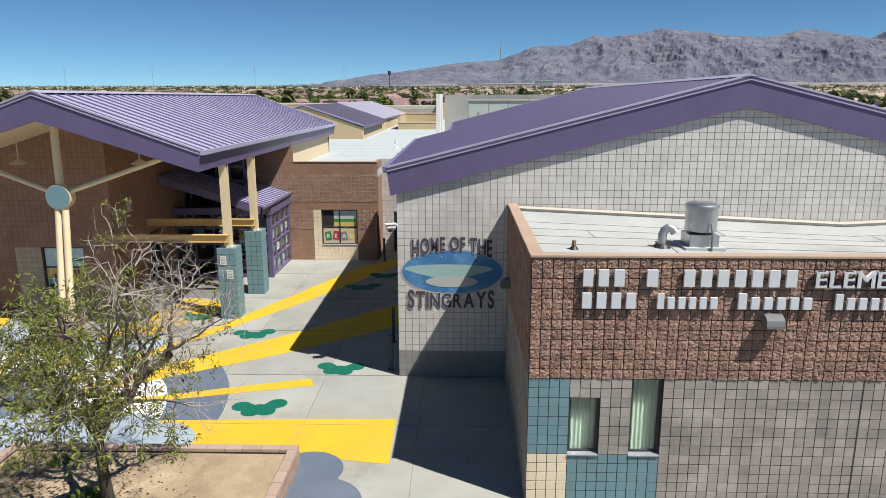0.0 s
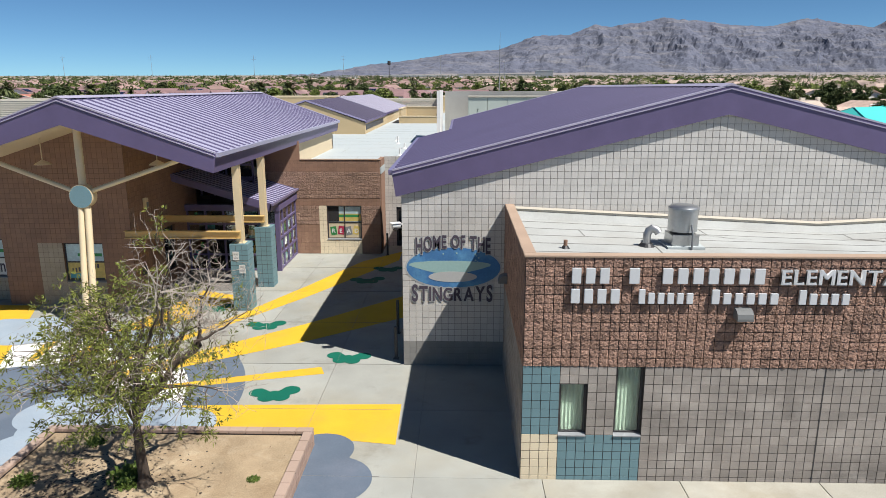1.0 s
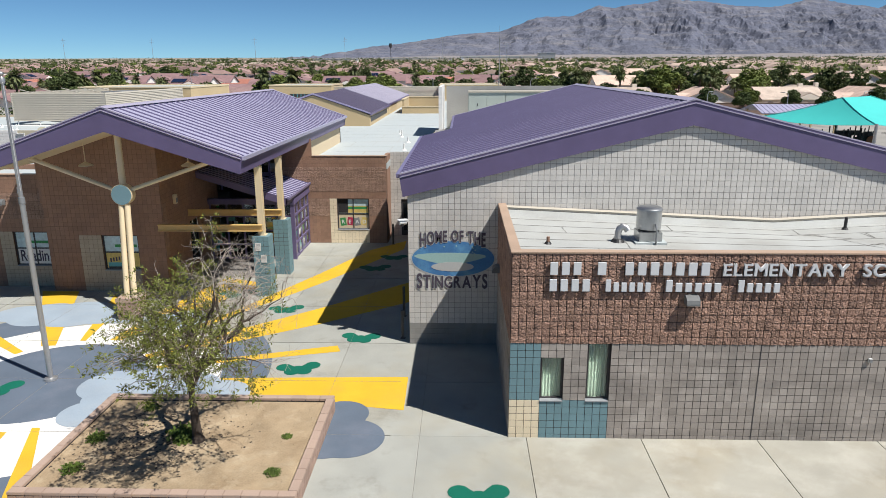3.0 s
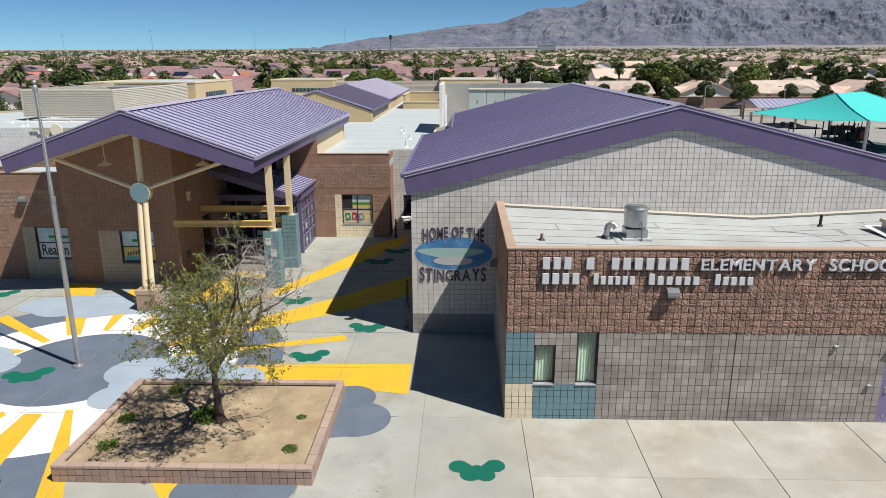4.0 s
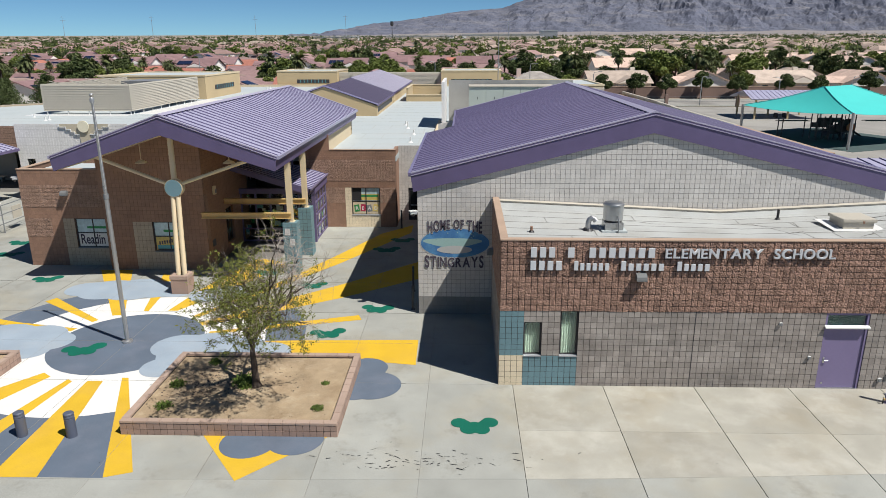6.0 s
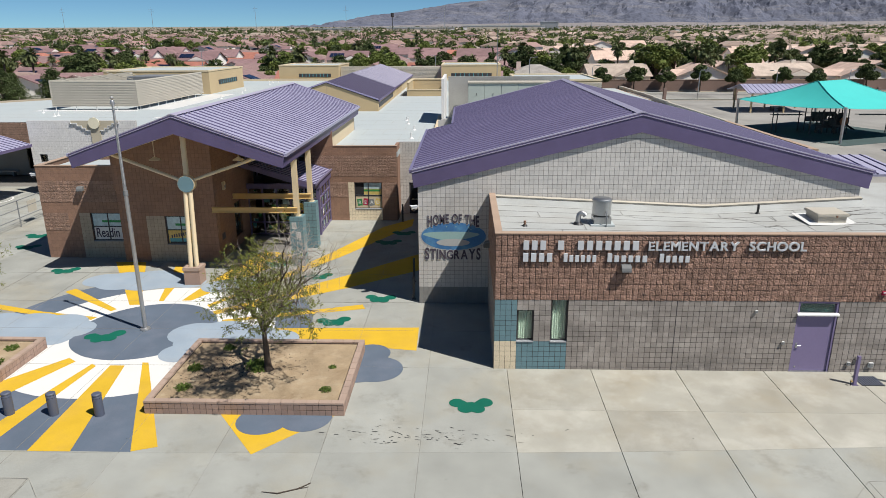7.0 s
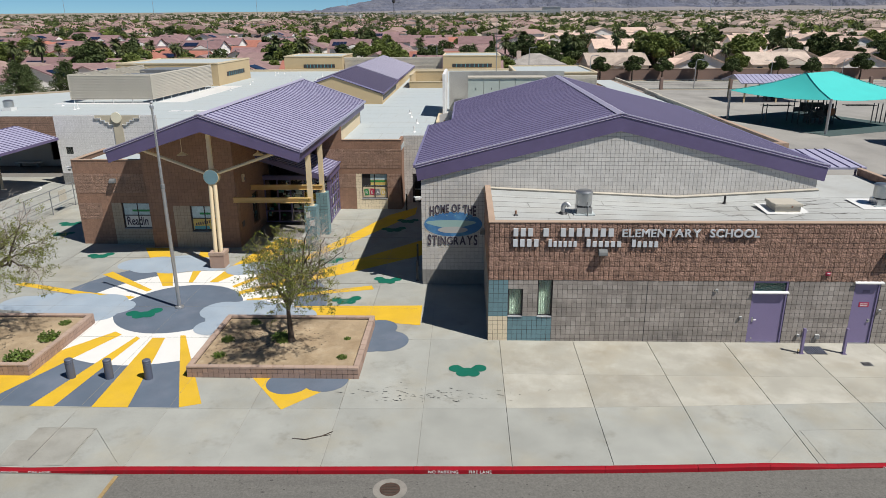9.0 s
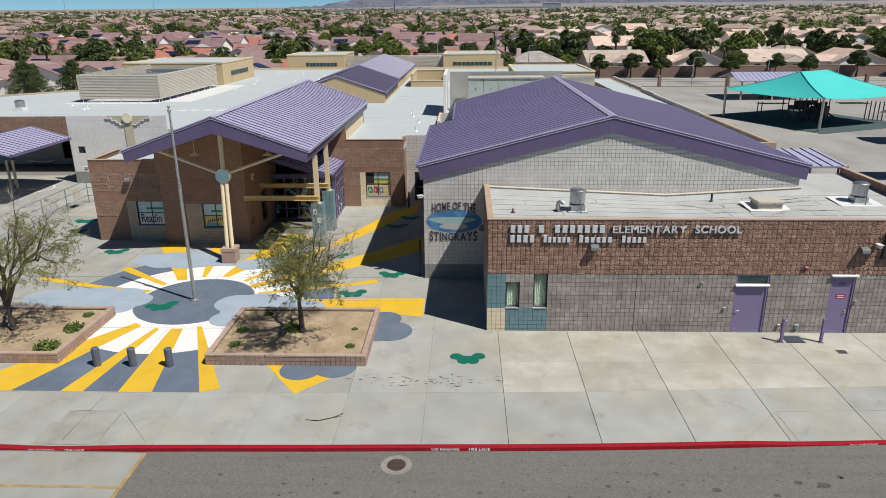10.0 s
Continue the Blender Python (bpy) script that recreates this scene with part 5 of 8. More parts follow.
    for k in range(count):
        up = math.asin(max(-0.55, min(0.97, -0.5 + 1.5 * (k + 0.5) / count)))
        a = k * 2.39996 + rnd.uniform(-0.25, 0.25)
        tip = crown + Vector((math.cos(a) * math.cos(up) * radii[0], math.sin(a) * math.cos(up) * radii[1], math.sin(up) * radii[2])) * rnd.uniform(0.68, 1.02)
        if tip.x < crown.x and tip.z > crown.z:
            tip.z = crown.z + (tip.z - crown.z) * 0.55
        arm = min(arms, key=lambda l: (l[-1] - tip).length)
        start = arm[rnd.choice((2, 3, 4, 5))]
        n = 8
        knee = start.lerp(tip, 0.45) + Vector((0, 0, 0.30))
        line = [start]
        for i in range(1, n + 1):
            t = i / n
            line.append(start * (1 - t) ** 2 + knee * 2 * t * (1 - t) + tip * t * t + jitter(0.045))
        tube(line, [0.05 * (1 - 0.8 * i / n) for i in range(n + 1)], 6, False, wood)
        for i in range(3, n + 1):
            for _ in range(1 if i < n - 1 else 2):
                out = (line[i] - crown).normalized()
                d = ((line[i] - line[i - 1]).normalized() * 0.5 + out * 0.4 + jitter(0.55)).normalized()
                side = dryness(line[i] + d * 0.6)
                dry = rnd.random() < (0.95 if side > 0.5 else 0.65 if side > 0.28 else 0.1)
                sp, sd = bough(line[i], d, rnd.uniform(0.4, 0.85), 0.013, 0.25, 4, twigs if dry else shoots, 4)
                for q, e in zip(sp[1:], sd):
                    spray(q, (e * 0.6 + jitter(0.55)).normalized(), dry or rnd.random() < 0.14)
    part("trunk", wood, M_BARK, tree, smooth=True)
    part("twig_spray", twigs, M_TWIG, tree, "pale dry twigs")
    tagged(part("shoot_spray", shoots, M_SHOOT, tree, "thin brown leafy shoots"), kind="stuff")
    tagged(mesh_object("crown", lv, lf, M_LEAF, tree, "sparse narrow olive-green leaves"), kind="stuff")
    return tree

plaza_tree(-8.12, -0.95, 0.34, 11, (0.68, -0.45, 3.4), (1.75, 2.6, 1.95), 1.9, (0.66, 0.5, 0.56))
plaza_tree(-21.09, -0.95, 0.34, 17, (0.7, -0.2, 3.9), (2.3, 2.4, 2.0), 1.3, (-0.3, 0.3, 1.0))

# dry leaf litter under the trees
rnd = random.Random(91)
v, f = [], []
for cx in (-8.6, -21.3):
    for k in range(700):
        x, y = rnd.gauss(cx - 0.9, 1.0), rnd.gauss(-0.7, 0.85)
        if not (cx - 2.7 < x < cx + 3.2 and -3.05 < y < 1.15):
            continue
        a, s = rnd.uniform(0, 6.28), rnd.uniform(0.015, 0.045)
        b = len(v)
        v += [(x + s * math.cos(a + q), y + s * math.sin(a + q), 0.354 + 0.004 * (q > 3)) for q in (0, 1.2, 3.14, 4.4)]
        f.append((b, b + 1, b + 2, b + 3))
tagged(mesh_object("leaf_litter", v, f, M_BARK), "dry brown leaf litter on the planter soil", "litter", kind="stuff")

# pebbles and clods on the planter soil
v, f = [], []
for cx, cy in ((-8.26, -0.95), (-21.0, -0.95)):
    for k in range(420):
        x, y, s = cx + rnd.uniform(-3.0, 3.0), cy + rnd.uniform(-2.1, 2.1), rnd.uniform(0.008, 0.03) * rnd.choice((0.6, 1, 1, 1.4))
        b, a = len(v), rnd.uniform(0, 6.28)
        v += [(x + s * math.cos(a + q), y + s * math.sin(a + q) * 0.8, 0.349) for q in (0, 1.6, 3.1, 4.7)] + [(x + s * 0.1, y, 0.352 + s * rnd.uniform(0.5, 0.9))]
        f += [(b, b + 1, b + 4), (b + 1, b + 2, b + 4), (b + 2, b + 3, b + 4), (b + 3, b, b + 4)]
tagged(mesh_object("pebbles", v, f, M_SAND), "small pebbles and clods on the planter soil", "pebbles", kind="stuff")

# ---------------------------------------------------------------- flagpole, bollards, pot
flagpole = thing("flagpole", "tall brushed steel flagpole with a base collar", "flagpole", at=(FX, 3.22, 0.012))
part("collar", tube([(0, 0, 0), (0, 0, 0.06), (0, 0, 0.09)], [0.21, 0.2, 0.1], 20), M_POLE, flagpole, smooth=True)
part("lower_shaft", tube([(0, 0, 0.05), (0, 0, 5.85)], [0.085, 0.078], 16), M_POLE, flagpole, smooth=True)
part("joint_band", tube([(0, 0, 5.78), (0, 0, 5.98)], 0.095, 16), M_GREYMETAL, flagpole, smooth=True)
part("upper_shaft", tube([(0, 0, 5.9), (0, 0, 9.35)], [0.066, 0.045], 16), M_POLE, flagpole, smooth=True)
part("truck", tube([(0, 0, 9.3), (0, 0, 9.42), (0, 0, 9.5)], [0.07, 0.09, 0.05], 12), M_POLE, flagpole, smooth=True)
bm = bmesh.new()
bmesh.ops.create_uvsphere(bm, u_segments=14, v_segments=8, radius=0.07, matrix=Matrix.Translation((0, 0, 9.58)))
part("finial", bm, M_POLE, flagpole, smooth=True)
part("cleat", box(-0.02, 0.02, -0.12, -0.08, 6.1, 6.3, 0.005), M_GREYMETAL, flagpole)
part("halyard", tube([(0.06, -0.07, 6.2), (0.05, -0.06, 9.35)], 0.006, 5), M_WHITE, flagpole)

def bollard(x, y):
    b = thing("bollard", "slate-blue painted concrete bollard with a grooved top", "bollard", "plaza bollards", at=(x, y, 0.0))
    part("post", tube([(0, 0, 0), (0, 0, 0.62), (0, 0, 0.625), (0, 0, 0.645), (0, 0, 0.65), (0, 0, 0.70), (0, 0, 0.715), (0, 0, 0.735)], [0.15, 0.15, 0.138, 0.138, 0.15, 0.15, 0.14, 0.135], 24), M_BOLLARD, b, smooth=True)
    part("cap", tube([(0, 0, 0.735), (0, 0, 0.775), (0, 0, 0.80)], [0.15, 0.15, 0.12], 24), M_BOLLARD, b, smooth=True)

for x in (-15.98, -14.5, -12.98):
    bollard(x, -3.55)

# ---------------------------------------------------------------- windows
def window(name, label, x0, x1, z0, z1, y, nx=1, nz=1, fw=0.05, frame=None, depth=0.09, sill=True, blind=None, room=0.5):
    """A framed window in a wall that faces south, set back by depth."""
    frame = frame or M_DARK
    w = thing(name, label, "window", at=((x0 + x1) / 2, y, z0), kind="structure")
    X, Z = (x1 - x0) / 2, z1 - z0
    d0, d1 = depth, depth + 0.06
    bm = bmesh.new()
    e = 0.003
    box(-X + e, X - e, d0, d1, e, fw, bm=bm)
    box(-X + e, X - e, d0, d1, Z - fw, Z - e, bm=bm)
    box(-X + e, -X + fw, d0, d1, fw, Z - fw, bm=bm)
    box(X - fw, X - e, d0, d1, fw, Z - fw, bm=bm)
    part("window_frame", bm, frame, w)
    for i in range(1, nx):
        c = -X + 2 * X * i / nx
        part("mullion", box(c - fw / 2, c + fw / 2, d0 + 0.002, d1, fw, Z - fw), frame, w)
    for j in range(1, nz):
        c = Z * j / nz
        part("transom_bar", box(-X + fw, X - fw, d0 + 0.004, d1, c - fw / 2, c + fw / 2), frame, w)
    for i in range(nx):
        for j in range(nz):
            a, b = -X + 2 * X * i / nx + fw / 2 + 0.002, -X + 2 * X * (i + 1) / nx - fw / 2 - 0.002
            c, d = Z * j / nz + fw / 2 + 0.002, Z * (j + 1) / nz - fw / 2 - 0.002
            pane = part("pane", box(a, b, d0 + 0.03, d0 + 0.036, c, d), M_PGLASS, w)
            pane.visible_shadow = False
    if sill:
        part("window_sill", prism([(-X + e, -0.02, -0.002), (-X + e, d0, 0.02), (-X + e, d0, -0.03 + 0.031), (-X + e, -0.02, -0.0025)], (2 * X - 2 * e, 0, 0)), M_SILL, w)
        part("sill_nose", box(-X, X, -0.03, 0.0, -0.028, -0.002), M_SILL, w)
    # sheet coloured as the unlit room behind the pane
    part("room_back", box(-X - 0.3, X + 0.3, d1 + room, d1 + room + 0.03, -0.3, Z + 0.3), M_ROOMSHADE, w)
    if blind:
        bm = bmesh.new()
        n = int(2 * X / 0.09)
        for k in range(n):
            c = -X + fw + (2 * X - 2 * fw) * (k + 0.5) / n
            prism([(c - 0.05, d1 + 0.05, 0.02), (c, d1 + 0.03, 0.02), (c + 0.05, d1 + 0.05, 0.02), (c, d1 + 0.055, 0.02)], (0, 0, Z - 0.04), bm)
        part("blind", bm, blind, w, "pale green pleated blind")
    return w

q = CH
window("window_1", "small dark-framed window with pale green blinds", 4 * CW, 7 * CW, ZB + 6 * FH, ZB + 12 * FH, 0.0, blind=M_BLIND)
window("window_2", "tall dark-framed window with pale green blinds", 10 * CW, 13 * CW, ZB + 6 * FH, ZT, 0.0, blind=M_BLIND)
w3 = window("window_3", "four-pane reading room window with painted letters", -24.4 + 13 * CW, -24.4 + 22 * CW, 5 * q, 13 * q, 12.95, 2, 2, 0.06)
w4 = window("window_4", "four-pane window with painted pictures behind the glass", -19.75 + 12 * CW, -19.75 + 20 * CW, 5 * q, 13 * q, 12.3, 2, 2, 0.06)
w5 = window("window_5", "four-pane window with painted books in the lower panes", -9.63 + 6 * CW, -9.63 + 15 * CW, 4 * q, 13 * q, 21.3, 2, 2, 0.06)

# posters and painted scenes just behind the glass
def picture(parent, name, x0, x1, z0, z1, mat, y=0.114, label=""):
    return part(name, box(x0, x1, y, y + 0.006, z0, z1), mat, parent, label)

M_SKYPAINT = material("window_paint_sky", (0.44, 0.56, 0.58), 0.6, 0.2, 1.5, 6, 0)
M_SANDPAINT = material("window_paint_sand", (0.588, 0.437, 0.126), 0.6, 0.2, 1.5, 6, 0)
for w, hw, zt in ((w3, 0.86, 1.56), (w4, 0.76, 1.56), (w5, 0.86, 1.76)):
    picture(w, "poster_sky", -hw, hw, zt * 0.52, zt, M_SKYPAINT)
    picture(w, "poster_cloud", -hw * 0.4, hw * 0.9, zt * 0.66, zt * 0.74, M_PAINTGREEN, 0.109)
picture(w3, "paper", -0.86, 0.86, 0.04, 0.80, M_PAPER)
picture(w4, "poster_sand", -0.76, 0.76, 0.04, 0.80, M_SANDPAINT)
picture(w4, "poster_hill", -0.7, 0.2, 0.1, 0.32, M_PAINTTEAL, 0.109)
picture(w4, "poster_strip", -0.7, 0.7, 0.05, 0.13, M_BLACK, 0.106)
for k in range(9):
    picture(w4, "writing_bar", -0.6 + k * 0.13, -0.53 + k * 0.13, 0.34 + 0.025 * k, 0.52 + 0.025 * k, M_INK, 0.105)
picture(w5, "dark_blind", -0.86, -0.3, 0.95, 1.74, M_ROOMSHADE, 0.106)
picture(w5, "poster_sand", -0.86, 0.86, 0.95, 1.35, M_SANDPAINT, 0.111)
picture(w5, "paper", -0.86, 0.86, 0.06, 0.84, M_STUCCO_PALE)
t = flat_text("painted_letters", "Readin", 0.74, M_INK, w3, 0.002, 1.0, "dark brushed letters", 0.012)
t.location, t.rotation_euler, t.scale = (-0.78, 0.106, 0.2), (radians(90), 0, 0), (0.66, 1, 1)
for k, (m, ch) in enumerate(((M_PAINTGREEN, "R"), (M_PAINTRED, "E"), (M_GREYMETAL, "A"), (M_SANDPAINT, "D"))):
    bk = part("painted_book", box(-0.16, 0.16, 0, 0.005, -0.22, 0.24), m, w5, "painted book with a letter")
    bk.location, bk.rotation_euler = (-0.60 + k * 0.40, 0.104, 0.42 + 0.03 * (k % 2)), (0, radians((-8, 7, -10, 12)[k]), 0)
    t = flat_text("book_letter", ch, 0.30, M_PAPER, w5, 0.001, 1, "", 0.008)
    t.location, t.rotation_euler = (-0.70 + k * 0.40, 0.100, 0.33), (radians(90), 0, 0)

# ---------------------------------------------------------------- doors of the front wing
def steel_door(name, label, c0, c1, top, leaf_top):
    x0, x1 = c0 * CW, c1 * CW
    X = (x1 - x0) / 2
    d = thing(name, label, "door", at=((x0 + x1) / 2, 0, 0), kind="structure")
    bm = bmesh.new()
    fw = 0.07
    for a in ((-X + 0.003, -X + fw, 0.02, 0.15, 0.0, top), (X - fw, X - 0.003, 0.02, 0.15, 0.0, top), (-X + fw, X - fw, 0.02, 0.15, top - fw, top - 0.003)):
        box(*a, bm=bm)
    part("door_frame", bm, M_PURPLE_DOOR, d)
    leaf = part("door_leaf", box(-X + fw + 0.004, X - fw - 0.004, 0.06, 0.11, 0.012, leaf_top, 0.003), M_PURPLE_DOOR, d)
    part("threshold", box(-X + 0.003, X - 0.003, -0.03, 0.2, 0.0, 0.012), M_STEEL, d)
    return d, leaf, X, fw

d1, leaf1, X1, fw = steel_door("door_1", "closed lilac steel door with a transom window above", 53, 60, ZT - 0.004, 2.16)
part("handle_plate", box(-X1 + fw + 0.06, -X1 + fw + 0.12, 0.05, 0.062, 0.92, 1.12, 0.004), M_STEEL, leaf1)
part("lever", tube([(-X1 + fw + 0.09, 0.055, 1.02), (-X1 + fw + 0.09, 0.0, 1.02), (-X1 + fw + 0.22, 0.0, 1.03)], 0.014, 8), M_STEEL, leaf1)
part("kick_stop", box(-X1 + fw + 0.12, -X1 + fw + 0.18, 0.05, 0.062, 0.14, 0.2, 0.004), M_STEEL, leaf1)
part("head_rail", box(-X1 + fw, X1 - fw, 0.03, 0.14, 2.17, 2.25), M_PURPLE_DOOR, d1)
part("drip_cap", prism([(-X1 - 0.02, -0.10, 2.26), (-X1 - 0.02, 0.02, 2.31), (-X1 - 0.02, 0.02, 2.27), (-X1 - 0.02, -0.10, 2.22)], (2 * X1 + 0.04, 0, 0)), M_WHITE, d1, "white metal drip cap")
pane = part("transom_pane", box(-X1 + fw + 0.004, X1 - fw - 0.004, 0.08, 0.086, 2.32, ZT - 0.08), M_PGLASS, d1)
pane.visible_shadow = False
part("transom_curtain", box(-X1 + fw, X1 - fw, 0.15, 0.16, 2.27, ZT), material("teal_curtain", (0.042, 0.118, 0.109), 0.8, 0.3, 3, 9, 0.4), d1, "teal cloth behind the transom glass")

d2, leaf2, X2, fw = steel_door("door_2", "closed lilac steel door with a small red notice", 73, 78, ZT - 0.004, ZT - 0.08)
part("drip_cap", prism([(-X2 - 0.06, -0.11, ZT - 0.02), (-X2 - 0.06, 0.0, ZT + 0.03), (-X2 - 0.06, 0.0, ZT - 0.02), (-X2 - 0.06, -0.11, ZT - 0.06)], (2 * X2 + 0.12, 0, 0)), M_WHITE, d2, "white metal drip cap")
n = part("notice", box(-0.2, 0.2, 0.052, 0.058, 1.62, 1.82), M_PAINTRED, leaf2, "red notice with white bars of writing")
for z in (1.76, 1.68):
    part("writing_bar", box(-0.15, 0.15, 0.048, 0.051, z - 0.025, z + 0.01), M_PAPER, leaf2)
part("small_grille", box(-0.14, 0.14, 0.05, 0.058, 2.25, 2.36), M_PURPLE_TRIM, leaf2)
part("knob", tube([(0.3, 0.0, 1.0), (0.3, 0.07, 1.0)], [0.04, 0.03], 12), M_STEEL, leaf2)
part("strike_plate", box(0.25, 0.35, 0.05, 0.06, 0.93, 1.09), M_STEEL, leaf2)

d3 = thing("door_3", "dark glazed metal door in the grey link wall", "door", at=(-5.52 + 5.5 * CW, 23.2, 0), kind="structure")
part("door_frame", box(-0.5, 0.5, 0.06, 0.12, 0, 11 * CH - 0.004), M_DARK, d3)
part("pane", box(-0.38, 0.38, 0.045, 0.055, 0.3, 2.0), material("dark_glazing", (0.015, 0.018, 0.02), 0.08, 0.1), d3)
part("push_bar", box(-0.36, 0.36, 0.02, 0.045, 1.0, 1.05), M_STEEL, d3)

# ---------------------------------------------------------------- raised lettering on the front wall
lettering = thing("wall_lettering", "raised silver metal letters on the rough block wall", "sign", at=(0, -0.055, 0))

def letters(body, x0, x1, z, h):
    """Raised letters one by one, fitted between x0 and x1."""
    glyphs = []
    for ch in body:
        ob = flat_text("letter", ch, 1.0, M_LETTER, lettering, 0.05, 1, "", 0.0)
        bm = bmesh.new()
        for k, (dx, dy) in enumerate(((-0.026, -0.016), (0.026, -0.016), (-0.026, 0.016), (0.026, 0.016))):
            n = len(bm.verts)
            bm.from_mesh(ob.data)
            bm.verts.ensure_lookup_table()
            for v in bm.verts[n:]:
                v.co += Vector((dx, dy, 0.004 * k))
        bm.to_mesh(ob.data)
        bm.free()
        xs = [v.co.x for v in ob.data.vertices]
        zs = [v.co.y for v in ob.data.vertices]
        glyphs.append((ob, min(xs), max(xs), min(zs), max(zs)))
    gap = 0.09
    total = sum(g[2] - g[1] for g in glyphs) + gap * (len(glyphs) - 1)
    k = (x1 - x0) / total
    x = x0
    for ob, a, b, c, d in glyphs:
        ob.rotation_euler = (radians(90), 0, 0)
        ob.scale = (k, h / 0.73, 0.6)
        ob.location = (x - a * k, -0.02, z)
        x += (b - a + gap) * k

def bars(count, x0, x1, z, h, narrow=0.0):
    """Plain raised bars in place of writing."""
    w = (x1 - x0) / count
    for k in range(count):
        part("letter_bar", box(x0 + k * w + w * 0.17, x0 + (k + 1) * w - w * 0.17, -0.04, 0.01, z, z + h * (1 if k == 0 or not narrow else 1 - narrow), 0.006), M_LETTER, lettering)

for n, a, b in ((3, 0.91, 1.79), (1, 2.10, 2.42), (7, 2.79, 5.0)):
    bars(n, a, b, 4.635, 0.33)
letters("ELEMENTARY", 5.28, 8.37, 4.635, 0.33)
letters("SCHOOL", 8.73, 10.68, 4.635, 0.33)
for n, a, b, s in ((4, 0.91, 2.02, 0), (6, 2.34, 3.54, 0.25), (6, 3.85, 5.31, 0.25), (5, 5.66, 6.77, 0.25)):
    bars(n, a, b, 4.20, 0.31, s)

# ---------------------------------------------------------------- wall lamps and small wall fittings
def wall_pack(x, y, z, turn=0.0):
    l = thing("wall_lamp", "grey metal wedge-shaped wall lamp", "lamp", "wall lamps", at=(x, y, z))
    l.rotation_euler = (0, 0, turn)
    l.scale = (0.84, 0.86, 0.84)
    part("housing", prism([(-0.2, 0, 0.14), (-0.2, -0.10, 0.135), (-0.2, -0.19, 0.10), (-0.2, -0.26, 0.03), (-0.2, -0.29, -0.08), (-0.2, -0.29, -0.14), (-0.2, 0, -0.14)], (0.4, 0, 0)), M_LAMP, l)
    part("back_plate", box(-0.16, 0.16, -0.0, 0.03, -0.12, 0.12), M_GREYMETAL, l)
    part("lens", box(-0.17, 0.17, -0.26, -0.06, -0.15, -0.142), M_WHITE, l)

wall_pack(4.56, -0.03, 4.0)
wall_pack(15.9, -0.03, 3.9)
wall_pack(-22.0, 12.92, 3.98)
wall_pack(-0.03, 5.0, 3.3, radians(-90))

def camera_dome(x, y, z, turn):
    c = thing("security_camera", "white security camera on a wall bracket", "camera", "security cameras", at=(x, y, z))
    c.rotation_euler = (0, 0, turn)
    part("bracket", box(-0.05, 0.05, -0.22, 0.02, 0.06, 0.12, 0.01), M_WHITE, c)
    part("body", tube([(0, -0.30, 0.05), (0, -0.05, 0.05)], 0.085, 14), M_WHITE, c, smooth=True)
    part("visor", box(-0.11, 0.11, -0.36, -0.02, 0.12, 0.15, 0.01), M_WHITE, c)
    part("dome", tube([(0, -0.2, 0.0), (0, -0.2, -0.08), (0, -0.2, -0.11)], [0.08, 0.07, 0.02], 12), M_DARK, c, smooth=True)

camera_dome(-3.16, 6.44, 4.5, radians(-68))
camera_dome(-24.42, 13.1, 4.65, radians(-70))
camera_dome(16.4, -0.02, 4.05, radians(0))

fit = thing("alarm_strobe", "small red and white alarm strobe on the wall", "alarm", at=(13.62, -0.03, 3.1))
part("base", box(-0.09, 0.09, -0.06, 0, -0.08, 0.06, 0.01), M_PAINTRED, fit)
part("lens", box(-0.06, 0.06, -0.09, -0.06, 0.0, 0.05, 0.01), M_WHITE, fit)
for x, z, s in ((9.3, 2.35, 0.05), (10.4, 1.15, 0.05), (13.15, 0.55, 0.06), (13.65, 0.3, 0.09), (12.85, 0.35, 0.06), (15.98, 1.5, 0.05)):
    f1 = thing("outlet_box", "small pale metal box on the block wall", "outlet", "wall boxes", at=(x, -0.008, z))
    part("box", box(-s, s, -0.06, 0, -s * 1.1, s * 1.1, 0.008), M_WHITE, f1)
    part("lid", box(-s * 0.8, s * 0.8, -0.075, -0.06, -s * 0.9, s * 0.9, 0.004), M_GREYMETAL, f1)

screen_box = thing("display_sign", "black framed display sign on the brown block wall", "sign", at=(17.4, -0.05, 4.1))
part("frame", box(-0.75, 0.75, -0.1, 0.03, -0.6, 0.55, 0.02), M_BLACK, screen_box)
for k in range(3):
    part("writing_bar", box(-0.6, 0.4, -0.11, -0.1, 0.1 - k * 0.22, 0.2 - k * 0.22), M_PAPER, screen_box)

for x in (12.62, 14.3):
    g = thing("guard_post", "square lilac steel guard post by the door", "guard post", "guard posts", at=(x, -0.95, 0))
    part("post", box(-0.055, 0.055, -0.055, 0.055, 0, 1.1, 0.01), M_PURPLE_DOOR, g)
    part("foot_plate", box(-0.1, 0.1, -0.1, 0.1, 0, 0.015), M_PURPLE_TRIM, g)
grate = thing("drain_grate", "blue-grey steel drain grate in the pavement", "grate", at=(13.25, -0.7, 0.004))
part("frame", box(-0.4, 0.4, -0.35, 0.35, 0, 0.01), M_BLACK, grate)
for k in range(9):
    part("bar", box(-0.38 + k * 0.088, -0.33 + k * 0.088, -0.33, 0.33, 0.01, 0.022), M_BOLLARD, grate)
grate2 = thing("drain_grate", "small dark drain grate in the pavement", "grate", at=(14.75, -1.85, 0.004))
part("frame", box(-0.2, 0.2, -0.16, 0.16, 0, 0.008), M_GREYMETAL, grate2)
for k in range(5):
    part("bar", box(-0.17 + k * 0.07, -0.13 + k * 0.07, -0.14, 0.14, 0.008, 0.016), M_BLACK, grate2)
hose = thing("hose_bib", "brass hose tap standing at the post", "tap", at=(12.45, -1.02, 0))
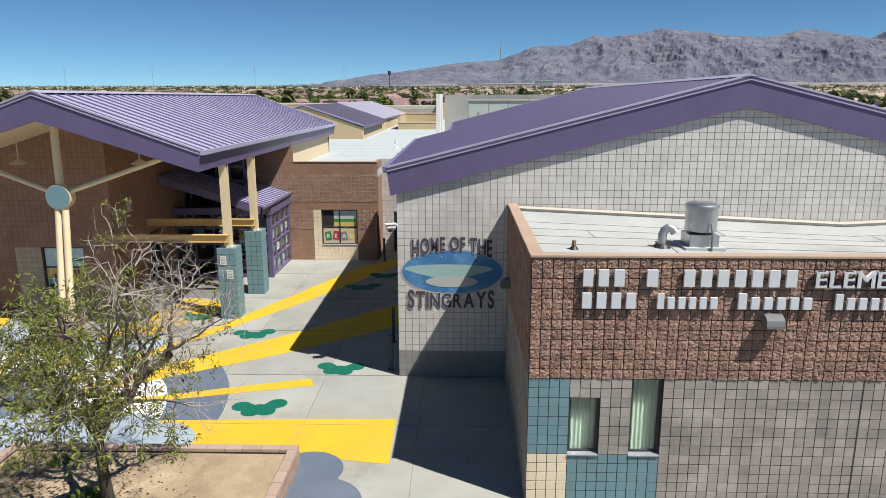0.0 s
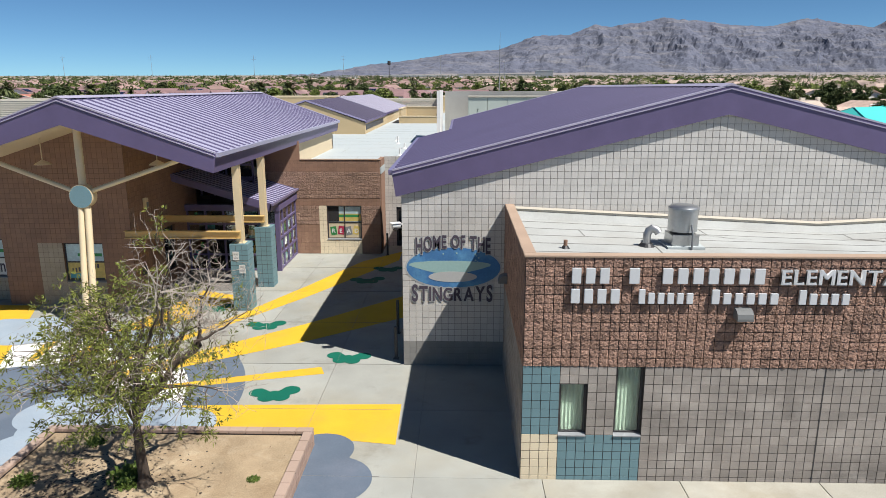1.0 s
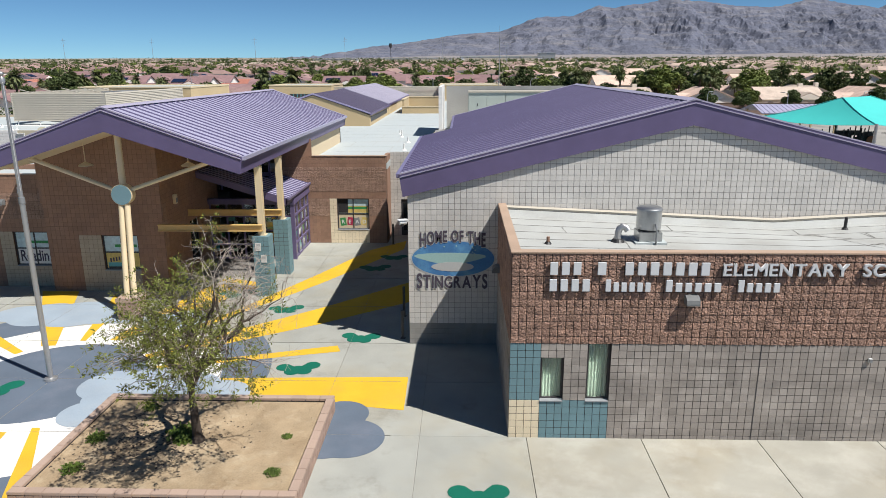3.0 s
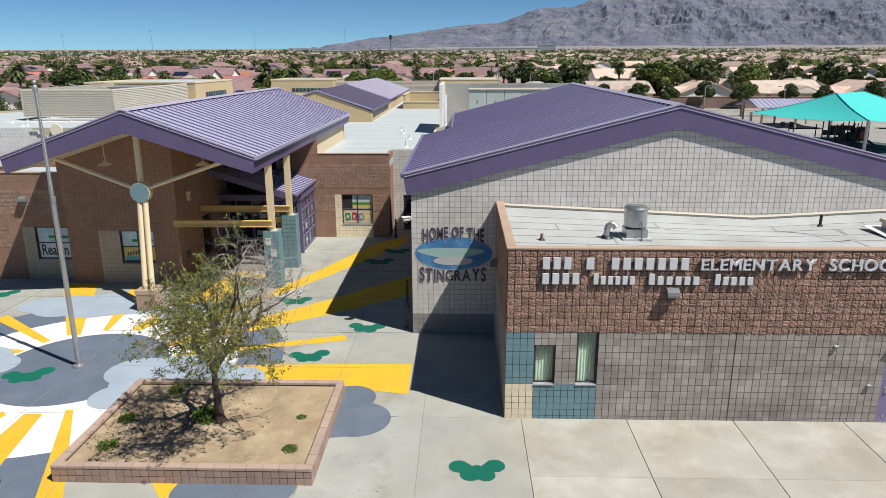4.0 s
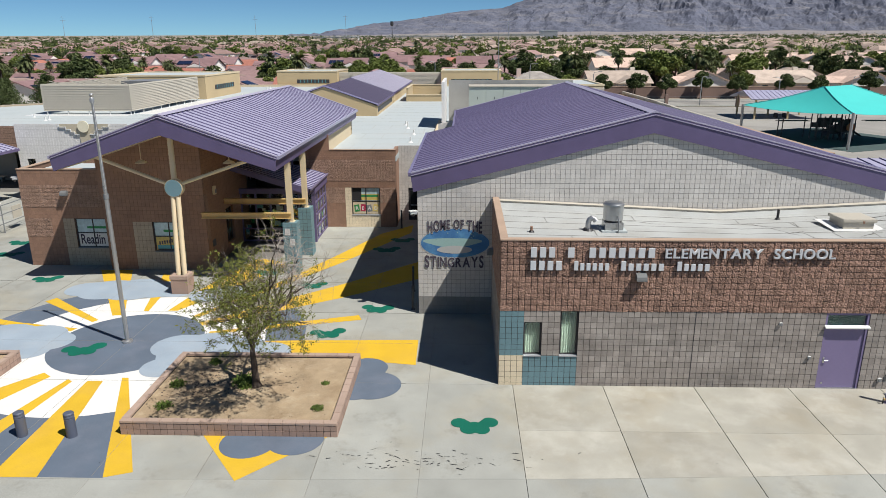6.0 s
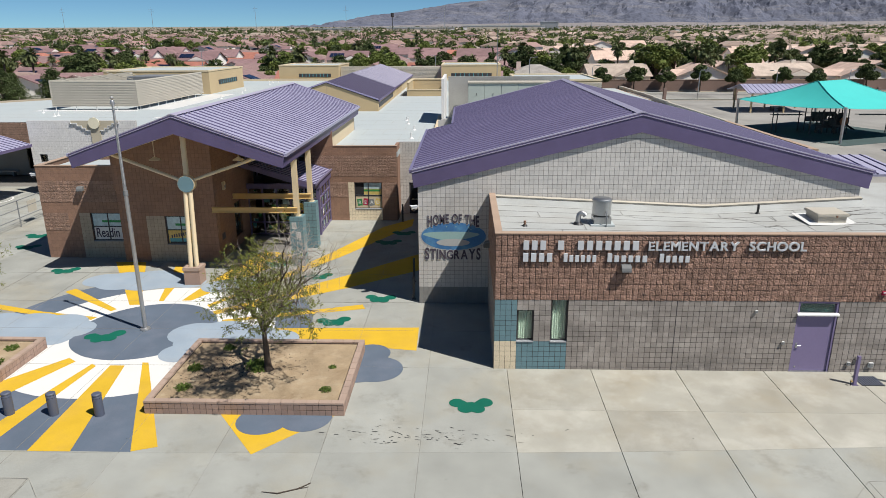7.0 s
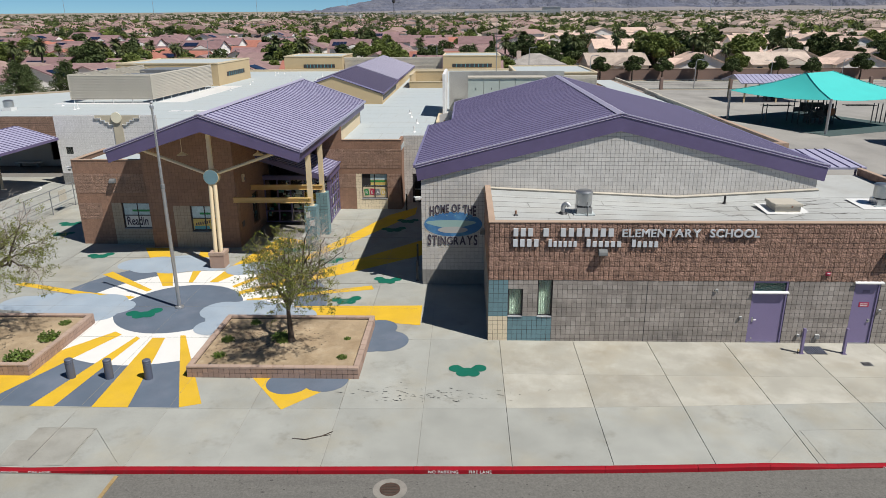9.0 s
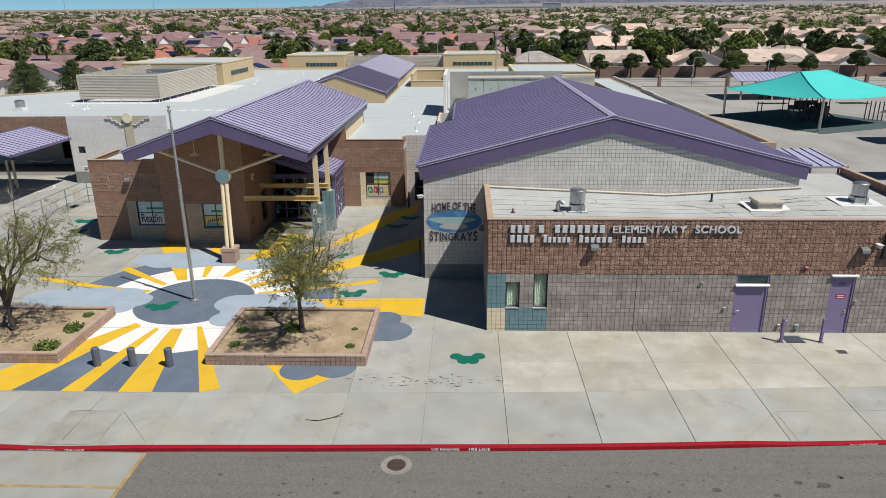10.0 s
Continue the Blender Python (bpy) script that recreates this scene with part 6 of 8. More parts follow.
part("pipe", tube([(0, 0, 0), (0, 0, 0.22)], 0.02, 8), M_BLACK, hose)
part("spout", tube([(0, 0, 0.2), (0, -0.08, 0.18)], 0.025, 8), M_YELLOWBEAM, hose)
for x, y, h in ((-3.45, 6.95, 1.1), (-3.6, 9.3, 1.25), (-5.2, 21.0, 1.2)):
    g = thing("slim_post", "slim dark steel post standing on the pavement", "post", "slim posts", at=(x, y, 0))
    part("shaft", box(-0.05, 0.05, -0.05, 0.05, 0, h, 0.008), M_DARK, g)
    part("foot", box(-0.09, 0.09, -0.09, 0.09, 0, 0.012), M_DARK, g)

# ---------------------------------------------------------------- mural on the gymnasium wall
mural = thing("wall_mural", "blue oval painted on pale blocks with dark plum words", "mural", at=(-1.6, GY - 0.004, 0))

def wall_shape(name, pts, level, mat, label=""):
    bm = bmesh.new()
    face = bm.faces.new([bm.verts.new((x, -0.003 * level, z)) for x, z in pts])
    back = [bm.verts.new((x, -0.003 * level + 0.0025, z)) for x, z in pts]
    vs = list(face.verts)
    for i in range(len(vs)):
        bm.faces.new((vs[i], vs[(i + 1) % len(vs)], back[(i + 1) % len(vs)], back[i]))
    return part(name, bm, mat, mural, label)

def oval(cx, cz, a, b, n=56):
    return [(cx + a * math.cos(2 * math.pi * k / n), cz + b * math.sin(2 * math.pi * k / n)) for k in range(n)]

wall_shape("pale_edge", oval(0.02, 3.22, 1.50, 0.69), 1, M_MURALGREY)
wall_shape("blue_oval", oval(0.02, 3.22, 1.45, 0.64), 2, M_MURALBLUE)
band = [(-1.34 + 2.5 * k / 24, 3.30 - 0.26 * math.sin(math.pi * k / 24) - 0.02) for k in range(25)]
band2 = [(-1.34 + 2.5 * k / 24, 3.30 + 0.10 * math.sin(math.pi * k / 24) ** 0.5 + 0.04) for k in range(25)]
wall_shape("aqua_band", band + band2[::-1], 3, M_MURALAQUA)
wall_shape("pale_lens", oval(0.0, 2.93, 0.75, 0.17, 36), 4, M_MURALGREY)
rnd = random.Random(8)
for k in range(9):
    a, r = rnd.uniform(0.3, 2.8), rnd.uniform(0.6, 0.9)
    wall_shape("bubble", oval(1.2 * r * math.cos(a), 3.28 + 0.55 * r * math.sin(a), 0.025, 0.025, 12), 5, M_MURALAQUA)

def arc_text(body, x0, x1, z, h, sag, big_first=False):
    obs = []
    for ch in body:
        if ch == " ":
            obs.append(None)
            continue
        o = flat_text("mural_letter", ch, 1.0, M_INK, mural, 0.0012, 1, "", 0.03)
        p = flat_text("letter_edge", ch, 1.0, M_MURALGREY, mural, 0.0008, 1, "", 0.065)
        xs = [v.co.x for v in o.data.vertices]
        obs.append((o, p, min(xs), max(xs)))
    total = sum((o[3] - o[2] + 0.1) if o else 0.32 for o in obs)
    k = (x1 - x0) / total
    x = x0
    for i, o in enumerate(obs):
        if not o:
            x += 0.32 * k
            continue
        w = (o[3] - o[2]) * k
        u = (x + w / 2 - (x0 + x1) / 2) / ((x1 - x0) / 2)
        hh = h * (1.0 + 0.35 * u * u)
        for ob, lv in ((o[0], 7), (o[1], 6)):
            ob.rotation_euler, ob.scale = (radians(90), 0, 0), (k, hh / 0.73, 1)
            ob.location = (x - o[2] * k, -0.003 * lv, z + sag * (1 - u * u) - (hh - h) * 0.5)
        x += w + 0.1 * k

arc_text("HOME OF THE", -1.14, 1.19, 3.70, 0.40, 0.16)
arc_text("STINGRAYS", -1.27, 1.28, 2.22, 0.42, -0.05)

# ---------------------------------------------------------------- wing roof equipment
def fan_vent(x, y, s=1.0):
    z = roof_z(x, y)
    v = thing("roof_fan", "galvanised mushroom roof fan on a square curb", "roof fan", "roof fans", at=(x, y, z - 0.01))
    part("curb", box(-0.40 * s, 0.40 * s, -0.40 * s, 0.40 * s, 0, 0.42 * s, 0.01), M_STEEL, v)
    part("curb_flashing", prism([(-0.55 * s, -0.55 * s, 0.015), (0.55 * s, -0.55 * s, 0.015), (0.55 * s, 0.55 * s, 0.015), (-0.55 * s, 0.55 * s, 0.015)], (0, 0, 0.06)), M_WHITEROOF, v)
    part("neck", tube([(0, 0, 0.42 * s), (0, 0, 0.52 * s)], 0.36 * s, 24), M_DARK, v)
    part("drum", tube([(0, 0, 0.50 * s), (0, 0, 1.16 * s)], 0.43 * s, 32), M_STEEL, v, smooth=True)
    part("dome", tube([(0, 0, 1.15 * s), (0, 0, 1.21 * s), (0, 0, 1.27 * s), (0, 0, 1.29 * s)], [0.46 * s, 0.455 * s, 0.38 * s, 0.2 * s], 32), M_STEEL, v, smooth=True)
    part("conduit", tube([(0.1, -0.47 * s, 0.75 * s), (0.12, -0.56 * s, 0.5 * s), (0.12, -0.58 * s, 0.0)], 0.025, 8), M_GREYMETAL, v)
    return v

fan_vent(4.28, 3.3, 0.84)
fan_vent(17.9, 4.5, 0.80)
goose = thing("gooseneck_vent", "galvanised gooseneck roof vent", "roof vent", at=(3.36, 3.15, roof_z(3.36, 3.15) - 0.01))
goose.scale = (0.9, 0.9, 0.95)
part("pipe", tube([(0, 0, 0), (0, 0, 0.32), (0.04, 0, 0.43), (0.13, -0.02, 0.50), (0.24, -0.05, 0.47), (0.30, -0.08, 0.38)], 0.11, 16), M_POLE, goose, smooth=True)
part("boot", tube([(0, 0, 0), (0, 0, 0.10)], [0.24, 0.16], 16), M_BLACK, goose)
hatch = thing("roof_hatch", "cream metal roof hatch on a white patch", "roof hatch", at=(13.35, 4.0, roof_z(13.35, 4.0)))
part("patch", prism([(-1.0, -0.8, 0.01), (0.95, -0.8, 0.01), (0.95, 0.8, 0.085), (-1.0, 0.8, 0.085)], (0, 0, 0.01)), M_WHITE, hatch)
part("curb", box(-0.55, 0.55, -0.5, 0.5, 0.0, 0.28), M_LOUVRE, hatch)
part("lid", box(-0.62, 0.62, -0.57, 0.57, 0.28, 0.40, 0.02), M_LOUVRE, hatch)
part("hasp", box(0.1, 0.16, -0.6, -0.57, 0.26, 0.34), M_BROWN, hatch)
part("patch", prism([(16.8 - 17.9, -0.75, 0), (0.9, -0.75, 0), (0.9, 0.9, 0.08), (-1.1, 0.9, 0.08)], (0, 0, 0.012)), M_WHITE).location = (17.9, 4.5, roof_z(17.9, 4.5) - 0.002)
tagged(bpy.data.objects["patch.001"], "bright white roof patch under the fan", "roof patch", kind="structure")
for x, y, h in ((1.24, 2.7, 0.22), (11.3, 5.5, 0.42)):
    s = thing("vent_pipe", "short dark vent pipe on the flat roof", "vent pipe", "vent pipes", at=(x, y, roof_z(x, y) - 0.01))
    part("pipe", tube([(0, 0, 0), (0, 0, h)], 0.05, 10), M_BLACK if x > 5 else M_BROWN, s)
    part("boot", tube([(0, 0, 0), (0, 0, 0.08)], [0.12, 0.06], 10), M_BLACK, s)
# lapped felt seams
seams = bmesh.new()
rnd = random.Random(3)
def seam(xa, ya, xb, yb, w):
    prism([(xa, ya, roof_z(xa, ya) + 0.002), (xb, yb, roof_z(xb, yb) + 0.002), (xb, yb + w, roof_z(xb, yb + w) + 0.005), (xa, ya + w, roof_z(xa, ya + w) + 0.005)], (0, 0, 0.004), seams)

for k in range(7):
    y = 0.6 + k * 0.86
    for xa, xb in ((0.25, 9.3), (9.3, 15.9), (16.1, WX1 - 0.3)):
        seam(xa, y, xb, y + rnd.uniform(-0.05, 0.05), 0.028)
for k in range(22):
    x, y = rnd.uniform(0.8, 19), 0.62 + 0.86 * rnd.randint(0, 5)
    x2, y2 = x + 0.05 + rnd.uniform(-0.1, 0.1), y + 0.84
    prism([(x, y, roof_z(x, y) + 0.003), (x + 0.03, y, roof_z(x, y) + 0.003), (x2 + 0.03, y2, roof_z(x2, y2) + 0.003), (x2, y2, roof_z(x2, y2) + 0.003)], (0, 0, 0.004), seams)
tagged(part("felt_seams", seams, material("felt_seam", (0.202, 0.202, 0.189), 0.9, 0.3, 2, 20, 0.1)), "dark lapped seams in the roof felt", "roof seam", kind="stuff")

# ---------------------------------------------------------------- entrance canopy structure
pot = thing("column_base", "square tan masonry column base with an open top", "column base", at=(-14.62, 9.02, 0))
pot.scale = (0.9, 0.9, 0.86)
bm = bmesh.new()
for a in ((-0.44, 0.44, -0.44, -0.28), (-0.44, 0.44, 0.28, 0.44), (-0.44, -0.28, -0.28, 0.28), (0.28, 0.44, -0.28, 0.28)):
    box(*a, 0, 0.85, bm=bm)
part("body", bm, M_PLANTER, pot)
bm = bmesh.new()
for a in ((-0.47, 0.47, -0.47, -0.26), (-0.47, 0.47, 0.26, 0.47), (-0.47, -0.26, -0.26, 0.26), (0.26, 0.47, -0.26, 0.26)):
    box(*a, 0.855, 1.05, 0.0, bm=bm)
part("rim", bm, M_PLANTER_CAP, pot)
part("soil", box(-0.27, 0.27, -0.27, 0.27, 0, 0.8), M_BARK, pot)

HY = 9.90
y_column = thing("branching_column", "cream steel branching column with a round teal hub", "column", at=(-14.85, HY, 0))
for s in (-1, 1):
    part("lower_tube", tube([(s * 0.15 + 0.2, -0.82, 0.7), (s * 0.12, 0, 4.6)], 0.115, 16), M_CREAMPAINT, y_column, smooth=True)
part("upper_tube", tube([(0, 0.05, 5.0), (0, 0.1, 7.45)], 0.13, 16), M_CREAMPAINT, y_column, smooth=True)
part("strut", tube([(-0.3, 0.02, 5.05), (-3.75, 0.1, 6.35)], 0.085, 14), M_CREAMPAINT, y_column, smooth=True)
part("strut", tube([(0.3, 0.02, 5.05), (3.95, 0.1, 6.28)], 0.085, 14), M_CREAMPAINT, y_column, smooth=True)
part("hub", tube([(0, -0.16, 4.88), (0, 0.18, 4.88)], 0.42, 36), M_CREAMPAINT, y_column, smooth=True)
part("hub_face", tube([(0, -0.175, 4.88), (0, -0.16, 4.88)], 0.40, 36), material("teal_hub_paint", (0.143, 0.244, 0.277), 0.5, 0.06), y_column, "round teal hub plate")

for k, (y, h) in enumerate(((11.7, 2.68), (15.0, 2.68))):
    p = thing("entrance_pier", "teal scored-block pier carrying a cream steel post" + (" with two pale notices" if k == 0 else ""), "pier", "entrance piers", at=(-10.0, y + 0.35, 0))
    part("core", box(-0.345, 0.345, -0.345, 0.345, 0, h - 0.02), M_MORTAR, p)
    b = Blocks()
    n = int(h / CH)
    for face in range(4):
        u = Vector(((1, 0, 0), (0, 1, 0), (-1, 0, 0), (0, -1, 0))[face])
        nn = Vector(((0, -1, 0), (1, 0, 0), (0, 1, 0), (-1, 0, 0))[face])
        o = nn * 0.345 - u * 0.352
        for c in range(3 if face != 99 else 0):
            for r in range(n):
                b.cell(o, u, nn, c * 0.2347, (c + 1) * 0.2347, r * h / n, (r + 1) * h / n, 0.009)
    tagged(mesh_object("block_facing", b.v, b.f, M_TEAL, p), kind="stuff")
    part("cap", box(-0.355, 0.355, -0.355, 0.355, h - 0.02, h + 0.03, 0.008), M_TEAL, p)
    bm = box(-0.13, 0.13, -0.14, -0.10, h + 0.03, 5.95)
    box(-0.13, 0.13, 0.10, 0.14, h + 0.03, 5.95, bm=bm)
    box(-0.03, 0.03, -0.10, 0.10, h + 0.03, 5.95, bm=bm)
    part("steel_post", bm, M_CREAMPAINT, p)
    part("base_plate", box(-0.2, 0.2, -0.2, 0.2, h + 0.03, h + 0.05), M_CREAMPAINT, p)
    if k == 0:
        for z, x in ((2.25, -0.12), (1.72, 0.1)):
            nt = part("notice", box(x - 0.12, x + 0.12, -0.375, -0.362, z - 0.17, z + 0.17), M_PAPER, p, "pale paper notice")
            for j in range(5):
                part("writing_bar", box(x - 0.09, x + 0.09, -0.378, -0.376, z + 0.11 - j * 0.055, z + 0.125 - j * 0.055), M_GREYMETAL, p)
    bm = box(-4.45, 0.1, -0.10, 0.10, 2.92, 2.95)
    box(-4.45, 0.1, -0.10, 0.10, 3.18, 3.21, bm=bm)
    box(-4.45, 0.1, -0.02, 0.02, 2.95, 3.18, bm=bm)
    beam = part("beam", bm, M_YELLOWBEAM)
    beam.location = (-10.02, y + 0.12, 0)
    beam.name = "cross_beam"
    tagged(beam, "ochre steel beam from the brown wall to the pier", "beam", "cross beams")

for x in (-16.72, -12.46):
    pl = thing("pendant_lamp", "pale metal pendant lamp hanging under the canopy", "lamp", "pendant lamps", at=(x, 10.8, 5.9))
    top = 7.45 - 0.33 * abs(x - CANX) - 5.9
    part("stem", tube([(0, 0, 0.1), (0, 0, top)], 0.02, 8), M_CREAMPAINT, pl)
    part("shade", tube([(0, 0, 0.16), (0, 0, 0.12), (0, 0, 0.03), (0, 0, 0.0)], [0.06, 0.12, 0.28, 0.29], 24, False), M_CREAMPAINT, pl, smooth=True)
    part("bulb", tube([(0, 0, 0.1), (0, 0, -0.02)], [0.05, 0.08], 12), M_WHITE, pl, smooth=True)
lamp2 = thing("wall_lamp", "small cream square wall lamp on the brown wall", "lamp", "wall lamps", at=(-14.44, 13.6, 4.0))
part("housing", box(0, 0.14, -0.12, 0.12, -0.22, 0.22, 0.015), M_CREAMPAINT, lamp2)
part("slots", box(0.14, 0.148, -0.09, 0.09, -0.15, 0.05), M_GREYMETAL, lamp2)

# side window of the hall, facing east
w6 = thing("window_6", "dark-framed side window with pale painted shapes", "window", at=(-14.47, 12.3 + 17 * CW, 3 * CH), kind="structure")
H6 = 10 * CH
part("window_frame", wall_slab(Vector((-0.09, -3 * CW + 0.003, 0.003)), (0, 1, 0), (1, 0, 0), 6 * CW - 0.006, H6 - 0.006, 0.05, [(0.06, 0.58, 0.06, H6 - 0.06), (0.64, 6 * CW - 0.07, 0.06, H6 - 0.06)]), M_DARK, w6)
pane = part("pane", box(-0.125, -0.12, -3 * CW + 0.05, 3 * CW - 0.05, 0.05, H6 - 0.05), M_PGLASS, w6)
pane.visible_shadow = False
# near-black sheet in place of the room's shade
part("room_back", box(-0.5, -0.47, -3 * CW - 0.2, 3 * CW + 0.2, -0.2, H6 + 0.2), M_ROOMSHADE, w6)
rnd = random.Random(17)
for k in range(9):
    y, z = rnd.uniform(-0.45, 0.45), rnd.uniform(0.15, H6 - 0.3)
    part("painted_shape", box(-0.15, -0.145, y - 0.09, y + 0.09, z - 0.12, z + 0.12), (M_PAPER, M_PAINTTEAL)[k % 2], w6)
part("plaque", box(0.0, 0.03, -2.9, -2.45, 0.5, 0.85), M_DARK).location = (-14.46, 12.3 + 17 * CW, 0.6)
tagged(bpy.data.objects["plaque"], "dark bronze plaque on the brown wall", "plaque")

# ---------------------------------------------------------------- glazed entrance
entry = thing("entrance_screen", "purple-framed glazed entrance screen with painted posters", "entrance", at=(0, 0, 0), kind="structure")
EX0, EX1, EY, EYB = -14.44, -10.08, 17.8, 21.27
def rail(a, b, w=0.07):
    """A square bar from a to b."""
    x0, x1 = sorted((a[0], b[0]))
    y0, y1 = sorted((a[1], b[1]))
    z0, z1 = sorted((a[2], b[2]))
    return box(x0 - w / 2, x1 + w / 2, y0 - w / 2, y1 + w / 2, z0 - w / 2, z1 + w / 2)

for k in range(6):
    x = EX0 + 0.04 + (EX1 - EX0 - 0.04) * k / 5
    part("mullion", rail((x, EY, 0.04), (x, EY, 3.15), 0.09 if k < 5 else 0.2), M_PURPLE_TRIM, entry)
for k in range(4):
    y = EY + (EYB - EY) * (k + 1) / 4 - (0.05 if k == 3 else 0)
    part("mullion", rail((EX1, y, 0.04), (EX1, y, 3.15), 0.09), M_PURPLE_TRIM, entry)
for z in (0.06, 0.8, 1.55, 2.3, 3.1):
    part("transom_bar", rail((EX0, EY, z), (EX1, EY, z), 0.085 if z < 3 else 0.3), M_PURPLE_TRIM, entry)
    part("transom_bar", rail((EX1, EY, z), (EX1, EYB, z), 0.087 if z < 3 else 0.28), M_PURPLE_TRIM, entry)
for k in range(5):
    a, b = EX0 + 0.04 + (EX1 - EX0 - 0.04) * k / 5 + 0.05, EX0 + 0.04 + (EX1 - EX0 - 0.04) * (k + 1) / 5 - 0.05
    p = part("pane", box(a, b, EY - 0.004, EY + 0.004, 0.1, 3.0), M_PGLASS, entry)
    p.visible_shadow = False
for k in range(4):
    a, b = EY + (EYB - EY) * k / 4 + 0.05, EY + (EYB - EY) * (k + 1) / 4 - 0.05
    p = part("pane", box(EX1 - 0.004, EX1 + 0.004, a, b, 0.1, 3.0), M_PGLASS, entry)
    p.visible_shadow = False
rnd = random.Random(31)
pal = (M_PAPER, M_PAINTTEAL, M_PAPER, M_PAINTGREEN, M_SKYPAINT, M_PAPER, M_YELLOWBEAM)
for k in range(5):
    a = EX0 + 0.04 + (EX1 - EX0 - 0.04) * (k + 0.5) / 5
    for j in range(7):
        x, z = a + rnd.uniform(-0.22, 0.22), rnd.uniform(0.4, 2.8)
        w, h = rnd.uniform(0.06, 0.2), rnd.uniform(0.1, 0.3)
        part("poster", box(x - w, x + w, EY + 0.03 + 0.004 * j, EY + 0.033 + 0.004 * j, z - h / 2, z + h / 2), pal[rnd.randrange(7)], entry)
for k in range(4):
    a = EY + (EYB - EY) * (k + 0.5) / 4
    for j in range(3):
        y, z = a + rnd.uniform(-0.15, 0.15), (0.5, 1.2, 1.9)[j]
        part("poster", box(EX1 - 0.04 - 0.004 * j, EX1 - 0.037 - 0.004 * j, y - 0.22, y + 0.22, z - 0.18, z + 0.18), pal[(k + j) % 7], entry)
# lobby shade is put into the near-black back and floor
part("lobby_back", box(EX0, EX1, 21.0, 21.1, 0, 3.45), M_ROOMSHADE, entry)
part("lobby_floor", box(EX0, EX1, EY, 21.0, 0.0, 0.01), M_ROOMSHADE, entry)
# clerestory above
part("upper_rail", box(EX0, -11.6, 19.5, 19.62, 4.15, 4.35), M_PURPLE_TRIM, entry)
for k in range(5):
    x = EX0 + 0.1 + 0.66 * k
    part("upper_mullion", box(x, x + 0.09, 19.5, 19.6, 3.4, 6.2), M_PURPLE_TRIM, entry)
part("upper_bar", box(EX0, -11.6, 19.51, 19.59, 4.9, 5.0), M_PURPLE_TRIM, entry)
part("upper_glass", box(EX0, -11.62, 19.54, 19.56, 3.4, 6.6), material("dark_upper_glass", (0.012, 0.012, 0.016), 0.06, 0.1), entry)

shed = thing("entrance_shed_roof", "small purple standing-seam shed roof over the glazed entrance", "roof", kind="structure")
rise = 0.30
ze = 3.50
xw = EX0 + 0.02
seam_roof("slope", "", (xw, 16.4, ze + (-9.95 - xw) * rise), (xw, 21.25, ze + (-9.95 - xw) * rise), (-9.95, 21.25, ze), (-9.95, 16.4, ze), M_LAVENDER, 0.41, parent=shed)
part("front_fascia", prism([(xw, 16.4, ze + (-9.95 - xw) * rise + 0.02), (-9.93, 16.4, ze + 0.02), (-9.99, 16.4, ze - 0.34), (xw, 16.4, ze + (-9.95 - xw) * rise - 0.30)], (0, -0.05, 0)), M_PURPLE_TRIM, shed)
part("eave_fascia", prism([(-9.93, 16.35, ze + 0.02), (-9.99, 16.35, ze - 0.34), (-10.05, 16.35, ze - 0.34), (-9.99, 16.35, ze - 0.0)], (0, 4.9, 0)), M_PURPLE_TRIM, shed)
part("gutter", prism([(-9.92, 16.35, ze + 0.03), (-9.82, 16.35, ze + 0.03), (-9.84, 16.35, ze - 0.08), (-9.93, 16.35, ze - 0.08)], (0, 4.9, 0)), M_PURPLE, shed)

# ---------------------------------------------------------------- west court
rail_fence = thing("railing", "grey tubular steel guard railing along the ramp", "railing", at=(-30.2, 0, 0))
for k in range(6):
    y = 22.3 - 2.9 * k
    part("post", tube([(0, y, 0), (0, y, 1.75)], 0.035, 8), M_GREYMETAL, rail_fence)
for z in (0.6, 1.2, 1.75):
    part("rail", tube([(0, 22.3, z), (0, 7.8, z)], 0.03, 8), M_GREYMETAL, rail_fence)
    part("rail", tube([(0, 22.3, z), (5.75, 22.3, z)], 0.03, 8), M_GREYMETAL, rail_fence)
part("sign_plate", box(-0.02, 0.02, 20.4, 21.3, 0.7, 1.5), M_LOUVRE, rail_fence)

west_canopy = thing("court_canopy", "small lilac standing-seam canopy on cream columns", "canopy")
seam_roof("east_slope", "", (-38.0, 20.5, 4.95), (-38.0, 29.0, 4.95), (-34.5, 28.6, 4.05), (-34.5, 20.5, 4.05), M_LAVENDER, 0.6, parent=west_canopy)
seam_roof("west_slope", "", (-38.0, 20.5, 4.95), (-38.0, 29.0, 4.95), (-42.1, 29.0, 4.05), (-42.1, 20.5, 4.05), M_LAVENDER, 0.6, parent=west_canopy)
part("gable", prism([(-38.0, 20.6, 4.8), (-34.0, 20.6, 3.95), (-42.0, 20.6, 3.95)], (0, 0.06, 0)), M_PURPLE_TRIM, west_canopy)
part("eave_trim", box(-34.55, -34.45, 20.5, 28.6, 3.85, 4.05), M_PURPLE_TRIM, west_canopy)
for y in (21.2, 27.2):
    for dx in (-0.25, 0.25):
        part("column", tube([(-39.3 + dx, y, 0), (-39.3 + dx, y, 4.2)], 0.11, 12), M_CREAMPAINT, west_canopy)
    part("collar", box(-39.75, -38.85, y - 0.25, y + 0.25, 2.4, 3.4, 0.03), material("dark_teal_paint", (0.0252, 0.109, 0.101), 0.5), west_canopy, "dark teal column collar")
bench = thing("court_bench", "pale bench against the shaded wall", "bench", at=(-42.5, 36.4, 0))
part("seat", box(-1.2, 1.2, -0.25, 0.25, 0.42, 0.48, 0.01), M_PALE, bench)
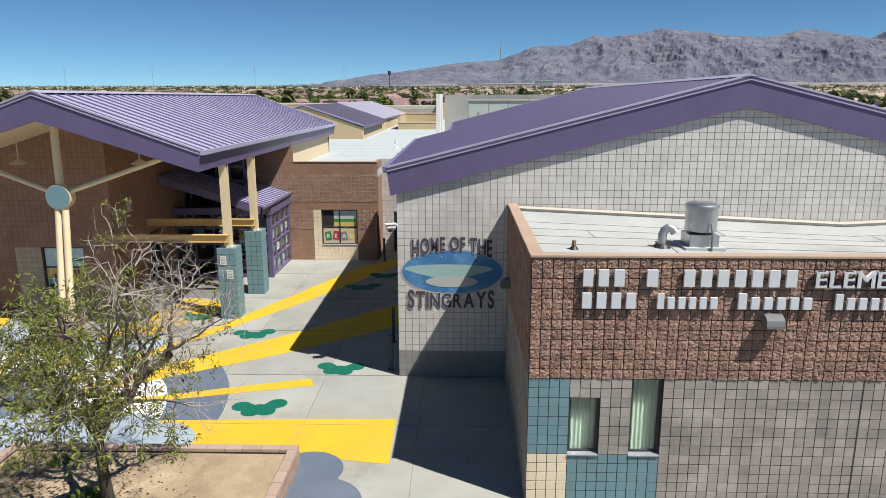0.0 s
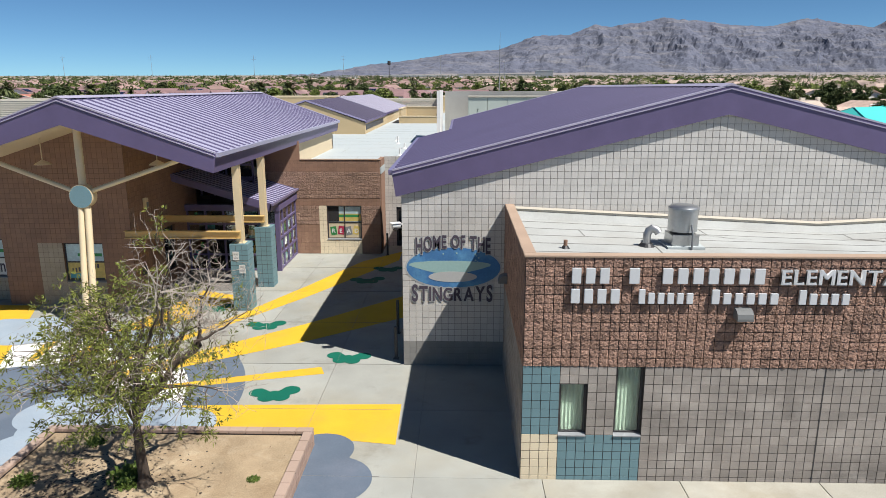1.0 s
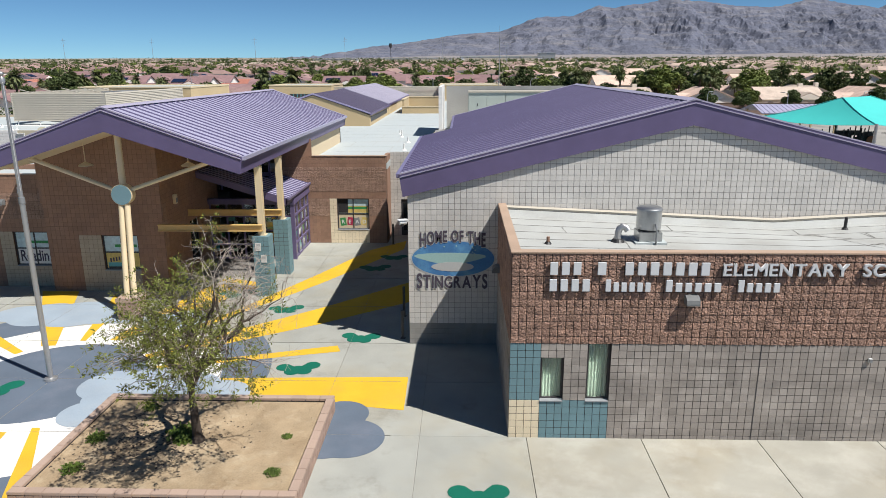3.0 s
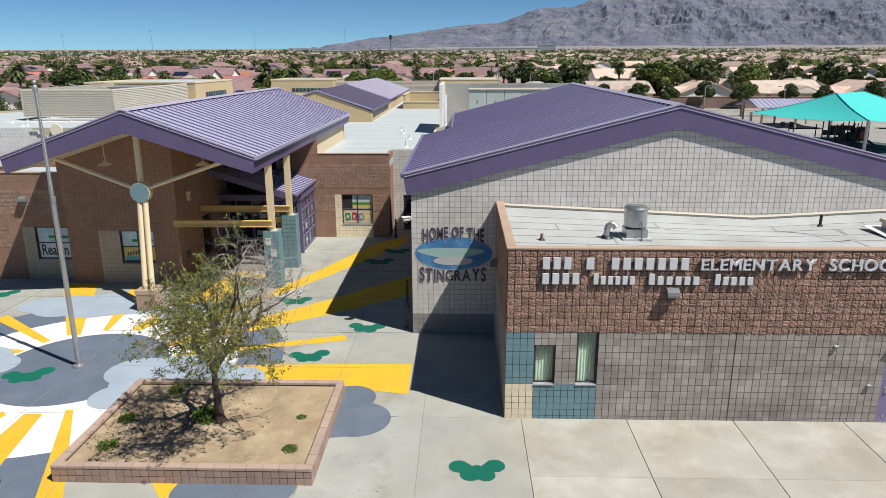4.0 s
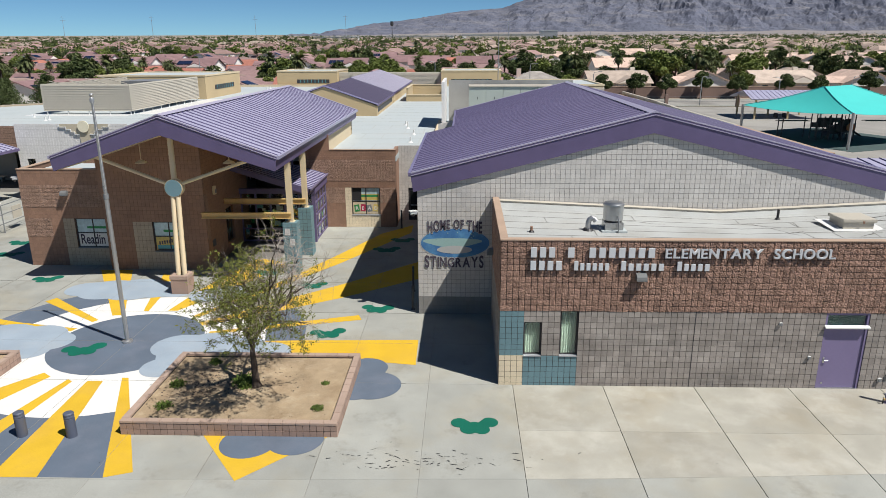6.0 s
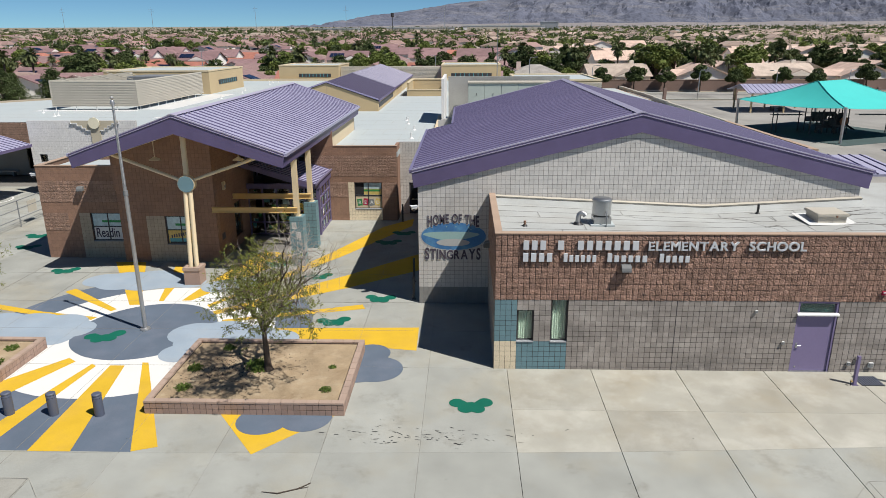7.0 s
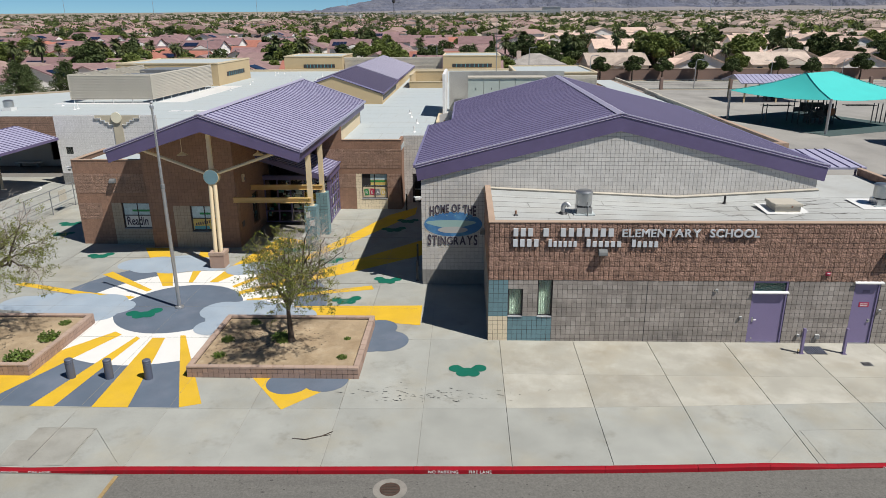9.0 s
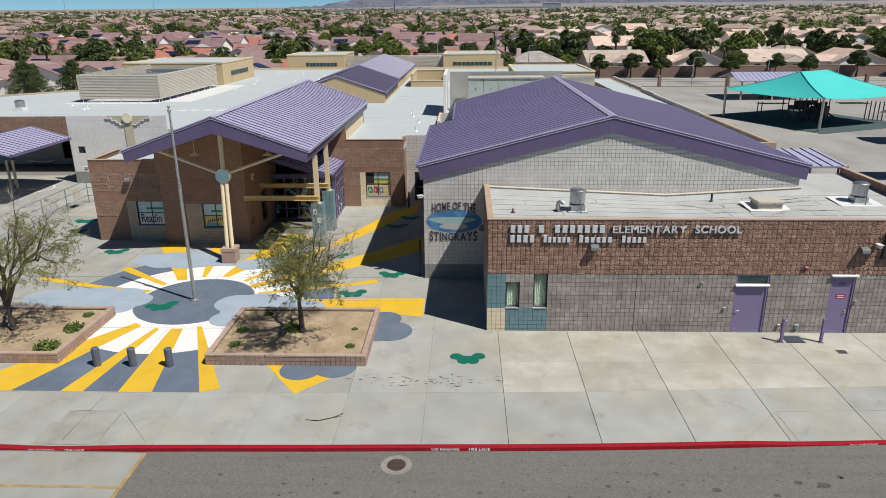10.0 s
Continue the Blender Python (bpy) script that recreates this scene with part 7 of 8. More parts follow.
for x in (-0.9, 0.9):
    part("leg", box(x - 0.05, x + 0.05, -0.2, 0.2, 0, 0.42), M_GREYMETAL, bench)
for k, (c0, c1, r0, r1, x, y) in enumerate(((3, 6, 13, 16, -34.86, 29.0),)):
    window("window_%d" % (7 + k), "small dark-framed window in the court wall", x + c0 * CW, x + c1 * CW, r0 * CH, r1 * CH, y, 1, 1, 0.05, sill=False)

# ---------------------------------------------------------------- main roof equipment
def small_fan(x, y, s):
    v = thing("roof_fan", "galvanised drum fan on the white roof", "roof fan", "roof fans", at=(x, y, ROOF))
    part("curb", box(-0.5 * s, 0.5 * s, -0.5 * s, 0.5 * s, 0, 0.35 * s), M_WHITE, v)
    part("drum", tube([(0, 0, 0.3 * s), (0, 0, 1.0 * s)], 0.5 * s, 20), M_STEEL, v, smooth=True)
    part("dome", tube([(0, 0, 1.0 * s), (0, 0, 1.12 * s)], [0.52 * s, 0.3 * s], 20), M_STEEL, v, smooth=True)

small_fan(-47.5, 42.5, 0.95)
rnd = random.Random(77)
for k in range(26):
    x, y = (rnd.uniform(-9, -4.2), rnd.uniform(25, 48)) if k < 4 else (rnd.uniform(-34, -21), rnd.uniform(60, 96)) if k < 18 else (rnd.uniform(-58, -22), rnd.uniform(34, 47))
    s = thing("vent_pipe", "short white vent pipe on the membrane roof", "vent pipe", "vent pipes", at=(x, y, ROOF))
    part("pipe", tube([(0, 0, 0), (0, 0, rnd.uniform(0.3, 0.6))], 0.06, 8), M_WHITE, s)
    part("boot", tube([(0, 0, 0), (0, 0, 0.1)], [0.18, 0.08], 8), M_WHITE, s)
mast = thing("radio_mast", "thin grey radio mast on the roof", "mast", at=(2.7, 60, ROOF))
part("shaft", tube([(0, 0, 0), (0, 0, 8.3)], [0.06, 0.035], 8), M_GREYMETAL, mast)
part("tip", tube([(0, 0, 8.3), (0, 0, 9.6)], 0.015, 6), M_GREYMETAL, mast)
cabinets = thing("plant_cabinets", "row of pale green-grey metal plant cabinets on the roof", "cabinet", at=(-0.8, 38.0, ROOF))
M_CAB = material("green_grey_cabinet", (0.395, 0.437, 0.395), 0.5, 0.06)
for k in range(5):
    part("cabinet", box(k * 1.45, k * 1.45 + 1.43, 0, 2.2, 0, 3.3, 0.01), M_CAB, cabinets)
    part("cabinet_lid", box(k * 1.45 - 0.02, k * 1.45 + 1.44, -0.08, 2.25, 3.31, 3.42, 0.01), M_LOUVRE, cabinets)
    part("handle", box(k * 1.45 + 0.7, k * 1.45 + 0.74, -0.03, 0, 2.3, 2.5), M_DARK, cabinets)
well = thing("roof_well", "tan stucco roof light well with a pale coping", "roof well", at=(-6.2, 66, ROOF))
for a in ((-2.3, 2.6, 0, 0.25), (-2.3, 2.6, 8, 8.25), (-2.3, -2.05, 0.25, 8), (2.35, 2.6, 0.25, 8)):
    part("wall", box(*a, -0.1, 0.75 if a[2] == 0 else 1.6), M_STUCCO, well)
    part("coping", box(a[0] - 0.05, a[1] + 0.05, a[2] - 0.05, a[3] + 0.05, 0.755 if a[2] == 0 else 1.605, 0.86 if a[2] == 0 else 1.7), M_CREAMPAINT, well)
roof_marks = bmesh.new()
for k in range(4):
    x = -30.6 + k * 1.35
    box(x, x + 0.95, 41.2, 42.4, ROOF + 0.003, ROOF + 0.008, bm=roof_marks)
tagged(part("roof_marking", roof_marks, M_WHITE), "plain white painted bars on the flat roof", "roof marking", kind="structure")
laps = bmesh.new()
for k in range(24):
    y = 24 + k * 3.0
    x0 = -9.4 if y < 34 else -58
    if y < 46:
        box(x0, -3.6, y, y + 0.05, ROOF - 0.01, ROOF + 0.004, bm=laps)
    else:
        box(-34, -21.5, y, y + 0.06, ROOF - 0.01, ROOF + 0.004, bm=laps)
        box(-9.2, -3.6, y, y + 0.06, ROOF - 0.01, ROOF + 0.004, bm=laps)
for k in range(10):
    x, y = -9 + (k % 4) * 1.5, 24 + 3 * (k // 2)
    box(x, x + 0.04, y, y + 3, ROOF - 0.01, ROOF + 0.0035, bm=laps)
tagged(part("membrane_laps", laps, M_GREYROOF), "grey welded laps in the roof membrane", "roof seam", kind="stuff")

# ---------------------------------------------------------------- playground
PA, PB, PC, PD = Vector((41.4, 55.5, 4.0)), Vector((35.1, 70.0, 3.8)), Vector((54.6, 61.4, 4.0)), Vector((48.3, 75.9, 3.8))
shade = thing("shade_sail", "turquoise fabric hip shade canopy on pale steel posts", "shade canopy", at=(0, 0, 0))
mid = (PA + PB + PC + PD) / 4
along = (PC - PA).normalized()
r0, r1 = mid - along * 2.6 + Vector((0, 0, 2.5)), mid + along * 2.0 + Vector((0, 0, 2.6))
def sag(a, b, n=8, s=0.35):
    return [a.lerp(b, k / n) + Vector((0, 0, -s * 4 * (k / n) * (1 - k / n))) for k in range(n + 1)]
def fabric(e0, e1, t0, t1):
    bm = bmesh.new()
    edge = sag(e0, e1)
    n, m = len(edge) - 1, 5
    rows = []
    for j in range(m + 1):
        f = j / m
        rows.append([bm.verts.new(edge[i].lerp(t0.lerp(t1, i / n), f) - Vector((0, 0, 0.25 * math.sin(math.pi * f)))) for i in range(n + 1)])
    for j in range(m):
        for i in range(n):
            bm.faces.new((rows[j][i], rows[j][i + 1], rows[j + 1][i + 1], rows[j + 1][i]))
    bmesh.ops.remove_doubles(bm, verts=bm.verts, dist=0.01)
    up = bmesh.ops.solidify(bm, geom=bm.faces[:], thickness=0.02)
    return bm
for e0, e1, t0, t1 in ((PA, PC, r0, r1), (PC, PD, r1, r1 + Vector((0.01, 0, 0))), (PD, PB, r1, r0), (PB, PA, r0, r0 + Vector((0.01, 0, 0)))):
    part("fabric_panel", fabric(e0, e1, t0, t1), M_SHADE, shade, smooth=True)
for p in (PA, PB, PC, PD):
    out = (p - mid)
    out.z = 0
    out = out.normalized() * 0.35
    part("post", tube([(p.x - out.x * 0.3, p.y - out.y * 0.3, 0), (p.x, p.y, p.z + 0.1)], 0.16, 12), M_POLE, shade)
for p, t in ((PA, r0), (PB, r0), (PC, r1), (PD, r1)):
    part("hip_strap", tube([p.lerp(t, k / 6) + Vector((0, 0, 0.05 - 0.25 * math.sin(math.pi * k / 6))) for k in range(7)], 0.035, 6), M_SHADE, shade)

def quad(a, b, z):
    return [(mid.x + along.x * u * a + -along.y * w * b, mid.y + along.y * u * a + along.x * w * b, z) for u, w in ((-1, -1), (1, -1), (1, 1), (-1, 1))]
# surface colour is darkened to deepen the shade beneath the sail
tagged(part("play_surface", prism(quad(8.2, 9.2, -0.01), (0, 0, 0.03)), M_SHADED_RUBBER), "rubber playground surface with the sail's shade in its dark colour", "ground", kind="structure")
play = thing("climbing_frame", "dark steel climbing frame with decks and a slide", "climbing frame", at=(mid.x, mid.y, 0.02))
rnd = random.Random(9)
M_PLAYSTEEL = material("dark_play_steel", (0.03, 0.035, 0.04), 0.5, 0.1)
for i in range(4):
    for j in range(3):
        x, y = -3 + i * 1.5, -2 + j * 1.6
        part("post", tube([(x, y, 0), (x, y, 2.6 + 0.5 * ((i + j) % 2))], 0.07, 8), M_PLAYSTEEL, play)
for i in range(14):
    x, y, h = rnd.uniform(-1.9, 1.9), rnd.uniform(-1.6, 1.3), rnd.uniform(1.7, 3.3)
    part("post", tube([(x, y, 0), (x, y, h)], 0.06, 8), M_PLAYSTEEL, play)
    part("panel", box(x - 0.45, x + 0.45, y - 0.03, y + 0.03, h - 1.3, h - 0.6, 0.01), M_PLAYSTEEL, play)
for x, y, z in ((-2.2, -1.2, 1.1), (-0.7, 0.4, 1.5), (0.8, -1.2, 0.9), (0.8, 0.4, 1.5)):
    part("deck", box(x - 0.75, x + 0.75, y - 0.8, y + 0.8, z, z + 0.06), M_PLAYSTEEL, play)
    part("rail", box(x - 0.75, x + 0.75, y + 0.76, y + 0.8, z + 0.35, z + 0.95), M_PLAYSTEEL, play)
part("slide", prism([(1.6, -0.2, 1.5), (1.6, 0.8, 1.5), (3.6, 0.8, 0.25), (3.6, -0.2, 0.25)], (0, 0, 0.06)), M_PLAYSTEEL, play)
part("tube_panel", tube([(1.0, -2.1, 1.6), (1.0, -2.0, 1.6)], 0.5, 18), material("rust_orange_plastic", (0.252, 0.084, 0.0252), 0.5), play, "orange round panel")
for x0, x1 in ((-7.0, -3), (3.6, 7.6)):
    part("ladder_rail", tube([(x0, -0.4, 2.2), (x1, -0.4, 2.2)], 0.05, 6), M_PLAYSTEEL, play)
    part("ladder_rail", tube([(x0, 0.5, 2.2), (x1, 0.5, 2.2)], 0.05, 6), M_PLAYSTEEL, play)
    for k in range(5):
        x = x0 + (x1 - x0) * (k + 0.5) / 5
        part("rung", tube([(x, -0.4, 2.2), (x, 0.5, 2.2)], 0.03, 6), M_PLAYSTEEL, play)
for x, n in ((-7.0, 2), (7.2, 5)):
    for k in range(n):
        part("post", tube([(x + 0.45 * k, -0.4 - 0.2 * k, 0), (x + 0.45 * k, -0.4 - 0.2 * k, 2.5)], 0.07, 8), M_PLAYSTEEL, play)

shelter = thing("picnic_shelter", "small lilac-roofed picnic shelter on brown posts", "shelter", at=(50, 93, 0))
for s in (-1, 1):
    seam_roof("slope", "", (-6, 0, 4.3), (6, 0, 4.3), (6.3, s * 4.6, 3.2), (-6.3, s * 4.6, 3.2), M_LAVENDER, 0.8, parent=shelter)
for x in (-5.2, 0, 5.2):
    for y in (-3.6, 3.6):
        part("post", box(x - 0.12, x + 0.12, y - 0.12, y + 0.12, 0, 3.35), M_STUCCO, shelter)
for x, y, w, d, h in ((50.5, 48.5, 5.0, 2.4, 3.0), (41.2, 30.5, 5.4, 1.6, 3.3)):
    s2 = thing("yard_shelter", "lilac-roofed yard shelter on grey steel posts", "shelter", "yard shelters", at=(x, y, 0))
    for s in (-1, 1):
        seam_roof("slope", "", (-w, 0, h + 0.9), (w, 0, h + 0.9), (w, s * d, h), (-w, s * d, h), M_LAVENDER, 0.8, parent=s2)
    for px in (-w + 0.7, w - 0.7):
        part("post", tube([(px, 0, 0), (px, 0, h + 0.8)], 0.13, 10), M_POLE, s2)
table = thing("picnic_table", "dark picnic table under the shelter", "table", at=(50, 92, 0))
part("tabletop", box(-0.9, 0.9, -0.38, 0.38, 0.70, 0.75, 0.01), M_DARK, table)
for s in (-1, 1):
    part("seat", box(-0.9, 0.9, s * 0.75 - 0.14, s * 0.75 + 0.14, 0.42, 0.46, 0.01), M_DARK, table)
    part("leg", box(s * 0.7 - 0.05, s * 0.7 + 0.05, -0.7, 0.7, 0, 0.7), M_DARK, table)

# fence, street, perimeter wall and lamps beyond the yard
fence = thing("yard_fence", "thin steel fence with brown block piers along the yard", "fence", at=(0, 112.6, 0))
for k in range(12):
    x = 24 + k * 13.5
    part("pier", box(x - 0.3, x + 0.3, -0.3, 0.3, 0, 2.3, 0.03), M_FENCEWALL, fence)
for z in (0.15, 1.0, 1.85):
    part("rail", box(24, 172, -0.02, 0.02, z, z + 0.05), M_GREYMETAL, fence)
tagged(part("far_street", box(-400, 420, 117, 131, -0.3, -0.10), M_YARD), "grey asphalt street behind the school", "road", kind="structure")
for y0, y1 in ((114.5, 117), (131, 133.4)):
    tagged(part("far_pavement", box(-400, 420, y0, y1, -0.3, -0.02), M_CONCRETE), "pale concrete pavement beside the street", "pavement", kind="structure")
tagged(part("perimeter_wall", box(14, 420, 138.0, 138.3, -0.2, 2.3), M_FENCEWALL), "brown block wall behind the street", "wall", kind="structure")
tagged(part("perimeter_wall_cap", box(14, 420, 137.95, 138.35, 2.3, 2.4), M_CAP), "tan coping on the brown block wall", "trim", kind="structure")
tagged(part("garden_wall", box(-160, 14, 113.0, 113.25, -0.2, 2.2), M_FENCEWALL), "brown block garden wall behind the school", "wall", kind="structure")

def street_lamp(x, y, h, s=1):
    l = thing("street_lamp", "pale steel street lamp with a short arm", "street lamp", "street lamps", at=(x, y, land(x, y)))
    part("pole", tube([(0, 0, 0), (0, 0, h - 0.4), (0.15 * s, 0, h), (1.3 * s, -0.2, h + 0.1)], [0.1, 0.07, 0.06, 0.05], 8), M_POLE, l)
    part("lamp_head", box(1.2 * s - 0.35, 1.2 * s + 0.35, -0.35, -0.05, h + 0.05, h + 0.17, 0.02), M_GREYMETAL, l)
for x, y, h, s in ((45, 116, 5.6, 1), (74, 116, 5.6, 1), (60, 116, 5.4, -1), (24, 116, 6.5, 1), (-58, 128, 9.5, 1), (-8, 142, 8, -1), (12, 120, 8, 1), (100, 116, 6, 1), (30, 180, 9, 1)):
    street_lamp(x, y, h, s)

# ---------------------------------------------------------------- suburb
ROOFS_WEST = [material("terracotta_tiles_%s" % n, c, 0.85, 0.22, 0.5, 4.0, 0.5, piece=0.14) for n, c in (("plum", (0.215, 0.130, 0.130)), ("red", (0.33, 0.130, 0.092)), ("rose", (0.25, 0.160, 0.152)), ("brown", (0.25, 0.175, 0.150)))]
ROOFS_EAST = [material("clay_tiles_%s" % n, c, 0.85, 0.25, 0.5, 4.0, 0.5, piece=0.1) for n, c in (("peach", (0.56, 0.41, 0.33)), ("sand", (0.42, 0.34, 0.28)), ("pink", (0.52, 0.38, 0.31)), ("grey", (0.30, 0.275, 0.25)))]
WALLS = [material("house_stucco_%s" % n, c, 0.9, 0.06, 0.3, 5, 0.1) for n, c in (("cream", (0.74, 0.66, 0.56)), ("white", (0.80, 0.77, 0.72)), ("pink", (0.62, 0.48, 0.41)))]
M_HGLASS = material("house_window", (0.05, 0.06, 0.07), 0.15, 0.2)
M_SOLAR = material("solar_panel", (0.012, 0.018, 0.045), 0.2, 0.2)


def make_house(kind, roof, wall, seed):
    """A one-storey suburban house at the origin, moved and copied later."""
    rnd = random.Random(seed)
    h = thing("house", "stucco suburban house with a clay tile roof", "house", "suburban houses")
    W, D, E = rnd.uniform(5.8, 7.6), rnd.uniform(5.0, 6.4), 2.9 if kind != 2 else 5.4
    bm = box(-W, W, -D, D, -0.5, E)
    box(-W * 0.2, W * 0.75, -D - 2.2, -D, -0.5, E, bm=bm)
    part("wall", bm, wall, h)
    o, rise = 0.5, 0.42 * D
    bm = bmesh.new()
    if kind == 0:
        prism([(-W - o, -D - o, E), (W + o, -D - o, E), (W + o, D + o, E), (-W - o, D + o, E)], (0, 0, 0.12), bm)
        r = [(-W + D * 0.9, 0, E + rise), (W - D * 0.9, 0, E + rise)]
        c = [bm.verts.new(p) for p in ((-W - o, -D - o, E + 0.12), (W + o, -D - o, E + 0.12), (W + o, D + o, E + 0.12), (-W - o, D + o, E + 0.12), *r)]
        for idx in ((0, 1, 5, 4), (1, 2, 5), (2, 3, 4, 5), (3, 0, 4)):
            bm.faces.new([c[i] for i in idx])
    else:
        prism([(-W - o, -D - o, E - 0.15), (-W - o, 0, E + rise), (-W - o, D + o, E - 0.15), (-W - o, D + o, E - 0.3), (-W - o, 0, E + rise - 0.2), (-W - o, -D - o, E - 0.3)], (2 * W + 2 * o, 0, 0), bm)
        part("gable_wall", prism([(-W, -D, E - 0.05), (-W, 0, E + rise - 0.22), (-W, D, E - 0.05)], (2 * W, 0, 0)), wall, h)
    x0, x1 = -W * 0.2 - 0.4, W * 0.75 + 0.4
    prism([(x0, -D - 2.7, E - 0.1), ((x0 + x1) / 2, -D - 2.7, E + (x1 - x0) * 0.2), (x1, -D - 2.7, E - 0.1)], (0, D * 0.8 + 2.7, 0), bm)
    part("roof", bm, roof, h)
    g = bmesh.new()
    prism([(x0 + 0.4, -D - 2.24, E - 0.1), ((x0 + x1) / 2, -D - 2.24, E + (x1 - x0) * 0.2 - 0.3), (x1 - 0.4, -D - 2.24, E - 0.1)], (0, -0.5, 0), g)
    part("gable", g, wall, h)
    for k in range(4):
        x = (-0.85 + 0.38 * k) * W
        y = -D - 0.02 if x < -W * 0.25 else -D - 2.22
        part("window", box(x, x + 1.3, y - 0.02, y + 0.03, 0.9, 2.2), M_HGLASS, h)
    part("window", box(W - 0.02, W + 0.03, -1.2, 0.6, 0.9, 2.2), M_HGLASS, h)
    if kind == 2:
        for k in range(3):
            part("window", box(-W * 0.7 + k * W * 0.6, -W * 0.7 + k * W * 0.6 + 1.4, -D - 0.04, -D + 0.01, 3.6, 4.8), M_HGLASS, h)
    if seed % 3 == 0:
        part("chimney", box(W * 0.55, W * 0.55 + 1.1, D * 0.2, D * 0.2 + 0.8, E, E + rise + 0.7), wall, h)
    if seed % 4 == 1:
        s = 0.36 * D / (D + 0.55)
        for k in range(4):
            y0, y1 = -D * 0.80, -D * 0.35
            zz = lambda y: E + 0.02 + (D + o + y) * rise / (D + o)
            part("solar_panel", prism([(-W * 0.9 + k * 1.15, y0, zz(y0)), (-W * 0.9 + k * 1.15 + 1.05, y0, zz(y0)), (-W * 0.9 + k * 1.15 + 1.05, y1, zz(y1)), (-W * 0.9 + k * 1.15, y1, zz(y1))], (0, 0, 0.1)), M_SOLAR, h)
    return h


models = {}
for side, roofs in (("w", ROOFS_WEST), ("e", ROOFS_EAST)):
    models[side] = [make_house((1, 1, 1, 0, 2, 1)[k], roofs[(0, 1, 2, 3, 0, 2)[k]], WALLS[(1, 0, 1, 2, 1, 1)[k]], 3 * k + (1 if side == "w" else 2) + k % 2) for k in range(6)]
used = set()


def place_house(side, k, x, y, turn):
    ob = models[side][k]
    m = pose(x, y, land(x, y) + 0.15, 0, 0, turn)
    if (side, k) in used:
        return copy_thing(ob, m)
    used.add((side, k))
    ob.matrix_basis = m
    return ob


rnd = random.Random(123)
spots = []
row = 0
y = 124.0
while y < 345:
    x = -0.72 * (y + 40) - 10 + rnd.uniform(0, 8)
    while x < 0.74 * (y + 40):
        east = x > 12 + 0.10 * (y - 120) + rnd.gauss(0, 4)
        jy = y + rnd.uniform(-2, 2) + (27 if east else 0)
        if not (x > 10 and jy < 149) and rnd.random() < 0.96:
            spots.append((x, jy, east))
        x += rnd.uniform(15, 18) if not east else rnd.uniform(17, 21)
    y += 18 if row % 2 == 0 else 24
    row += 1
for k in range(1, 4):
    spots.append((-94 - 3 * k, 100 - 20 * k, False))
for i, (x, y, east) in enumerate(spots):
    place_house("e" if east else "w", rnd.choice((0, 1, 1, 2, 2, 3, 3, 5)) if y < 190 else rnd.randrange(6), x, y, rnd.choice((0, 0, 90, 90, -90, 180)) + rnd.gauss(0, 2))
for k, x, y, turn in ((0, -82.5, 109, 90), (5, -74.5, 113, 90), (2, -95, 112, 0)):
    place_house("w", k, x, y, turn)
for (side, k), ob in [((s, j), models[s][j]) for s in models for j in range(6)]:
    if (side, k) not in used:
        place_house(side, k, -150 + 20 * k + (300 if side == "e" else 0), 428, 0)

# far houses, too small to tell apart singly
def far_suburb(name, roofs, x_of, n, y0, y1, seed):
    rnd = random.Random(seed)
    rv, rf, wv, wf = [], [], [], []
    for _ in range(n):
        y = y0 + (y1 - y0) * rnd.random() ** 0.8
        x = x_of(y, rnd)
        z = land(x, y)
        W, D, E = rnd.uniform(6, 8), rnd.uniform(5.5, 7), rnd.choice((3.0, 3.0, 5.2))
        if rnd.random() < 0.5:
            W, D = D, W
        k = len(wv)
        wv += [(x - W, y - D, z), (x + W, y - D, z), (x + W, y + D, z), (x - W, y + D, z), (x - W, y - D, z + E), (x + W, y - D, z + E), (x + W, y + D, z + E), (x - W, y + D, z + E)]
        wf += [(k, k + 1, k + 5, k + 4), (k + 1, k + 2, k + 6, k + 5), (k + 3, k, k + 4, k + 7), (k + 2, k + 3, k + 7, k + 6)]
        k = len(rv)
        o, r = 0.6, 2.3
        rv += [(x - W - o, y - D - o, z + E), (x + W + o, y - D - o, z + E), (x + W + o, y + D + o, z + E), (x - W - o, y + D + o, z + E)]
        rv += [(x - W * 0.5, y, z + E + r), (x + W * 0.5, y, z + E + r)] if rnd.random() < 0.5 else [(x, y - D * 0.95, z + E + r), (x, y + D * 0.95, z + E + r)]
        if abs(rv[-1][1] - rv[-2][1]) < 0.01:
            rf += [(k, k + 1, k + 5, k + 4), (k + 1, k + 2, k + 5), (k + 2, k + 3, k + 4, k + 5), (k + 3, k, k + 4)]
        else:
            rf += [(k, k + 1, k + 4), (k + 1, k + 2, k + 5, k + 4), (k + 2, k + 3, k + 5), (k + 3, k, k + 4, k + 5)]
        rf.append((k + 3, k + 2, k + 1, k))
    t = thing(name, "distant suburb of tile-roofed stucco houses", "houses", kind="stuff")
    tagged(mesh_object("roofs", rv, rf, roofs, t), kind="stuff")
    tagged(mesh_object("walls", wv, wf, WALLS[seed % 3], t), kind="stuff")

wide = lambda y, r: r.uniform(-0.72, 0.1) * (y + 40)
wide_e = lambda y, r: r.uniform(0.02, 0.74) * (y + 40)
M_FARROOF = [material("far_tiles_%s" % n, c, 0.85, 0.2, 0.02, 0.4, 0, piece=0.25) for n, c in (("mauve", (0.26, 0.17, 0.15)), ("tan", (0.29, 0.235, 0.19)), ("peach", (0.33, 0.25, 0.205)))]
far_suburb("far_suburb", M_FARROOF[0], wide, 420, 350, 800, 1)
far_suburb("far_suburb", M_FARROOF[1], wide, 420, 600, 1700, 2)
far_suburb("far_suburb", M_FARROOF[2], wide_e, 420, 350, 900, 3)
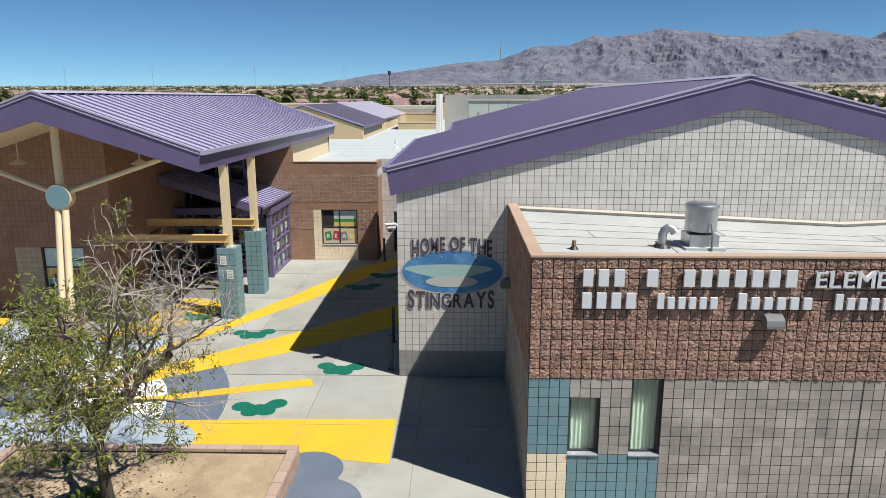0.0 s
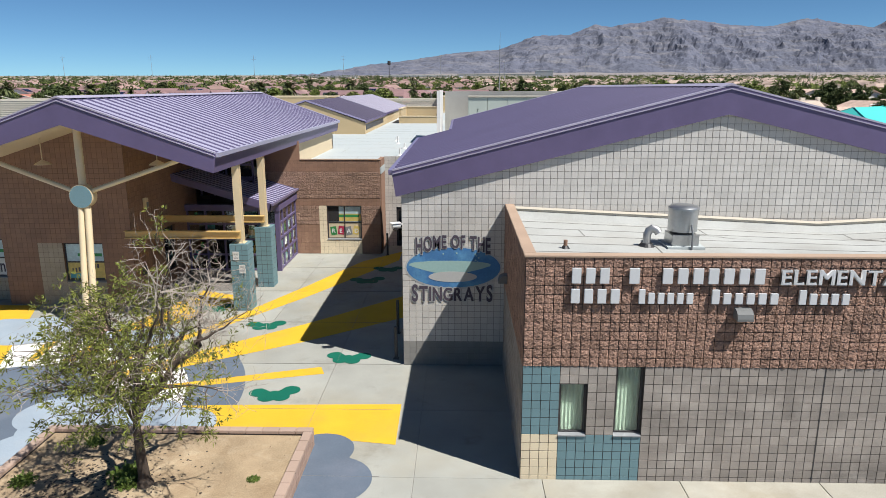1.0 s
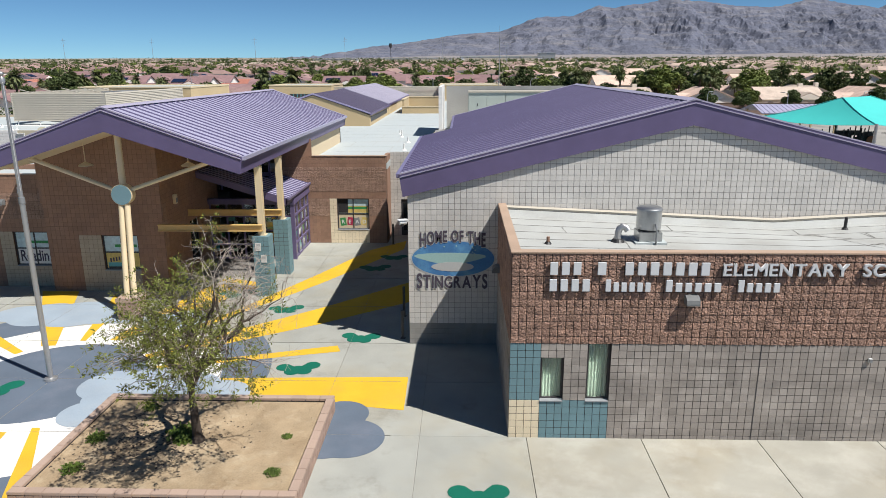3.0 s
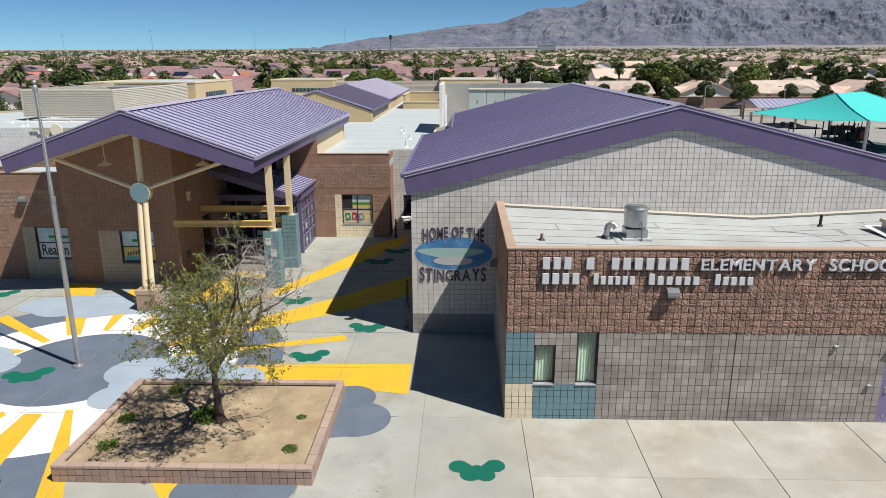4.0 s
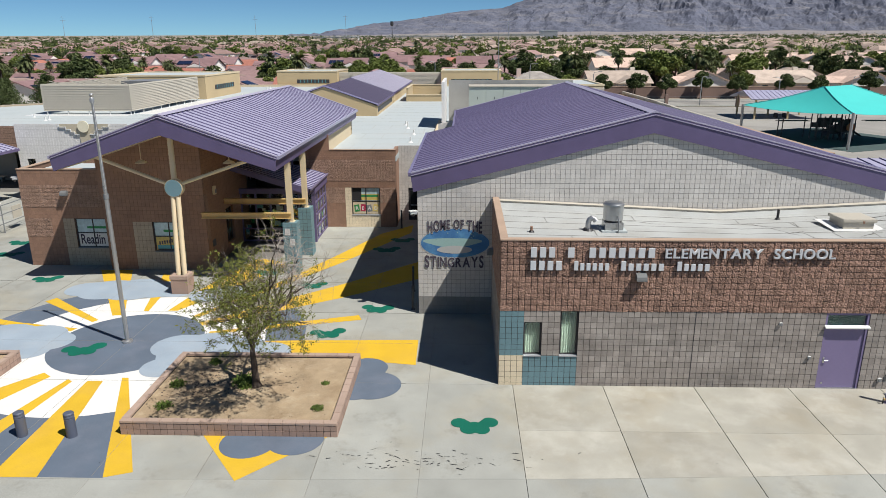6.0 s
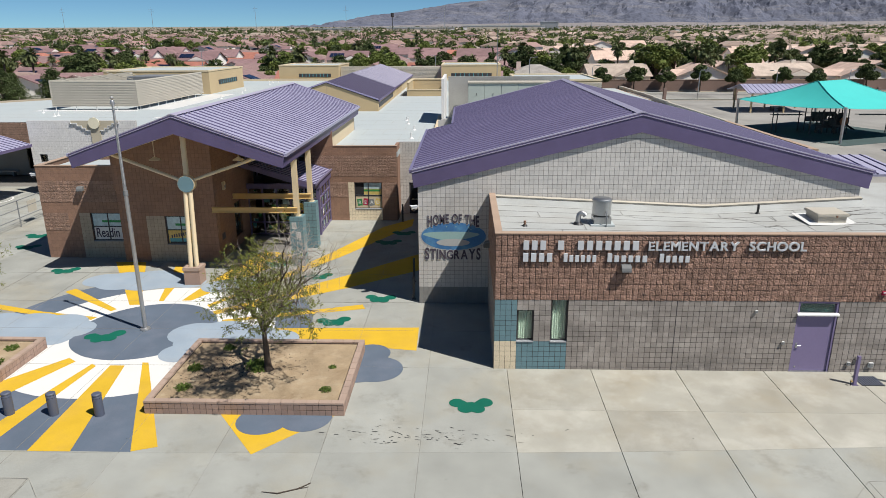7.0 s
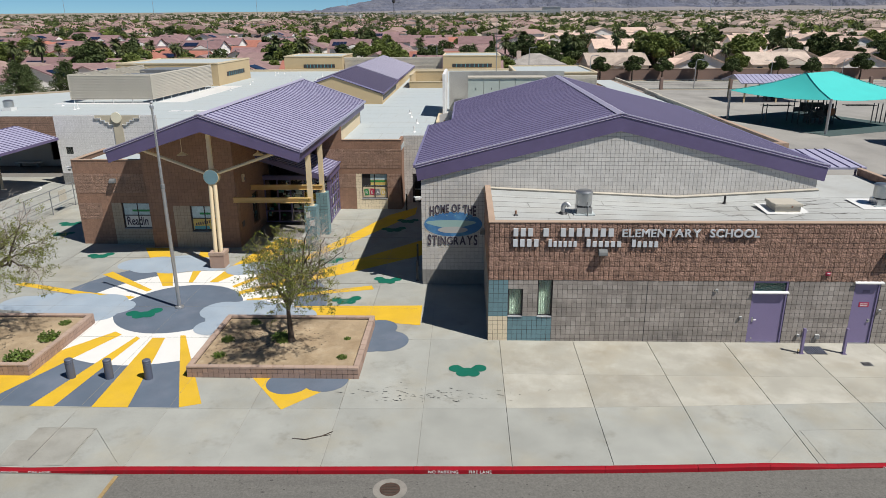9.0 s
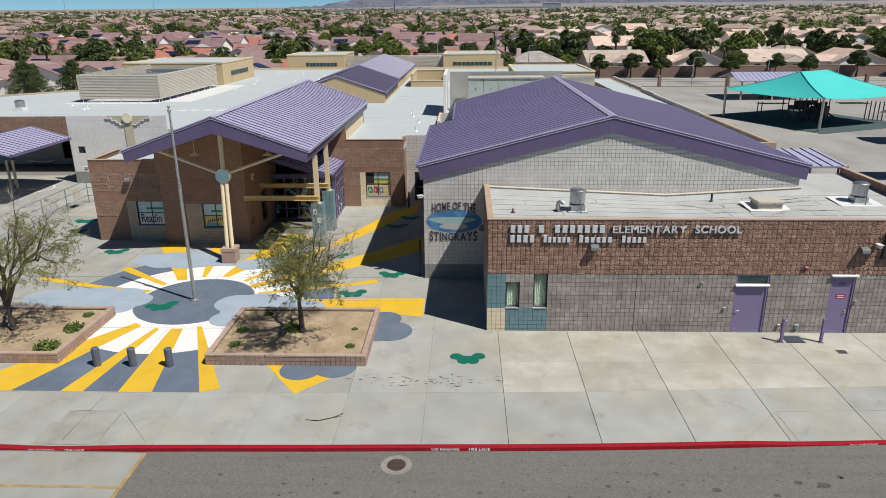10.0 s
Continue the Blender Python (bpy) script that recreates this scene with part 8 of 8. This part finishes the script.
far_suburb("far_suburb", M_FARROOF[1], wide_e, 420, 700, 1800, 4)

# ---------------------------------------------------------------- trees of the suburb
def leaf_cloud(rnd, blobs, count, size, flat=0.7):
    v, f = [], []
    for _ in range(count):
        cx, cy, cz, r = rnd.choice(blobs)
        d = Vector((rnd.gauss(0, 1), rnd.gauss(0, 1), rnd.gauss(0, 1))).normalized() * r * rnd.uniform(0.55, 1.0)
        p = Vector((cx, cy, cz)) + Vector((d.x, d.y, d.z * flat))
        a = Vector((rnd.gauss(0, 1), rnd.gauss(0, 1), rnd.gauss(0, 0.5))).normalized()
        b = a.cross(Vector((rnd.gauss(0, 1), rnd.gauss(0, 1), rnd.gauss(0, 1)))).normalized()
        s = size * rnd.uniform(0.6, 1.3)
        k = len(v)
        v += [tuple(p - a * s * 0.5), tuple(p + b * s * 0.35), tuple(p + a * s * 0.5), tuple(p - b * s * 0.35)]
        f.append((k, k + 1, k + 2, k + 3))
    return v, f


def make_tree(kind, seed):
    rnd = random.Random(seed)
    if kind == "palm":
        t = thing("palm_tree", "fan palm with a slim trunk and drooping fronds", "palm tree", "suburban palms")
        H = rnd.uniform(6.0, 8.4)
        part("trunk", tube([(0, 0, -0.3), (0.1, 0, H * 0.5), (0, 0.1, H)], [0.26, 0.2, 0.2], 8), M_BARK, t)
        v, f = [], []
        for k in range(150):
            a, e = rnd.uniform(0, 2 * math.pi), rnd.uniform(-1.1, 1.2)
            L = rnd.uniform(1.2, 2.0)
            d = Vector((math.cos(a) * math.cos(e), math.sin(a) * math.cos(e), math.sin(e)))
            s = d.cross(Vector((0, 0, 1))).normalized() if abs(d.z) < 0.98 else Vector((1, 0, 0))
            p = Vector((0, 0.1, H))
            k0 = len(v)
            for j, w in ((0, 0.03), (0.45, 0.09), (0.75, 0.20), (1.0, 0.04)):
                q = p + d * L * j + Vector((0, 0, -0.55 * j * j))
                v += [tuple(q - s * w), tuple(q + s * w + Vector((0, 0, 0.05)))]
            for j in range(3):
                f.append((k0 + 2 * j, k0 + 2 * j + 1, k0 + 2 * j + 3, k0 + 2 * j + 2))
        tagged(mesh_object("crown", v, f, M_PALM, t), kind="stuff")
        return t
    if kind == "pine":
        t = thing("pine_tree", "loose dark green pine beside the school roof", "tree", "garden pines")
        H = 8.6
        bm = tube([(0, 0, -0.3), (0.1, 0.05, H * 0.5), (0, 0, H * 0.95)], [0.24, 0.15, 0.04], 8)
        blobs = []
        for k in range(46):
            u = k / 46
            a, R = k * 2.4 + rnd.uniform(-0.3, 0.3), (1 - u) ** 0.7 * 4.2 * rnd.uniform(0.5, 1.0)
            z = 1.3 + (H - 1.6) * u
            tip = (R * math.cos(a), R * math.sin(a), z + 0.3 * R)
            tube([(0, 0, z - 0.1), (tip[0] * 0.6, tip[1] * 0.6, z + 0.1 * R), tip], [0.06, 0.04, 0.02], 5, bm=bm)
            blobs.append((*tip, rnd.uniform(0.5, 0.95)))
            blobs.append((tip[0] * 0.6, tip[1] * 0.6, z + 0.15 * R, rnd.uniform(0.5, 0.9)))
        part("trunk", bm, M_BARK, t)
        v, f = leaf_cloud(rnd, blobs, 11000, 0.22, 0.75)
        tagged(mesh_object("crown", v, f, M_FAR_LEAF, t), kind="stuff")
        return t
    if kind == "cypress":
        t = thing("conifer", "dark narrow conifer in a garden", "tree", "suburban conifers")
        part("trunk", tube([(0, 0, -0.3), (0, 0, 3.5)], [0.18, 0.08], 7), M_BARK, t)
        blobs = [(rnd.gauss(0, 0.25), rnd.gauss(0, 0.25), 0.9 + 0.7 * k, (1.75, 1.95, 1.9, 1.7, 1.45, 1.15, 0.8, 0.45)[k] * rnd.uniform(0.85, 1.1)) for k in range(8)]
        v, f = leaf_cloud(rnd, blobs, 3600, 0.30, 0.9)
        tagged(mesh_object("crown", v, f, M_FAR_LEAF, t), kind="stuff")
        return t
    t = thing("garden_tree", "leafy round-headed garden tree", "tree", "suburban trees")
    H = rnd.uniform(2.0, 2.6)
    bm = tube([(0, 0, -0.3), (0.1, 0.05, H * 0.6), (0.05, 0, H)], [0.24, 0.17, 0.13], 8)
    blobs = []
    for k in range(7):
        a = 2 * math.pi * k / 7 + rnd.uniform(-0.3, 0.3)
        R = rnd.uniform(0.9, 1.9)
        c = (R * math.cos(a), R * math.sin(a), H + rnd.uniform(0.5, 2.2), rnd.uniform(0.9, 1.4))
        blobs.append(c)
        tube([(0.05, 0, H - 0.2), (c[0] * 0.5, c[1] * 0.5, (H + c[2]) / 2), (c[0], c[1], c[2])], [0.1, 0.06, 0.03], 5, bm=bm)
    blobs.append((0, 0, H + 2.6, 1.4))
    part("trunk", bm, M_BARK, t)
    v, f = leaf_cloud(rnd, blobs, 4600, 0.38)
    tagged(mesh_object("crown", v, f, M_FAR_LEAF if kind == "dark" else M_FAR_LEAF2, t), kind="stuff")
    return t


stock = {k: [make_tree(k, s) for s in seeds] for k, seeds in (("dark", (1, 2)), ("light", (3, 4)), ("palm", (5, 6, 7)), ("cypress", (8,)), ("pine", (21, 22)))}
first = set()


def plant(kind, x, y, s, rnd):
    i = rnd.randrange(len(stock[kind]))
    ob = stock[kind][i]
    m = pose(x, y, land(x, y) + 0.1, 0, 0, rnd.uniform(0, 360))
    if (kind, i) in first:
        c = copy_thing(ob, m)
    else:
        first.add((kind, i))
        c = ob
        c.matrix_basis = m
    c.scale = (s * rnd.uniform(0.9, 1.15), s * rnd.uniform(0.9, 1.15), s)
    return c


rnd = random.Random(55)
for x in (28, 36, 44, 52.5, 61, 70, 79, 88, 99, 110):
    plant("dark", x + rnd.gauss(0, 0.8), 135.6, rnd.uniform(0.85, 1.02), rnd)
for kind, x, y, s in (("pine", -67.8, 75.5, 0.92), ("pine", -63.2, 80.5, 0.9), ("pine", -73.0, 86, 0.8), ("cypress", -50, 108, 0.9)):
    plant(kind, x, y, s, rnd)
for x, y in ((58, 152), (61, 156), (63, 150), (-88, 150), (-96, 155), (-100, 148), (-80, 165), (48, 158), (-22, 168), (-14, 172), (-84, 172), (30, 170)):
    plant("palm", x, y, rnd.uniform(0.9, 1.1), rnd)
for kind, x, y, s in (("dark", -63, 150, 1.26), ("light", -64, 173, 0.83), ("light", -46, 137, 0.87), ("light", -80, 167, 1.04), ("dark", -89, 132, 0.91), ("light", -83, 133, 0.95), ("light", -77, 131, 1.24), ("dark", -34, 160, 1.38), ("dark", -32, 133, 0.85), ("light", -33, 190, 1.34), ("light", -19, 148, 1.5), ("light", -22, 132, 0.93), ("dark", -12, 151, 1.14), ("dark", -9, 160, 1.31), ("dark", -1, 151, 1.35), ("dark", 5, 159, 1.08)):
    plant(kind, x, y, s, rnd)
for kind, x, y, s in (("dark", -8, 193, 1.29), ("dark", 27, 161, 1.52), ("dark", 22, 157, 1.12), ("dark", 45, 200, 1.05), ("dark", 50, 162, 1.08), ("light", 58, 180, 1.54), ("light", 70, 160, 1.7), ("light", 51, 178, 1.18), ("dark", 101, 200, 1.42), ("dark", 120, 185, 1.19), ("dark", -93, 185, 0.95), ("light", -108, 152, 1.08)):
    plant(kind, x, y, s, rnd)
for x, y in ((-110, 140), (-114, 150), (-109, 147), (-100, 135), (-101, 151), (-97, 151), (-90, 151), (-91, 173), (-40, 134), (-37, 130), (-38, 150), (38, 159), (42, 160), (44, 154), (57, 157), (52, 157), (64, 175), (89, 176), (33, 185), (10, 175), (12, 193)):
    plant("palm", x, y, rnd.uniform(0.9, 1.2), rnd)
n = 0
while n < 300:
    y = 132 + 300 * rnd.random() ** 1.15
    x = rnd.uniform(-0.72, 0.74) * (y + 35)
    if x > 10 and y < 146 or any(abs(x - a) < 7 and abs(y - b) < 7 for a, b, _ in spots):
        continue
    kind = rnd.choice(("dark", "dark", "dark", "light", "light", "light", "palm", "cypress"))
    plant(kind, x, y, rnd.uniform(0.6, 1.35) * (1.2 if kind in ("dark", "light") else 1.0), rnd)
    n += 1
n = 0
while n < 55:
    y = 148 + 120 * rnd.random()
    x = rnd.uniform(0.05, 0.74) * (y + 35)
    if x < 14 or any(abs(x - a) < 7.5 and abs(y - b) < 7.5 for a, b, _ in spots):
        continue
    kind = rnd.choice(("dark", "dark", "light", "palm", "cypress"))
    plant(kind, x, y, rnd.uniform(1.0, 1.9) if kind != "palm" else rnd.uniform(0.9, 1.15), rnd)
    n += 1
for (kind, i), ob in [((k, i), ob) for k in stock for i, ob in enumerate(stock[k])]:
    if (kind, i) not in first:
        plant(kind, -40 + 10 * i, 300, 1, rnd)

def far_woods(mat, n, y0, y1, seed, bias=0.0):
    rnd = random.Random(seed)
    v, f = [], []
    for _ in range(n):
        y = y0 + (y1 - y0) * rnd.random()
        x = rnd.uniform(-0.72, 0.74) * (y + 40)
        z, h, r = land(x, y), rnd.uniform(4.5, 9.5), rnd.uniform(2.2, 4.4)
        if bias and rnd.random() < 0.25:
            h, r = rnd.uniform(9, 13), 1.6
        for _ in range(44):
            d = Vector((rnd.gauss(0, 1), rnd.gauss(0, 1), rnd.gauss(0, 1))).normalized() * rnd.uniform(0.5, 1.0)
            p = Vector((x + d.x * r, y + d.y * r, z + h * 0.62 + d.z * h * 0.38))
            a = Vector((rnd.gauss(0, 1), rnd.gauss(0, 0.4), rnd.gauss(0, 1))).normalized()
            b = a.cross(Vector((rnd.gauss(0, 0.4), 1, rnd.gauss(0, 0.4)))).normalized()
            s = r * rnd.uniform(0.26, 0.52)
            k = len(v)
            v += [tuple(p - a * s * 0.5), tuple(p + b * s * 0.4), tuple(p + a * s * 0.5), tuple(p - b * s * 0.4)]
            f.append((k, k + 1, k + 2, k + 3))
    tagged(mesh_object("far_woods", v, f, mat), "distant garden trees among the houses", "trees", kind="stuff")

far_woods(M_FAR_LEAF, 1500, 360, 1000, 1, 1)
far_woods(M_FAR_LEAF2, 700, 360, 1000, 2)
far_woods(M_FAR_LEAF, 2600, 900, 1900, 3, 1)

# distant pylons, water tower and white sheds
for k, (px, y, h) in enumerate(((-0.58, 1500, 52), (-0.30, 1500, 52), (-0.17, 1500, 52), (-0.03, 1500, 52), (0.062, 900, 30), (0.178, 1500, 58), (0.34, 1500, 60), (0.505, 1500, 60), (-0.45, 1500, 52))):
    p = thing("power_pylon", "slim pale power line pole on the horizon", "pylon", "power pylons", at=(px * y, y, land(px * y, y)))
    part("mast", tube([(0, 0, 0), (0, 0, h)], [0.5, 0.25], 6), M_POLE, p)
    for z in (0.82, 0.92):
        part("arm", box(-5, 5, -0.2, 0.2, h * z, h * z + 0.3), M_POLE, p)
for x, y, w, h, m in ((-80, 1250, 60, 9, M_WHITE), (70, 1300, 75, 11, M_LOUVRE), (160, 1350, 16, 17, M_POLE), (-230, 1250, 40, 8, M_WHITE)):
    sh = thing("distant_shed", "long pale commercial building on the horizon", "building", "distant buildings", at=(x, y, land(x, y)))
    part("wall", box(-w, w, -12, 12, 0, h), M_WHITE if m is not M_POLE else m, sh)
    part("window_band", box(-w * 0.9, w * 0.9, -12.3, -12, h * 0.4, h * 0.8), m if m is not M_WHITE else M_LOUVRE, sh)
    part("roof", box(-w - 1, w + 1, -13, 13, h, h + 0.8), M_WHITEROOF, sh)
tower = thing("lamp_mast", "tall dark mast with a broad head on the horizon", "mast", at=(-0.105 * 1000, 1000, land(-105, 1000)))
part("shaft", tube([(0, 0, 0), (0, 0, 26)], [0.6, 0.4], 8), M_DARK, tower)
part("head", tube([(0, 0, 25), (0, 0, 26), (0, 0, 31)], [1.0, 2.4, 2.2], 10), M_DARK, tower)

# ---------------------------------------------------------------- mountains
def crest(x):
    xs = (-1500, -1000, -748, -653, -527, -380, -203, -79, 66, 210, 302, 413, 535, 617, 697, 757, 838, 1019, 1138, 1219, 1341, 1544, 1724, 1900, 1980, 2062, 2294, 2355, 2700, 3200)
    hs = (30, 45, 85, 115, 131, 150, 174, 194, 209, 217, 248, 292, 293, 299, 333, 348, 338, 363, 389, 375, 369, 341, 340, 376, 378, 358, 333, 361, 320, 260)
    return float(np.interp(x, xs, hs))

bm = bmesh.new()
NX, NY = 460, 150
rows = []
for j in range(NY + 1):
    t = j / NY
    line = []
    for i in range(NX + 1):
        x = -1500 + 4600 * i / NX
        y = 3050 + 950 * t
        base = land(x, 2800)
        k = max(0.5, crest(x) / 330)
        wind = 70 * noise.noise(Vector((x * 0.002, y * 0.003, 1.7)))
        # spurs run down the face, with gullies cut between them
        spur = 1 - 2 * abs(noise.noise(Vector(((x + wind) * 0.0048, y * 0.0012, 3.1))))
        rib = 1 - 2 * abs(noise.noise(Vector(((x + 2 * wind) * 0.013, y * 0.004, 9.4))))
        fine = noise.fractal(Vector((x * 0.026, y * 0.022, 7.7)), 0.8, 2.2, 5)
        env = math.sin(math.pi * min(1, t)) ** 0.7
        h = (crest(x) - base) * t ** 1.15
        # ledges: beds of uneven thickness that step the face, tilted slightly to the east
        b = h + 0.03 * x + 5 * fine
        h += (math.sin(b / 4.3) * 2.6 + math.sin(b / 8.1 + 1.3) * 4.4 + math.sin(b / 15.0) * 6.5) * 0.7 * min(1, env + 0.1) * k
        z = base + h + ((spur - 0.35) * 40 * env + (rib - 0.4) * 15 * (env + 0.2) + fine * 9.0 * (env + 0.5)) * k
        line.append(bm.verts.new((x, y, max(z, base - 2))))
    rows.append(line)
rows.append([bm.verts.new((v.co.x, 4150, v.co.z * 0.6)) for v in rows[-1]])
for a, b in zip(rows, rows[1:]):
    for i in range(NX):
        bm.faces.new((a[i], a[i + 1], b[i + 1], b[i]))
# blue-grey base colour includes the haze of the distance
M_HAZED_ROCK = material("hazed_mountain_rock", (0.100, 0.108, 0.146), 0.95, 0.18, 0.006, 0.05, 0.6, stain=(0.172, 0.168, 0.180), stain_amount=1.0, stain_scale=0.02, bump_dist=8.0, stretch=(0.28, 0.28, 2.4), stain2=((0.080, 0.086, 0.118), 0.75, 0.012, 0.5, 0.66))
tagged(part("mountain_range", bm, M_HAZED_ROCK), "bare banded desert mountain range with distance haze in its blue-grey colour", "mountain", kind="structure")

# pale gravel slope below the range
v, f = [], []
for i in range(93):
    x = -1500 + 50 * i
    top = land(x, 2800) + 4 + 16 * min(1, max(0, (x + 700) / 900)) + 5 * noise.noise(Vector((x * 0.006, 0, 2.2)))
    v += [(x, 2250, land(x, 2250) - 1), (x, 3150, top)]
f = [(2 * i, 2 * i + 2, 2 * i + 3, 2 * i + 1) for i in range(92)]
tagged(mesh_object("gravel_slope", v, f, material("desert_gravel", (0.215, 0.195, 0.19), 0.95, 0.15, 0.01, 0.1, 0)), "pale desert gravel slope below the mountains", "ground", kind="structure")
